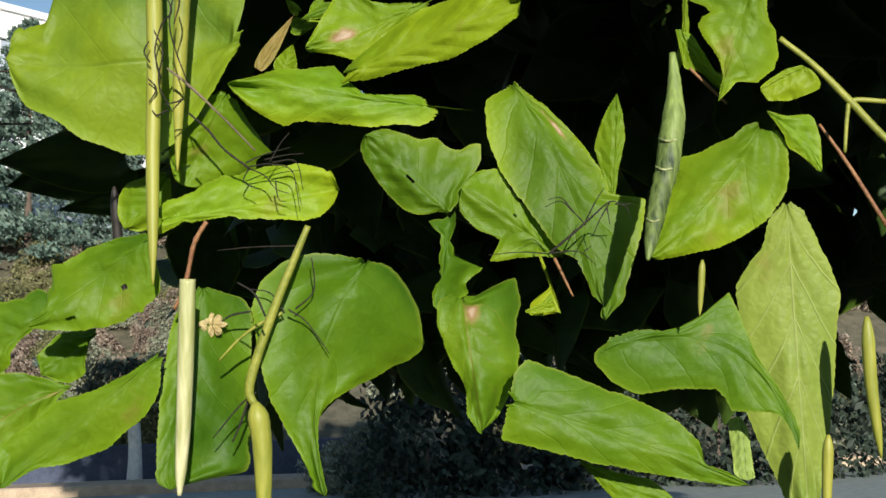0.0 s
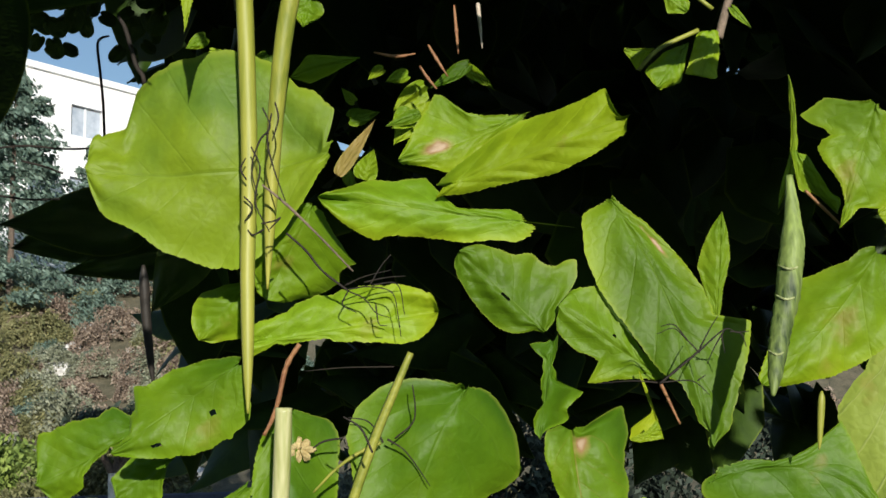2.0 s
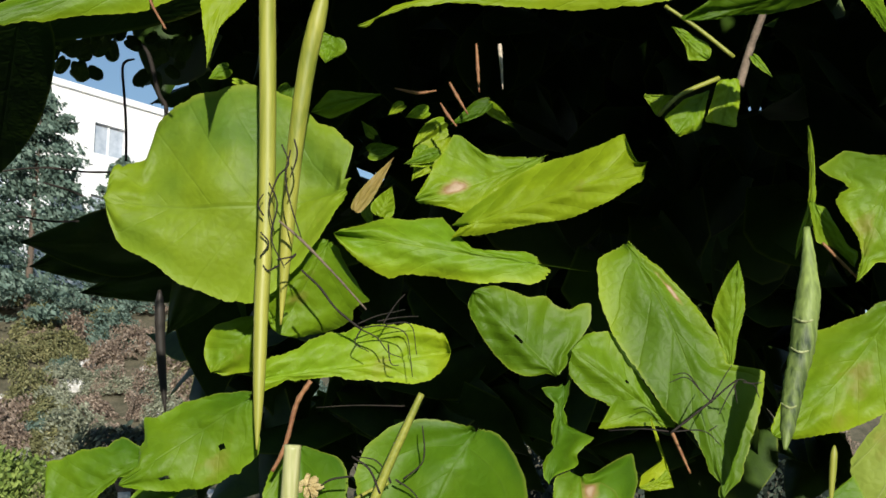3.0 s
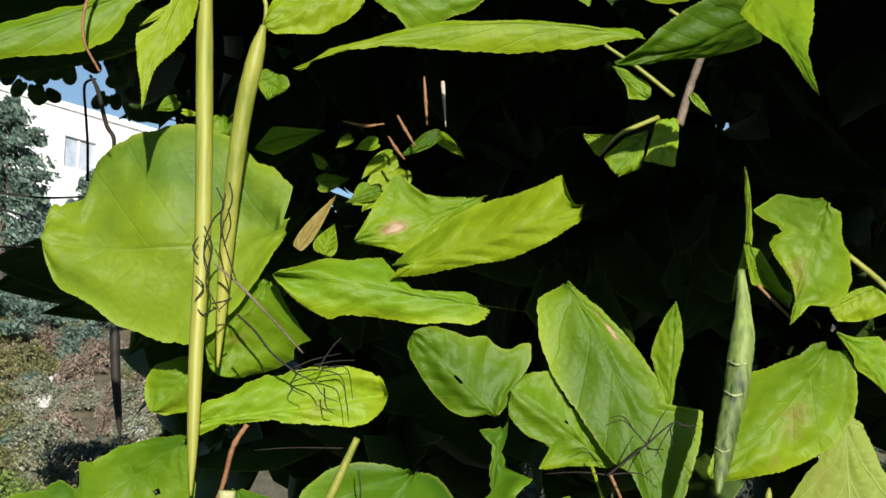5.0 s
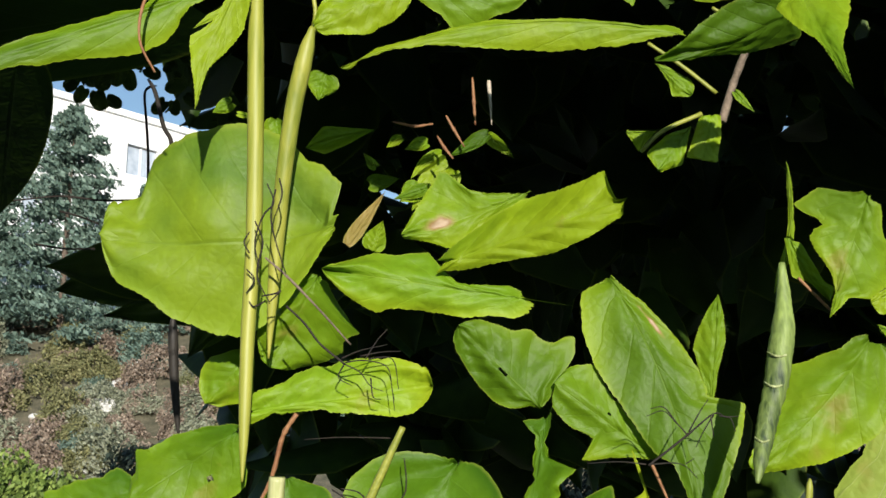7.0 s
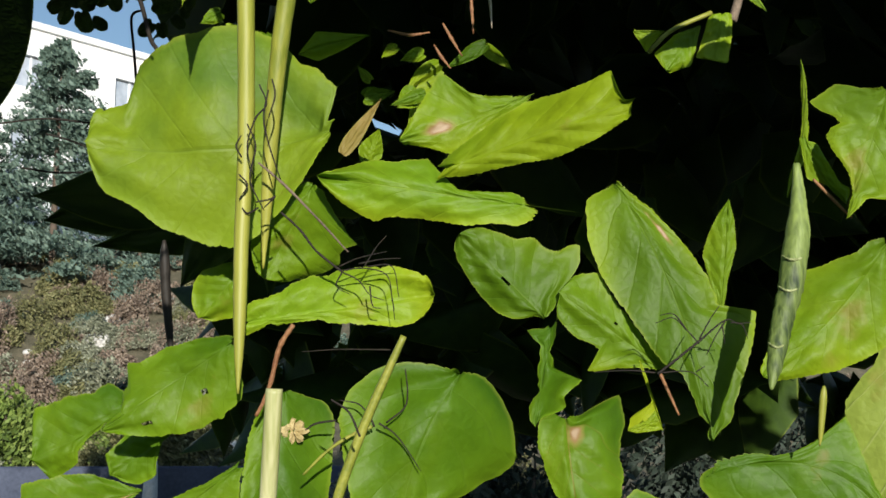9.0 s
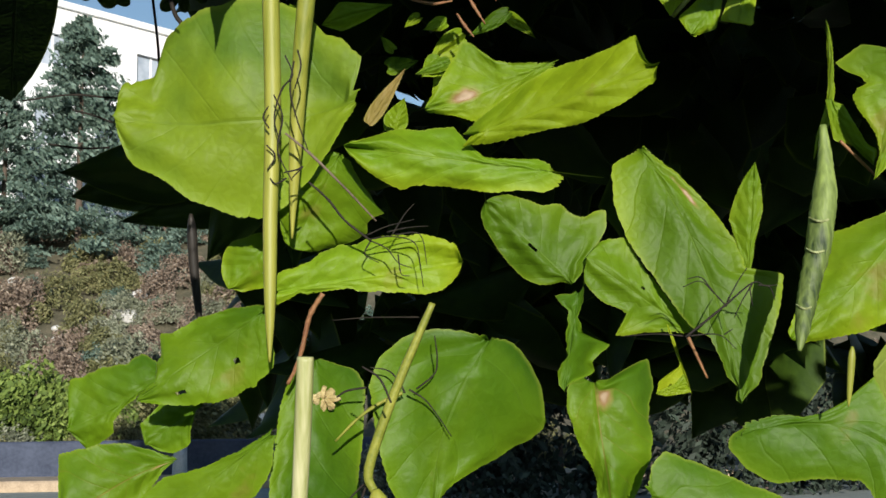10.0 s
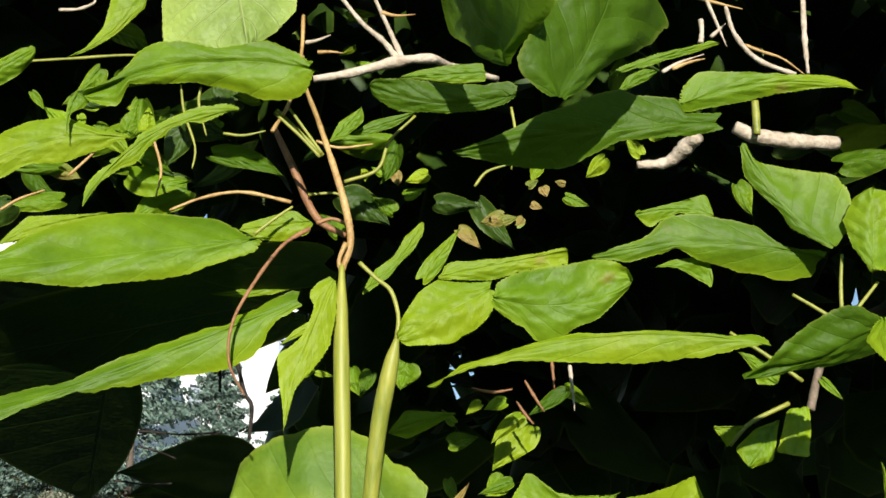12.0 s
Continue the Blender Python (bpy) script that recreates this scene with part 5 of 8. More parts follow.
leaf((-0.1298, 0.7481, 2.0045), (-0.1410, 0.7482, 1.9792), (0.2213, -0.9699, -0.1012), 0.0080, 0.0103, material=LEAF_DEEP_SHADE, tr=5, wave=0.1, sway=-0.01)
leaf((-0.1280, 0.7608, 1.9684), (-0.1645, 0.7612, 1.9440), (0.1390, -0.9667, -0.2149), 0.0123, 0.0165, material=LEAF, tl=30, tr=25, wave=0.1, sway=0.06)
leaf((-0.1493, 0.7926, 2.0362), (-0.1066, 0.7923, 2.0176), (-0.0728, -0.9842, -0.1612), 0.0170, 0.0156, material=LEAF_DEEP_SHADE, tl=45, tr=25, wave=0.1, sway=-0.06)
leaf((-0.2099, 0.7687, 2.0363), (-0.1750, 0.7684, 2.0388), (0.0163, -0.9608, -0.2768), 0.0125, 0.0058, material=LEAF_DEEP_SHADE, tl=30, tr=25, wave=0.1, sway=0.07)
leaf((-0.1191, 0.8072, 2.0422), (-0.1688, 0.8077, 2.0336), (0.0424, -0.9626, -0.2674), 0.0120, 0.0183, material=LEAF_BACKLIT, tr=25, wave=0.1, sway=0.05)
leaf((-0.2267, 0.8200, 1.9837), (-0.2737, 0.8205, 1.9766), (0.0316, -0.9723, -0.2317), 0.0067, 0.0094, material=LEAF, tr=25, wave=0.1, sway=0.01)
leaf((-0.2528, 0.7983, 1.9723), (-0.2787, 0.7986, 1.9487), (0.2045, -0.9512, -0.2309), 0.0129, 0.0120, material=LEAF_DEEP_SHADE, tl=30, tr=25, wave=0.1, sway=0.06)
leaf((-0.1102, 0.8377, 2.0718), (-0.1500, 0.8381, 2.0643), (0.0471, -0.9600, -0.2762), 0.0157, 0.0141, material=LEAF_DEEP_SHADE, tl=45, tr=25, wave=0.1, sway=0.07)
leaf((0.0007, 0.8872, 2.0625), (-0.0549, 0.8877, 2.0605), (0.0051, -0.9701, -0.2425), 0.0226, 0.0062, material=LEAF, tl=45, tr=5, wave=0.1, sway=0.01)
leaf((-0.0334, 0.8434, 1.9979), (0.0037, 0.8431, 1.9745), (-0.0817, -0.9887, -0.1256), 0.0193, 0.0136, material=LEAF_DEEP_SHADE, tl=30, tr=25, wave=0.1, sway=-0.05)
leaf((0.0378, 0.8842, 2.0091), (0.0724, 0.8839, 2.0048), (-0.0277, -0.9791, -0.2014), 0.0173, 0.0104, material=LEAF_DEEP_SHADE, tl=45, tr=25, wave=0.1, sway=-0.04)
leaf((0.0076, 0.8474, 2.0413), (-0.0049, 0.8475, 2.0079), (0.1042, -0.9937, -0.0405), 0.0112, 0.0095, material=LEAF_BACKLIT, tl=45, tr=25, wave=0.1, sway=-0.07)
leaf((-0.1245, 0.8220, 2.0741), (-0.1099, 0.8219, 2.0483), (-0.0186, -0.9998, -0.0101), 0.0114, 0.0066, material=LEAF_DEEP_SHADE, tr=25, wave=0.1, sway=0.02)
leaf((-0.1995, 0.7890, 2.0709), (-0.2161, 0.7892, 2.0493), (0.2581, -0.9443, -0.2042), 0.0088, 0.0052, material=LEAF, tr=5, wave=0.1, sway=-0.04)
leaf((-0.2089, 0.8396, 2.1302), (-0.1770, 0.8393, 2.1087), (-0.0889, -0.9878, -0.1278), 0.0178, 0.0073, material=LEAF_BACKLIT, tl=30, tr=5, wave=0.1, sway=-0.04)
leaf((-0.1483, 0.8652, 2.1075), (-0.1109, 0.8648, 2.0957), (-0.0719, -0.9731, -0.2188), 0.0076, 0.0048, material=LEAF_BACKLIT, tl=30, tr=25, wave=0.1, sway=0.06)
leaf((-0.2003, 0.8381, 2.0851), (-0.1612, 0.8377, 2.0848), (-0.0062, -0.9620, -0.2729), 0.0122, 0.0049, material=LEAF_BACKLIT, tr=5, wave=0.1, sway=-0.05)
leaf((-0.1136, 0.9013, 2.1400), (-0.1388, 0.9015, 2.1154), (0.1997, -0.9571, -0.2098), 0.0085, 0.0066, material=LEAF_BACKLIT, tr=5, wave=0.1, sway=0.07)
leaf((0.0747, 0.9539, 2.0374), (0.1044, 0.9537, 1.9951), (-0.1193, -0.9895, -0.0816), 0.0192, 0.0117, material=LEAF_DEEP_SHADE, tl=45, tr=5, wave=0.1, sway=0.04)
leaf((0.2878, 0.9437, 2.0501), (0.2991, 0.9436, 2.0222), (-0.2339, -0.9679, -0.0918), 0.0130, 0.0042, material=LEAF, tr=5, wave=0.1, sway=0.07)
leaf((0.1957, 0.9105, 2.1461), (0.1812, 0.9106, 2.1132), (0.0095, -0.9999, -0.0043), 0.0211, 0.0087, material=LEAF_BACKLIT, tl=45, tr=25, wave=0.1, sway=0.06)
leaf((0.3758, 0.9879, 2.1221), (0.4206, 0.9875, 2.0885), (-0.1984, -0.9459, -0.2567), 0.0477, 0.0143, material=LEAF_DEEP_SHADE, tl=45, tr=25, wave=0.1, sway=0.03)
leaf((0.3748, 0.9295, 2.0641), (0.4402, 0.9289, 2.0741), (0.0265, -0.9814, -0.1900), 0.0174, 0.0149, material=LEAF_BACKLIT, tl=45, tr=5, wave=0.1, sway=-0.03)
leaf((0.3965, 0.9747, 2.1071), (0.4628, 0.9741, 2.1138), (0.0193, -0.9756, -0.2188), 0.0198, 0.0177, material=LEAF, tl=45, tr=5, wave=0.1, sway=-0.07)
leaf((0.3487, 1.0116, 2.1174), (0.4102, 1.0110, 2.1235), (0.0185, -0.9753, -0.2199), 0.0176, 0.0174, material=LEAF_DEEP_SHADE, tl=45, tr=5, wave=0.1, sway=-0.06)
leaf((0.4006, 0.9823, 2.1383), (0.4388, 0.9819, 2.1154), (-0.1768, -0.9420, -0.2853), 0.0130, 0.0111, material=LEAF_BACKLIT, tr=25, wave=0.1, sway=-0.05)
leaf((0.0514, 1.0235, 1.8199), (0.0581, 1.0235, 1.7983), (-0.0183, -0.9998, -0.0057), 0.0087, 0.0064, material=LEAF, tl=45, tr=5, wave=0.1, sway=0.03)
leaf((-0.0299, 1.0208, 1.9133), (-0.0228, 1.0208, 1.8881), (0.0198, -0.9998, 0.0056), 0.0129, 0.0111, material=LEAF, tl=45, tr=5, wave=0.1, sway=0.05)
leaf((-0.0109, 0.9516, 1.8920), (-0.0203, 0.9516, 1.8727), (0.0744, -0.9966, -0.0365), 0.0048, 0.0090, material=LEAF_BACKLIT, tr=5, wave=0.1, sway=-0.01)
leaf((0.1031, 0.8861, 1.8391), (0.0766, 0.8861, 1.8050), (0.0023, -1.0000, -0.0018), 0.0166, 0.0115, material=LEAF, tr=5, wave=0.1, sway=0.06)
leaf((0.1286, 0.8658, 1.8584), (0.1008, 0.8658, 1.8412), (0.0207, -0.9992, -0.0335), 0.0053, 0.0082, material=LEAF_BACKLIT, tl=30, tr=25, wave=0.1, sway=-0.02)
leaf((0.1343, 0.9137, 1.8714), (0.1552, 0.9137, 1.8549), (-0.0753, -0.9926, -0.0952), 0.0130, 0.0046, material=LEAF, tl=45, tr=5, wave=0.1, sway=-0.03)
leaf((0.0936, 0.8341, 1.8334), (0.0721, 0.8341, 1.8153), (0.0179, -0.9996, -0.0214), 0.0074, 0.0084, material=LEAF, tl=45, tr=25, wave=0.1, sway=0.05)
tube("stalk", [(-0.2278, 0.6960, 2.0258), (-0.1903, 0.6956, 2.0285), (-0.1526, 0.6953, 2.0310), (-0.1212, 0.6950, 2.0265)], [0.00082, 0.00098, 0.00049], STALK, tree, "", knots=0.3, sides=6)
tube("stalk", [(-0.1236, 0.6950, 2.0111), (-0.1203, 0.6950, 1.9922), (-0.1125, 0.6950, 1.9698), (-0.1133, 0.6950, 1.9551)], [0.00080, 0.00096, 0.00048], STALK, tree, "", knots=0.3, sides=6)
tube("stalk", [(-0.1115, 0.6949, 2.0093), (-0.1118, 0.6949, 1.9978), (-0.1062, 0.6949, 1.9772)], [0.00081, 0.00097, 0.00049], STALK, tree, "", knots=0.3, sides=6)
tube("stalk", [(-0.1384, 0.6952, 1.9771), (-0.1317, 0.6952, 1.9550), (-0.1337, 0.6952, 1.9369)], [0.00079, 0.00095, 0.00048], STALK_TAN, tree, "", knots=0.3, sides=6)
tube("stalk", [(-0.1863, 0.6957, 1.9505), (-0.1772, 0.6956, 1.9603), (-0.1696, 0.6955, 1.9688)], [0.00079, 0.00095, 0.00048], STALK_TAN, tree, "", knots=0.3, sides=6)
tube("stalk", [(-0.2237, 0.6960, 1.9289), (-0.2130, 0.6959, 1.9360), (-0.1988, 0.6958, 1.9417)], [0.00078, 0.00094, 0.00047], STALK_TAN, tree, "", knots=0.3, sides=6)
tube("stalk", [(-0.0962, 0.6948, 1.9787), (-0.0842, 0.6947, 1.9773), (-0.0708, 0.6946, 1.9804)], [0.00080, 0.00096, 0.00048], STALK, tree, "", knots=0.3, sides=6)
tube("stalk", [(0.0549, 0.6934, 1.9448), (0.0625, 0.6934, 1.9543), (0.0772, 0.6932, 1.9595)], [0.00080, 0.00096, 0.00048], STALK, tree, "", knots=0.3, sides=6)
tube("stalk", [(0.0781, 0.6932, 1.9970), (0.0801, 0.6932, 1.9781), (0.0771, 0.6932, 1.9558)], [0.00081, 0.00097, 0.00048], STALK, tree, "", knots=0.3, sides=6)
tube("stalk", [(-0.0400, 0.6943, 1.9738), (-0.0263, 0.6942, 1.9695), (-0.0060, 0.6940, 1.9721)], [0.00080, 0.00096, 0.00048], STALK_TAN, tree, "", knots=0.3, sides=6)
leaf((-0.2324, 0.8463, 2.0762), (-0.2410, 0.8464, 2.0699), (0.1933, -0.9431, -0.2705), 0.0019, 0.0032, material=LEAF)
leaf((-0.1571, 0.7511, 2.0067), (-0.1548, 0.7510, 2.0238), (0.2137, -0.9764, -0.0324), 0.0056, 0.0075, material=LEAF_YELLOW, tl=30)
leaf((-0.2110, 0.7580, 2.0140), (-0.2250, 0.7582, 2.0256), (-0.0360, -0.9985, -0.0423), 0.0077, 0.0072, material=LEAF_YELLOW, tl=30)
leaf((-0.1740, 0.8065, 2.0498), (-0.1837, 0.8066, 2.0483), (0.0397, -0.9595, -0.2788), 0.0037, 0.0041, material=LEAF_YELLOW)
leaf((-0.1040, 0.8113, 2.0148), (-0.0887, 0.8112, 2.0276), (0.1606, -0.9671, -0.1974), 0.0086, 0.0053, material=LEAF_DRY, tl=30)
leaf((-0.2225, 0.7786, 2.0240), (-0.2199, 0.7786, 2.0314), (0.2807, -0.9538, -0.1075), 0.0020, 0.0027, material=LEAF_DRY, tl=30)
leaf((-0.2187, 0.7684, 1.9860), (-0.1989, 0.7683, 1.9788), (-0.0488, -0.9908, -0.1265), 0.0092, 0.0053, material=LEAF_DRY, tl=30)
leaf((-0.1527, 0.8099, 2.0497), (-0.1610, 0.8100, 2.0327), (0.2339, -0.9649, -0.1192), 0.0068, 0.0050, material=LEAF)
leaf((-0.2158, 0.8500, 2.0705), (-0.2252, 0.8501, 2.0683), (0.0664, -0.9553, -0.2881), 0.0031, 0.0041, material=LEAF_YELLOW)
leaf((-0.2079, 0.8208, 2.0423), (-0.1960, 0.8208, 2.0288), (-0.0107, -0.9999, -0.0092), 0.0091, 0.0068, material=LEAF, tl=30)
leaf((-0.1507, 0.8090, 1.9834), (-0.1533, 0.8091, 1.9731), (0.2040, -0.9775, -0.0527), 0.0036, 0.0024, material=LEAF_YELLOW)
leaf((-0.1722, 0.7704, 2.0151), (-0.1663, 0.7703, 2.0341), (0.2436, -0.9664, -0.0819), 0.0070, 0.0057, material=LEAF)
leaf((-0.2492, 0.8012, 2.0583), (-0.2385, 0.8011, 2.0438), (0.0310, -0.9993, 0.0221), 0.0046, 0.0030, material=LEAF, tl=30)
leaf((-0.0891, 0.7983, 2.0521), (-0.1093, 0.7985, 2.0552), (-0.0418, -0.9690, -0.2436), 0.0056, 0.0089, material=LEAF, tl=30)
leaf((-0.1900, 0.8015, 2.0609), (-0.2004, 0.8016, 2.0556), (0.1413, -0.9473, -0.2875), 0.0045, 0.0049, material=LEAF)
leaf((-0.2007, 0.7541, 2.0183), (-0.1969, 0.7541, 2.0087), (0.1046, -0.9937, 0.0398), 0.0042, 0.0021, material=LEAF_YELLOW)
leaf((0.0505, 0.8172, 1.9624), (0.0664, 0.8170, 1.9484), (-0.1030, -0.9882, -0.1131), 0.0103, 0.0037, material=LEAF_DRY, tl=30)
leaf((0.1286, 0.8259, 1.9918), (0.1455, 0.8258, 1.9839), (-0.0970, -0.9752, -0.1991), 0.0038, 0.0054, material=LEAF)
leaf((0.0775, 0.8082, 1.9664), (0.0688, 0.8083, 1.9675), (-0.0263, -0.9804, -0.1953), 0.0035, 0.0034, material=LEAF_DRY, tl=30)
leaf((0.0902, 0.8976, 2.0034), (0.0713, 0.8978, 1.9975), (0.0506, -0.9842, -0.1699), 0.0085, 0.0066, material=LEAF_DRY, tl=30)
leaf((0.1143, 0.8501, 2.0268), (0.1069, 0.8502, 2.0124), (0.0428, -0.9988, -0.0223), 0.0048, 0.0060, material=LEAF)
leaf((-0.0158, 0.8056, 2.0028), (-0.0142, 0.8056, 1.9930), (0.0055, -1.0000, 0.0008), 0.0053, 0.0017, material=LEAF_YELLOW, tl=30)
leaf((0.0137, 0.8413, 1.9973), (0.0293, 0.8412, 2.0031), (0.0675, -0.9791, -0.1920), 0.0063, 0.0050, material=LEAF_YELLOW, tl=30)
leaf((0.0301, 0.8298, 2.0099), (0.0134, 0.8300, 2.0034), (0.0735, -0.9776, -0.1970), 0.0056, 0.0060, material=LEAF_YELLOW)
leaf((-0.0030, 0.8190, 2.0043), (-0.0105, 0.8191, 2.0103), (-0.1001, -0.9877, -0.1203), 0.0029, 0.0042, material=LEAF_YELLOW, tl=30)
leaf((-0.0353, 0.8383, 1.9726), (-0.0490, 0.8384, 1.9813), (-0.0725, -0.9913, -0.1102), 0.0055, 0.0031, material=LEAF)
leaf((-0.0384, 0.9048, 1.9889), (-0.0527, 0.9049, 2.0077), (-0.0547, -0.9977, -0.0405), 0.0051, 0.0104, material=LEAF, tl=30)
leaf((0.0050, 0.8429, 1.9847), (-0.0113, 0.8430, 1.9973), (-0.0903, -0.9894, -0.1135), 0.0055, 0.0089, material=LEAF, tl=30)
leaf((0.0068, 0.8951, 2.0395), (0.0087, 0.8951, 2.0266), (-0.0111, -0.9999, -0.0015), 0.0059, 0.0060, material=LEAF_DRY, tl=30)
leaf((0.0859, 0.8659, 1.8504), (0.0696, 0.8659, 1.8453), (0.0211, -0.9975, -0.0676), 0.0045, 0.0072, material=LEAF_YELLOW, tl=30)
leaf((0.0852, 0.9120, 1.8318), (0.0906, 0.9120, 1.8250), (-0.0542, -0.9976, -0.0428), 0.0044, 0.0041, material=LEAF_YELLOW)
leaf((0.0518, 0.9124, 1.8451), (0.0415, 0.9124, 1.8555), (-0.0426, -0.9982, -0.0422), 0.0060, 0.0031, material=LEAF, tl=30)
leaf((-0.0529, 0.8738, 1.8779), (-0.0667, 0.8738, 1.8695), (0.0685, -0.9912, -0.1130), 0.0055, 0.0064, material=LEAF)
leaf((-0.0525, 0.9193, 1.8841), (-0.0385, 0.9193, 1.8816), (-0.0159, -0.9960, -0.0881), 0.0029, 0.0024, material=LEAF_YELLOW)
leaf((0.0466, 0.8894, 1.8255), (0.0679, 0.8894, 1.8304), (0.0133, -0.9983, -0.0576), 0.0105, 0.0066, material=LEAF, tl=30)
leaf((-0.0458, 0.8456, 1.8038), (-0.0549, 0.8456, 1.8032), (0.0035, -0.9985, -0.0541), 0.0021, 0.0038, material=LEAF_DRY, tl=30)
leaf((0.0655, 0.8219, 1.8401), (0.0547, 0.8219, 1.8329), (0.0321, -0.9983, -0.0480), 0.0023, 0.0057, material=LEAF)
leaf((0.1554, 0.9276, 2.0723), (0.1622, 0.9275, 2.0836), (0.0439, -0.9987, -0.0277), 0.0053, 0.0038, material=LEAF, tl=30)
leaf((0.2176, 0.9392, 2.0940), (0.2424, 0.9389, 2.1056), (0.0714, -0.9846, -0.1597), 0.0071, 0.0095, material=LEAF)
leaf((0.1776, 0.9294, 2.0673), (0.1603, 0.9296, 2.0493), (0.0649, -0.9958, -0.0643), 0.0109, 0.0070, material=LEAF, tl=30)
leaf((0.1869, 0.9366, 2.0818), (0.1669, 0.9368, 2.0932), (-0.1317, -0.9658, -0.2235), 0.0063, 0.0095, material=LEAF)
leaf((0.2126, 0.9554, 2.0812), (0.2008, 0.9555, 2.0981), (-0.1973, -0.9713, -0.1329), 0.0067, 0.0070, material=LEAF_YELLOW)
leaf((0.1600, 0.9229, 2.1618), (0.1350, 0.9231, 2.1643), (-0.0343, -0.9539, -0.2980), 0.0079, 0.0045, material=LEAF_YELLOW)
leaf((-0.0329, 0.8895, 2.1710), (-0.0088, 0.8892, 2.1742), (0.0374, -0.9489, -0.3134), 0.0075, 0.0035, material=LEAF_YELLOW)
leaf((-0.0246, 0.8782, 2.1214), (-0.0031, 0.8780, 2.1203), (-0.0189, -0.9595, -0.2811), 0.0066, 0.0044, material=LEAF_YELLOW, tl=30)
leaf((-0.0250, 0.8541, 2.1253), (-0.0350, 0.8542, 2.1188), (0.1485, -0.9601, -0.2369), 0.0037, 0.0022, material=LEAF_YELLOW, tl=30)
leaf((-0.0294, 0.8988, 2.1459), (-0.0414, 0.8989, 2.1413), (0.1011, -0.9561, -0.2751), 0.0022, 0.0053, material=LEAF_YELLOW, tl=30)
leaf((0.0910, 0.7675, 1.9532), (0.0863, 0.7676, 1.9472), (0.0639, -0.9966, -0.0510), 0.0038, 0.0032, material=LEAF_DRY, tl=20)
leaf((0.0986, 0.7825, 1.9682), (0.1065, 0.7824, 1.9651), (-0.0792, -0.9776, -0.1948), 0.0040, 0.0027, material=LEAF_DRY, tl=20)
leaf((0.0893, 0.7888, 1.9551), (0.0959, 0.7888, 1.9577), (0.0559, -0.9866, -0.1533), 0.0032, 0.0022, material=LEAF_PALE, tl=20)
leaf((0.0792, 0.7831, 1.9561), (0.0900, 0.7830, 1.9592), (0.0451, -0.9842, -0.1713), 0.0049, 0.0033, material=LEAF_DRY, tl=20)
leaf((0.1070, 0.7849, 1.9824), (0.1097, 0.7849, 1.9745), (-0.1312, -0.9904, -0.0437), 0.0051, 0.0037, material=LEAF_DRY, tl=20)
leaf((0.1188, 0.7603, 1.9741), (0.1118, 0.7604, 1.9763), (-0.0692, -0.9737, -0.2173), 0.0028, 0.0026, material=LEAF_DRY, tl=20)
leaf((0.0949, 0.7630, 1.9734), (0.1020, 0.7629, 1.9783), (0.0830, -0.9887, -0.1246), 0.0042, 0.0030, material=LEAF_DRY, tl=20)
tube("twig", [(0.0938, 0.8114, 1.8540), (0.0990, 0.8122, 1.8450), (0.1064, 0.8132, 1.8332)], [0.00054, 0.00127, 0.00054], STALK_RED, tree, "", knots=0.4, sides=6)
tube("twig", [(0.0883, 0.8145, 1.8405), (0.0934, 0.8151, 1.8326), (0.0993, 0.8156, 1.8254)], [0.00054, 0.00127, 0.00054], STALK_RED, tree, "", knots=0.4, sides=6)
tube("twig", [(0.1106, 0.8046, 1.8789), (0.1120, 0.8073, 1.8628), (0.1133, 0.8098, 1.8474)], [0.00054, 0.00127, 0.00054], STALK_RED, tree, "", knots=0.4, sides=6)
tube("twig", [(0.0587, 0.8170, 1.8500), (0.0731, 0.8155, 1.8470), (0.0856, 0.8135, 1.8484)], [0.00054, 0.00127, 0.00054], STALK_RED, tree, "", knots=0.4, sides=6)
pod([(-0.0182, 0.6020, 1.8644), (-0.0175, 0.6000, 1.8224), (-0.0155, 0.5980, 1.7690), (-0.0143, 0.5950, 1.7202), (-0.0149, 0.5920, 1.6760), (-0.0147, 0.5900, 1.6385), (-0.0146, 0.5900, 1.6114)], 0.0079, "long green seed pod hanging straight down")
pod([(0.0096, 0.5890, 1.8231), (0.0059, 0.5920, 1.8062), (0.0018, 0.5970, 1.7856), (-0.0017, 0.6030, 1.7571), (-0.0041, 0.6100, 1.7261), (-0.0055, 0.6150, 1.7001), (-0.0068, 0.6200, 1.6688)], 0.0084, "long green seed pod beside another")
tube("seed_pod", [(0.0006, 0.5904, 1.6136), (0.0000, 0.5920, 1.5980), (-0.0010, 0.5950, 1.5740), (-0.0024, 0.5985, 1.5480), (-0.0038, 0.6012, 1.5290), (-0.0047, 0.6024, 1.5170)], [0.0036, 0.0038, 0.0037, 0.0034, 0.0027, 0.0010], POD_GLARE, tree, "green seed pod in bright sun, its glare coloured pale", sides=14, steps=8)
pod([(0.0304, 0.5837, 1.5576), (0.0331, 0.5858, 1.5382), (0.0334, 0.5910, 1.4960)], 0.0095, "thick green seed pod")
pod([(0.2312, 0.5636, 1.6150), (0.2304, 0.5652, 1.6024), (0.2295, 0.5669, 1.5898)], 0.0031, "tip of a slim green seed pod")
pod([(0.3182, 0.5872, 1.5891), (0.3198, 0.5910, 1.5570), (0.3240, 0.5949, 1.5217)], 0.0064, "green seed pod hanging at the edge of the crown")
pod([(0.2991, 0.5963, 1.5337), (0.2982, 0.5991, 1.5124), (0.2971, 0.6028, 1.4831)], 0.0054, "slim green seed pod")
pod([(-0.1437, 1.3081, 1.7862), (-0.1409, 1.3196, 1.7286), (-0.1344, 1.3326, 1.6625)], 0.0106, "seed pod hanging in shade, its skin coloured dark", POD_SHADE)
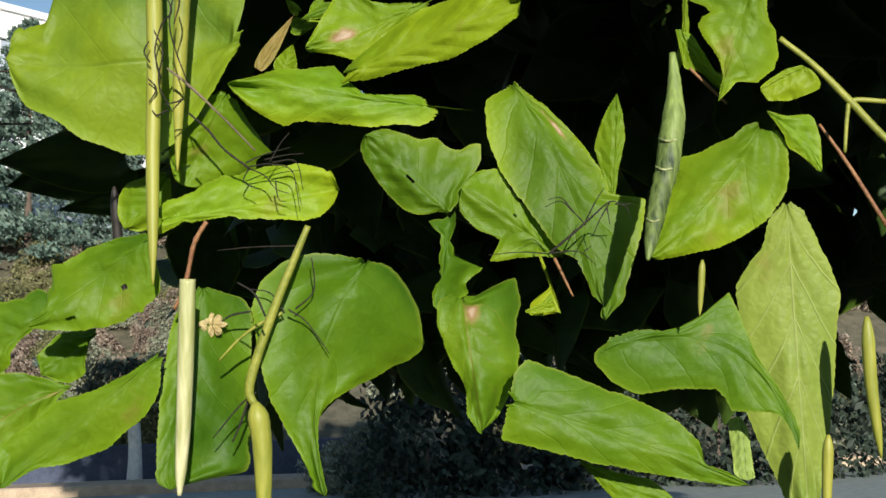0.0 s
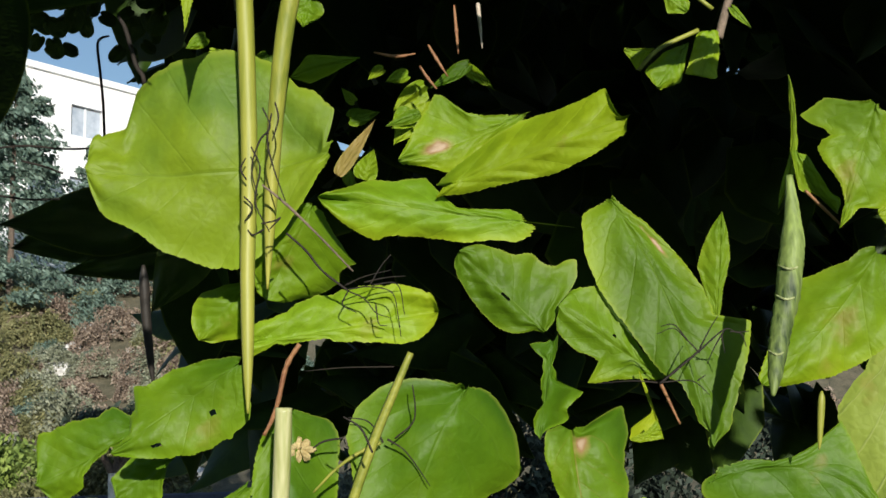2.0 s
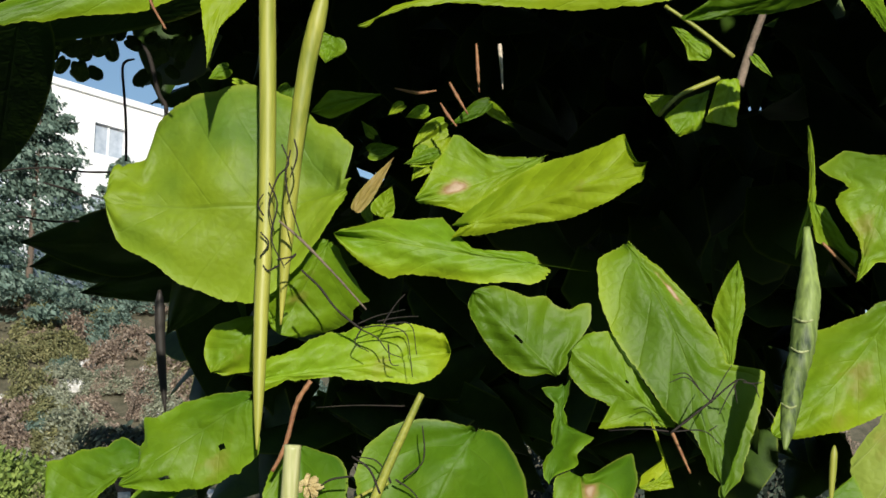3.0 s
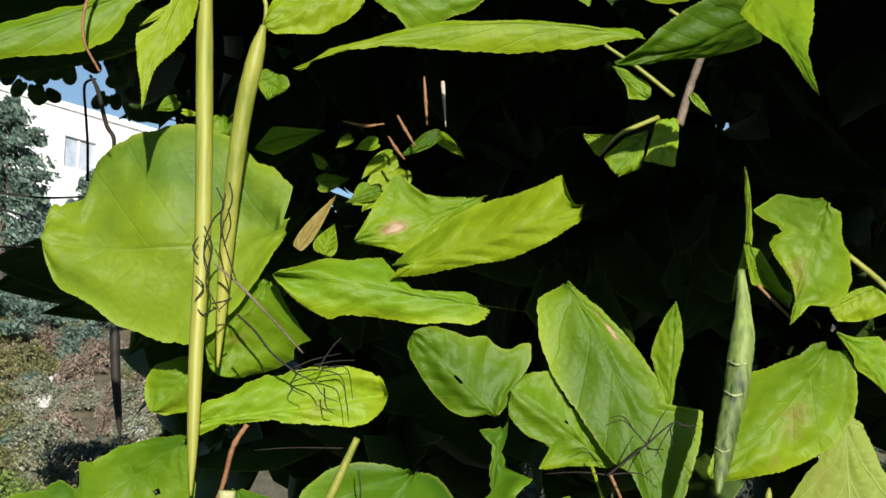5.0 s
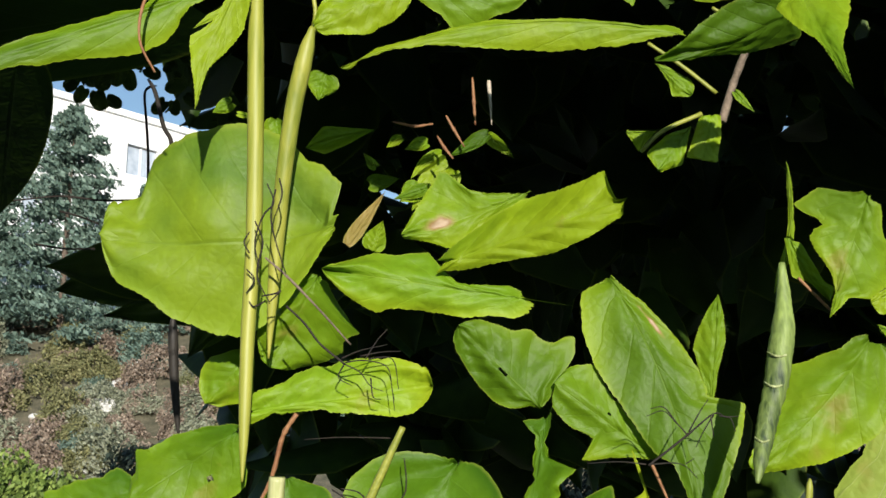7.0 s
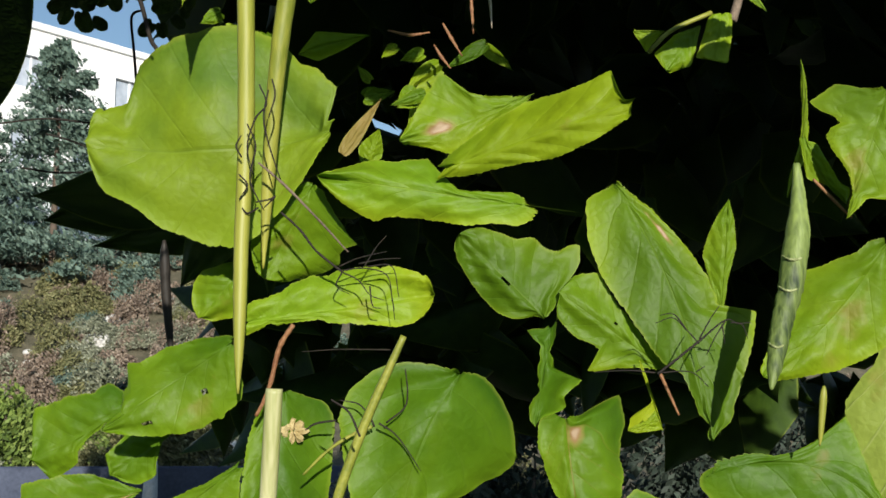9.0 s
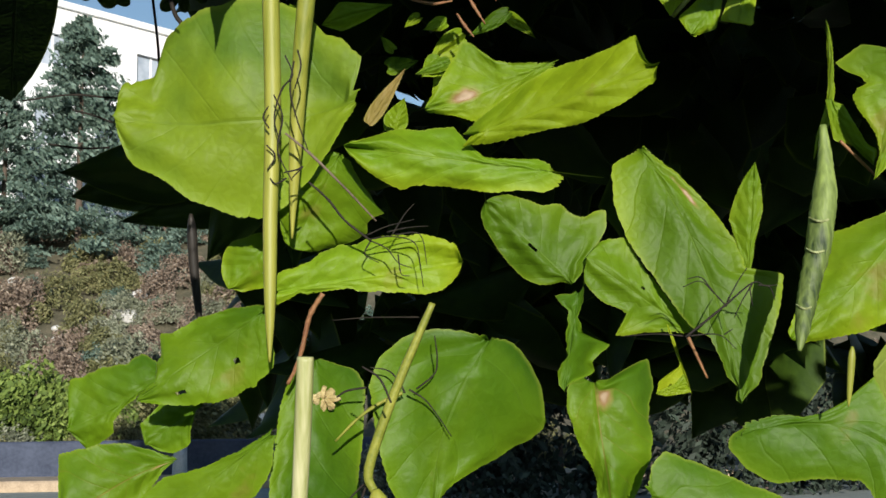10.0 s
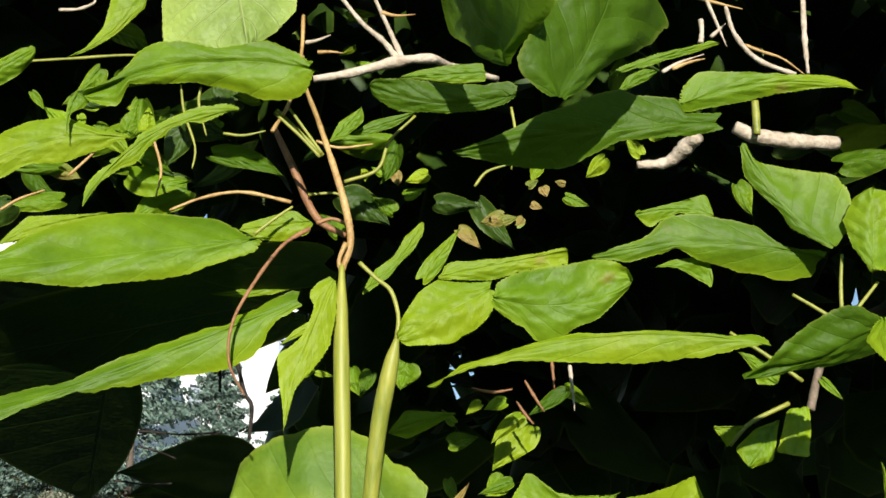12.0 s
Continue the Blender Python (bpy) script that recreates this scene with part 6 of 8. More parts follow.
tube("stalk", [(0.0549, 0.5813, 1.6357), (0.0483, 0.5839, 1.6207), (0.0378, 0.5882, 1.5958), (0.0276, 0.5931, 1.5658), (0.0300, 0.5941, 1.5556)], [0.00140, 0.00178, 0.00216, 0.00229, 0.00178], STALK, tree, "yellow-green stalk with forked side stems")
tube("stalk", [(-0.0610, 0.6574, 1.9647), (-0.0493, 0.6573, 1.9396), (-0.0358, 0.6572, 1.9108), (-0.0193, 0.6571, 1.8998)], [0.00163, 0.00237, 0.00222, 0.00148], STALK_RED, tree, "dark red-brown stalk in half shade", knots=0.1)
tube("stalk", [(-0.0489, 0.6837, 2.0252), (-0.0451, 0.6625, 1.9955), (-0.0348, 0.6307, 1.9587), (-0.0238, 0.6147, 1.9218), (-0.0174, 0.6147, 1.8995), (-0.0147, 0.6147, 1.8808), (-0.0191, 0.6147, 1.8650)], [0.00098, 0.00112, 0.00140, 0.00182, 0.00210, 0.00196, 0.00154], STALK_TAN, tree, "tan fruit stalk carrying the pods", knots=0.25)
tube("stalk", [(-0.0505, 0.6943, 2.0594), (-0.0500, 0.6837, 2.0259), (-0.0505, 0.6308, 1.9688), (-0.0554, 0.5991, 1.9364)], [0.00132, 0.00117, 0.00117, 0.00103], STALK_TAN, tree, "", knots=0.3)
tube("stalk", [(-0.0559, 0.6097, 1.9518), (-0.0423, 0.6095, 1.9388), (-0.0313, 0.6095, 1.9266)], [0.00084, 0.00098, 0.00084], STALK, tree, "")
tube("stalk", [(-0.0482, 0.6096, 1.9545), (-0.0395, 0.6095, 1.9420), (-0.0302, 0.6094, 1.9285)], [0.00084, 0.00084, 0.00084], STALK, tree, "")
tube("stalk", [(-0.0636, 0.6098, 1.8835), (-0.0538, 0.6097, 1.8918), (-0.0445, 0.6096, 1.8987)], [0.00096, 0.00082, 0.00068], STALK, tree, "")
tube("stalk", [(-0.0168, 0.6094, 1.8790), (-0.0200, 0.6094, 1.8698), (-0.0188, 0.6094, 1.8633)], [0.00122, 0.00108, 0.00135], STALK_TAN, tree, "", knots=0.3)
tube("stalk", [(-0.0337, 0.6307, 1.8976), (-0.0247, 0.6306, 1.8999), (-0.0142, 0.6305, 1.8954)], [0.00114, 0.00099, 0.00114], STALK_RED, tree, "", knots=0.3)
tube("stalk", [(-0.0404, 0.6519, 1.9221), (-0.0264, 0.6518, 1.9232), (-0.0194, 0.6518, 1.9205)], [0.00089, 0.00074, 0.00074], STALK, tree, "")
tube("stalk", [(-0.0347, 0.6000, 1.8832), (-0.0474, 0.5950, 1.8723), (-0.0598, 0.5900, 1.8515), (-0.0685, 0.5850, 1.8302), (-0.0686, 0.5800, 1.8096), (-0.0601, 0.5750, 1.7925)], [0.00128, 0.00102, 0.00090, 0.00077, 0.00064, 0.00051], STALK_RED, tree, "bare curved fruit stalk", knots=0.3)
tube("stalk", [(-0.1096, 0.6208, 1.9006), (-0.0925, 0.6206, 1.9077), (-0.0719, 0.6205, 1.9109), (-0.0465, 0.6202, 1.9053)], [0.00070, 0.00084, 0.00112, 0.00098], STALK_TAN, tree, "", knots=0.5)
tube("stalk", [(-0.0097, 0.6093, 1.8684), (-0.0013, 0.6093, 1.8602), (0.0064, 0.6092, 1.8533), (0.0102, 0.6092, 1.8402), (0.0097, 0.6092, 1.8278)], [0.00121, 0.00107, 0.00121, 0.00107, 0.00161], STALK, tree, "")
tube("stalk", [(-0.0560, 0.6202, 1.9586), (-0.0434, 0.6201, 1.9453), (-0.0304, 0.6200, 1.9321)], [0.00114, 0.00129, 0.00114], STALK, tree, "")
tube("stalk", [(0.0188, 0.6302, 1.9606), (0.0049, 0.6303, 1.9454), (-0.0016, 0.6304, 1.9286), (-0.0192, 0.6306, 1.9213)], [0.00072, 0.00086, 0.00101, 0.00101], STALK, tree, "")
tube("branch", [(-0.0429, 0.6943, 2.0154), (-0.0205, 0.6940, 2.0194), (0.0072, 0.6938, 2.0274), (0.0282, 0.6936, 2.0298), (0.0431, 0.7146, 2.0357), (0.0736, 0.7356, 2.0380)], [0.00214, 0.00264, 0.00363, 0.00297, 0.00231, 0.00198], BARK_PALE, tree, "pale grey bare branch with forks", knots=0.35)
tube("branch", [(0.0090, 0.6938, 2.0282), (0.0000, 0.6991, 2.0440), (-0.0145, 0.7045, 2.0609), (-0.0299, 0.7153, 2.0876)], [0.00220, 0.00186, 0.00152, 0.00135], BARK_PALE, tree, "", knots=0.35)
tube("branch", [(0.0114, 0.6937, 2.0297), (0.0043, 0.6991, 2.0501), (-0.0079, 0.7151, 2.0879)], [0.00184, 0.00151, 0.00134], BARK_PALE, tree, "", knots=0.35)
tube("twig", [(-0.0498, 0.7049, 2.0462), (-0.0427, 0.7048, 2.0478), (-0.0337, 0.7047, 2.0520)], [0.00118, 0.00101, 0.00034], BARK_PALE, tree, "", knots=0.4, sides=6)
tube("twig", [(-0.0419, 0.7048, 2.0394), (-0.0340, 0.7048, 2.0399), (-0.0255, 0.7047, 2.0391)], [0.00117, 0.00101, 0.00034], STALK_TAN, tree, "", knots=0.4, sides=6)
tube("twig", [(-0.2059, 0.7063, 2.0684), (-0.1932, 0.7062, 2.0693), (-0.1838, 0.7061, 2.0743), (-0.1870, 0.7061, 2.0792)], [0.00118, 0.00102, 0.00034], BARK_PALE, tree, "", knots=0.4, sides=6)
tube("twig", [(-0.0017, 0.7044, 2.0683), (0.0069, 0.7043, 2.0660), (0.0195, 0.7042, 2.0669)], [0.00119, 0.00102, 0.00034], STALK_TAN, tree, "", knots=0.4, sides=6)
tube("twig", [(0.2016, 0.7025, 2.0807), (0.2140, 0.7024, 2.0767), (0.2298, 0.7023, 2.0726)], [0.00120, 0.00103, 0.00034], STALK_TAN, tree, "", knots=0.4, sides=6)
tube("twig", [(0.2069, 0.7025, 2.0791), (0.2121, 0.7024, 2.0626), (0.2172, 0.7024, 2.0456)], [0.00119, 0.00102, 0.00034], BARK_PALE, tree, "", knots=0.4, sides=6)
tube("twig", [(0.2077, 0.7025, 2.0521), (0.2144, 0.7024, 2.0585), (0.2180, 0.7024, 2.0619)], [0.00119, 0.00102, 0.00034], BARK_PALE, tree, "", knots=0.4, sides=6)
tube("twig", [(0.2289, 0.7023, 2.0466), (0.2401, 0.7022, 2.0417), (0.2522, 0.7021, 2.0370), (0.2651, 0.7020, 2.0259)], [0.00118, 0.00101, 0.00034], STALK_TAN, tree, "", knots=0.4, sides=6)
tube("twig", [(0.1749, 0.7028, 2.0269), (0.1854, 0.7027, 2.0334), (0.2024, 0.7026, 2.0399)], [0.00118, 0.00101, 0.00034], BARK_PALE, tree, "", knots=0.4, sides=6)
tube("twig", [(0.1815, 0.7028, 2.0293), (0.1933, 0.7026, 2.0343), (0.2028, 0.7026, 2.0367)], [0.00118, 0.00101, 0.00034], STALK_TAN, tree, "", knots=0.4, sides=6)
tube("twig", [(0.1054, 0.6800, 1.8323), (0.1063, 0.6800, 1.8198), (0.1071, 0.6800, 1.8067)], [0.00107, 0.00092, 0.00031], BARK_PALE, tree, "", knots=0.4, sides=6)
tube("branch", [(0.1667, 0.7560, 1.9863), (0.1862, 0.7558, 1.9880), (0.1963, 0.7451, 1.9940), (0.2028, 0.7344, 1.9981)], [0.00244, 0.00384, 0.00558, 0.00453], BARK_PALE, tree, "thick pale branch stub", knots=0.25)
# Branch ends here because its shaded remainder is left out.
tube("branch", [(0.2229, 0.7200, 1.9976), (0.2357, 0.7220, 1.9927), (0.2596, 0.7240, 1.9899), (0.2918, 0.7300, 1.9913)], [0.00414, 0.00483, 0.00517, 0.00430], BARK_PALE, tree, "sunlit length of a thick pale branch, cut where shade begins", knots=0.22)
tube("branch", [(0.2157, 0.6918, 2.0680), (0.2198, 0.6918, 2.0486), (0.2324, 0.6917, 2.0308), (0.2555, 0.6915, 2.0203)], [0.00133, 0.00149, 0.00166, 0.00133], BARK_PALE, tree, "", knots=0.4)
tube("branch", [(0.2051, 0.7131, 2.0707), (0.2052, 0.7131, 2.0624), (0.2038, 0.7131, 2.0538)], [0.00173, 0.00138, 0.00190], BARK_PALE, tree, "", knots=0.4)
tube("branch", [(0.2738, 0.7124, 2.0902), (0.2718, 0.7125, 2.0567), (0.2714, 0.7125, 2.0322)], [0.00138, 0.00190, 0.00104], BARK_PALE, tree, "", knots=0.5)
tube("stalk", [(0.2352, 0.7129, 2.0121), (0.2350, 0.7129, 2.0021), (0.2346, 0.7129, 1.9893)], [0.00236, 0.00253, 0.00219], STALK, tree, "")
tube("stalk", [(0.1764, 0.6250, 1.7781), (0.1879, 0.6250, 1.7895), (0.2084, 0.6250, 1.7994)], [0.00100, 0.00115, 0.00125], STALK, tree, "")
tube("stalk", [(0.1813, 0.6250, 1.8365), (0.1987, 0.6250, 1.8249), (0.2167, 0.6250, 1.8108)], [0.00090, 0.00110, 0.00110], STALK, tree, "")
tube("stalk", [(0.2360, 0.6320, 1.8381), (0.2276, 0.6300, 1.8184), (0.2200, 0.6280, 1.7967)], [0.00200, 0.00210, 0.00230], TWIG_BROWN, tree, "brown leaf stem in half shade", knots=0.2)
leaf((0.2269, 0.6250, 1.8121), (0.2366, 0.6250, 1.8011), (-0.1000, -0.9900, 0.0000), 0.0025, 0.0025, material=LEAF)
tube("stalk", [(0.2396, 0.6200, 1.8389), (0.2264, 0.6200, 1.8480), (0.2144, 0.6200, 1.8556)], [0.00114, 0.00100, 0.00086], STALK, tree, "")
tube("stalk", [(0.2463, 0.6388, 1.8509), (0.2478, 0.6387, 1.8682), (0.2503, 0.6387, 1.8843)], [0.00115, 0.00100, 0.00086], STALK, tree, "")
tube("stalk", [(0.2434, 0.6300, 1.8417), (0.2538, 0.6300, 1.8536), (0.2643, 0.6300, 1.8657)], [0.00116, 0.00102, 0.00087], STALK, tree, "")
tube("stalk", [(0.2754, 0.5659, 1.7186), (0.2910, 0.5657, 1.7058), (0.3077, 0.5660, 1.6883), (0.3239, 0.5663, 1.6707), (0.3426, 0.5660, 1.6558)], [0.00132, 0.00145, 0.00185, 0.00172, 0.00172], STALK, tree, "yellow-green leaf stalk")
tube("stalk", [(0.3242, 0.5641, 1.6878), (0.3090, 0.5658, 1.6888), (0.3063, 0.5668, 1.6831), (0.3047, 0.5692, 1.6648)], [0.00119, 0.00119, 0.00106, 0.00079], STALK, tree, "")
tube("stalk", [(0.3016, 0.5877, 1.6826), (0.3149, 0.5886, 1.6632), (0.3334, 0.5902, 1.6327)], [0.00068, 0.00096, 0.00109], STALK_RED, tree, "")
tube("stalk", [(0.0076, 0.6092, 1.6425), (0.0017, 0.6118, 1.6328), (-0.0018, 0.6148, 1.6182), (-0.0046, 0.6167, 1.6097), (-0.0084, 0.6185, 1.6024)], [0.00111, 0.00124, 0.00111, 0.00111, 0.00087], STALK_RED, tree, "", knots=0.3)
tube("stalk", [(0.2300, 0.5623, 1.7033), (0.2386, 0.5626, 1.6947), (0.2467, 0.5628, 1.6867)], [0.00061, 0.00074, 0.00049], STALK_RED, tree, "", knots=0.3)
# Silhouetted leaves take their shade from the near-black leaf colour.
leaf((-0.1347, 0.6250, 1.8092), (-0.1792, 0.7788, 1.7716), (0.0000, -0.2170, -0.9760), 0.0200, 0.0700, material=LEAF_DEEP_SHADE, label="large hanging leaf in silhouette against the slope", tl=0, tr=0, curl=0, wave=0.0, blunt=0.3, rows=20)
leaf((-0.2949, 2.3997, 2.0382), (-0.5517, 2.4355, 2.0401), (-0.1367, -0.9720, -0.1913), 0.0713, 0.0759, material=LEAF_DEEP_SHADE, label="shaded leaf in silhouette")
leaf((-0.1692, 2.4403, 1.9980), (-0.4418, 2.4868, 1.9510), (-0.1298, -0.9698, -0.2066), 0.0587, 0.0529, material=LEAF_DEEP_SHADE, label="shaded leaf in silhouette")
leaf((-0.1675, 2.3387, 1.9912), (-0.2542, 2.3744, 1.8565), (0.0146, -0.9642, -0.2646), 0.0562, 0.0562, material=LEAF_DEEP_SHADE)
leaf((-0.3589, 2.4644, 2.0301), (-0.5387, 2.4886, 2.0022), (-0.0932, -0.9671, -0.2367), 0.0600, 0.0600, material=LEAF_DEEP_SHADE)
tube("stalk", [(-0.3122, 2.1840, 2.3355), (-0.3275, 2.1863, 2.3313), (-0.3333, 2.1897, 2.3171), (-0.3290, 2.1987, 2.2716), (-0.3244, 2.2093, 2.2179), (-0.3227, 2.2221, 2.1552)], [0.00155, 0.00258, 0.00258, 0.00258, 0.00258, 0.00258], TWIG_DRY, tree, "thin dark hanging stem")
tube("stalk", [(-0.1140, 0.8850, 1.8968), (-0.1085, 0.8865, 1.8870), (-0.1018, 0.8908, 1.8632), (-0.0963, 0.8925, 1.8526), (-0.0977, 0.8974, 1.8295)], [0.00101, 0.00162, 0.00162, 0.00162, 0.00142], TWIG_DRY, tree, "thin dark twig")
tube("twig", [(0.0019, 0.5866, 1.6891), (0.0103, 0.5867, 1.6814), (0.0176, 0.5873, 1.6723), (0.0290, 0.5873, 1.6633)], [0.00052, 0.00060, 0.00060, 0.00052], TWIG_DRY, tree, "dark dry fruit stalk with fine forks", sides=6, knots=0.35)
tube("twig", [(0.0290, 0.5873, 1.6633), (0.0357, 0.5869, 1.6599), (0.0405, 0.5873, 1.6539), (0.0465, 0.5868, 1.6515)], [0.00035, 0.00026, 0.00017], TWIG_DRY, tree, "", sides=6, knots=0.35)
tube("twig", [(0.0289, 0.5871, 1.6642), (0.0380, 0.5857, 1.6651), (0.0476, 0.5848, 1.6622), (0.0501, 0.5861, 1.6527), (0.0514, 0.5876, 1.6432)], [0.00035, 0.00026, 0.00017], TWIG_DRY, tree, "", sides=6, knots=0.35)
tube("twig", [(0.0272, 0.5871, 1.6659), (0.0355, 0.5853, 1.6694), (0.0474, 0.5831, 1.6721)], [0.00035, 0.00026, 0.00017], TWIG_DRY, tree, "", sides=6, knots=0.35)
tube("twig", [(0.0356, 0.5857, 1.6670), (0.0451, 0.5840, 1.6688), (0.0534, 0.5828, 1.6692)], [0.00035, 0.00026, 0.00017], TWIG_DRY, tree, "", sides=6, knots=0.35)
tube("twig", [(0.0285, 0.5873, 1.6633), (0.0262, 0.5886, 1.6576), (0.0322, 0.5884, 1.6540)], [0.00035, 0.00026, 0.00017], TWIG_DRY, tree, "", sides=6, knots=0.35)
tube("twig", [(0.0405, 0.5867, 1.6575), (0.0418, 0.5879, 1.6492), (0.0454, 0.5876, 1.6480)], [0.00035, 0.00026, 0.00017], TWIG_DRY, tree, "", sides=6, knots=0.35)
tube("twig", [(0.0380, 0.5856, 1.6658), (0.0431, 0.5834, 1.6741), (0.0473, 0.5820, 1.6788)], [0.00035, 0.00026, 0.00017], TWIG_DRY, tree, "", sides=6, knots=0.35)
tube("twig", [(0.0392, 0.5854, 1.6658), (0.0499, 0.5839, 1.6657), (0.0530, 0.5857, 1.6527)], [0.00035, 0.00026, 0.00017], TWIG_DRY, tree, "", sides=6, knots=0.35)
tube("twig", [(-0.0086, 0.5943, 1.7123), (0.0017, 0.5943, 1.7037), (0.0165, 0.5948, 1.6891), (0.0313, 0.5954, 1.6733)], [0.00049, 0.00074, 0.00061, 0.00037], TWIG_BROWN, tree, "grey-brown dry stalk", sides=6, knots=0.35)
tube("twig", [(-0.0081, 0.5786, 1.7432), (-0.0049, 0.5795, 1.7348), (-0.0095, 0.5812, 1.7289), (-0.0129, 0.5838, 1.7171), (-0.0103, 0.5855, 1.7053)], [0.00035, 0.00043, 0.00026], TWIG_DRY, tree, "", sides=6, knots=0.35)
tube("twig", [(-0.0042, 0.5784, 1.7408), (-0.0060, 0.5807, 1.7289), (-0.0034, 0.5824, 1.7171), (0.0016, 0.5842, 1.7028)], [0.00035, 0.00043, 0.00026], TWIG_DRY, tree, "", sides=6, knots=0.35)
tube("twig", [(-0.0131, 0.5821, 1.7266), (-0.0093, 0.5833, 1.7171), (-0.0115, 0.5860, 1.7029), (-0.0053, 0.5875, 1.6898)], [0.00035, 0.00043, 0.00026], TWIG_DRY, tree, "", sides=6, knots=0.35)
tube("twig", [(-0.0163, 0.5863, 1.7053), (-0.0126, 0.5866, 1.7005), (-0.0161, 0.5881, 1.6946)], [0.00035, 0.00043, 0.00026], TWIG_DRY, tree, "", sides=6, knots=0.35)
tube("twig", [(-0.0089, 0.5873, 1.6934), (-0.0030, 0.5863, 1.6945), (-0.0006, 0.5858, 1.6957), (-0.0053, 0.5873, 1.6910)], [0.00035, 0.00043, 0.00026], TWIG_DRY, tree, "", sides=6, knots=0.35)
tube("twig", [(-0.0077, 0.5876, 1.6910), (-0.0124, 0.5887, 1.6887), (-0.0148, 0.5886, 1.6911)], [0.00035, 0.00043, 0.00026], TWIG_DRY, tree, "", sides=6, knots=0.35)
tube("twig", [(-0.0027, 0.5774, 1.7455), (-0.0013, 0.5784, 1.7384), (-0.0040, 0.5805, 1.7289)], [0.00035, 0.00043, 0.00026], TWIG_DRY, tree, "", sides=6, knots=0.35)
tube("twig", [(-0.0152, 0.5849, 1.7124), (-0.0177, 0.5844, 1.7172), (-0.0154, 0.5833, 1.7219)], [0.00035, 0.00043, 0.00026], TWIG_DRY, tree, "", sides=6, knots=0.35)
tube("twig", [(0.1631, 0.5759, 1.6201), (0.1708, 0.5738, 1.6262), (0.1802, 0.5711, 1.6339), (0.1908, 0.5681, 1.6426), (0.1961, 0.5676, 1.6412)], [0.00052, 0.00060, 0.00052, 0.00035, 0.00017], TWIG_DRY, tree, "dark dry fruit stalk with fine forks", sides=6, knots=0.35)
tube("twig", [(0.1802, 0.5713, 1.6328), (0.1747, 0.5711, 1.6387), (0.1689, 0.5710, 1.6437), (0.1618, 0.5724, 1.6414)], [0.00035, 0.00026, 0.00017], TWIG_DRY, tree, "", sides=6, knots=0.35)
tube("twig", [(0.1747, 0.5711, 1.6387), (0.1693, 0.5707, 1.6452), (0.1634, 0.5716, 1.6447)], [0.00035, 0.00026, 0.00017], TWIG_DRY, tree, "", sides=6, knots=0.35)
tube("twig", [(0.1908, 0.5682, 1.6422), (0.1866, 0.5700, 1.6351), (0.1834, 0.5717, 1.6280)], [0.00035, 0.00026, 0.00017], TWIG_DRY, tree, "", sides=6, knots=0.35)
tube("twig", [(0.1932, 0.5680, 1.6417), (0.1980, 0.5675, 1.6407), (0.2004, 0.5681, 1.6350)], [0.00035, 0.00026, 0.00017], TWIG_DRY, tree, "", sides=6, knots=0.35)
tube("twig", [(0.1956, 0.5677, 1.6412), (0.2015, 0.5668, 1.6416)], [0.00035, 0.00026, 0.00017], TWIG_DRY, tree, "", sides=6, knots=0.35)
tube("twig", [(0.1802, 0.5710, 1.6347), (0.1848, 0.5688, 1.6434), (0.1883, 0.5674, 1.6488)], [0.00035, 0.00026, 0.00017], TWIG_DRY, tree, "", sides=6, knots=0.35)
tube("twig", [(0.1638, 0.5758, 1.6206), (0.1769, 0.5739, 1.6209), (0.1846, 0.5739, 1.6147)], [0.00035, 0.00026, 0.00017], TWIG_DRY, tree, "", sides=6, knots=0.35)
tube("twig", [(0.1621, 0.5760, 1.6206), (0.1506, 0.5774, 1.6216), (0.1364, 0.5796, 1.6208)], [0.00035, 0.00026, 0.00017], TWIG_DRY, tree, "", sides=6, knots=0.35)
tube("twig", [(0.1792, 0.5735, 1.6209), (0.1828, 0.5726, 1.6233)], [0.00035, 0.00026, 0.00017], TWIG_DRY, tree, "", sides=6, knots=0.35)
tube("twig", [(0.1896, 0.5686, 1.6410), (0.1910, 0.5698, 1.6327)], [0.00035, 0.00026, 0.00017], TWIG_DRY, tree, "", sides=6, knots=0.35)
tube("twig", [(0.1710, 0.6002, 1.6214), (0.1747, 0.6011, 1.6137), (0.1798, 0.6022, 1.6029)], [0.00076, 0.00076, 0.00050], STALK_RED, tree, "", sides=6, knots=0.35)
tube("twig", [(0.0284, 0.5968, 1.6090), (0.0366, 0.5960, 1.6073), (0.0414, 0.5962, 1.6018), (0.0434, 0.5967, 1.5977)], [0.00026, 0.00035, 0.00043, 0.00052], TWIG_DRY, tree, "", sides=6, knots=0.35)
tube("twig", [(0.0453, 0.5961, 1.5992), (0.0523, 0.5960, 1.5946), (0.0578, 0.5964, 1.5875), (0.0637, 0.5971, 1.5786)], [0.00052, 0.00035, 0.00035, 0.00017], TWIG_DRY, tree, "", sides=6, knots=0.35)
tube("twig", [(0.0563, 0.5906, 1.6223), (0.0574, 0.5921, 1.6123), (0.0561, 0.5935, 1.6057), (0.0486, 0.5956, 1.5994)], [0.00026, 0.00035, 0.00035, 0.00043], TWIG_DRY, tree, "", sides=6, knots=0.35)
tube("twig", [(0.0424, 0.5968, 1.5978), (0.0320, 0.5991, 1.5931), (0.0226, 0.6015, 1.5865), (0.0132, 0.6045, 1.5771)], [0.00096, 0.00084, 0.00072, 0.00048], STALK, tree, "", sides=6, knots=0.35)
tube("twig", [(0.0272, 0.6189, 1.6005), (0.0184, 0.6204, 1.5991), (0.0135, 0.6216, 1.5962)], [0.00045, 0.00054, 0.00036], TWIG_DRY, tree, "", sides=6, knots=0.35)
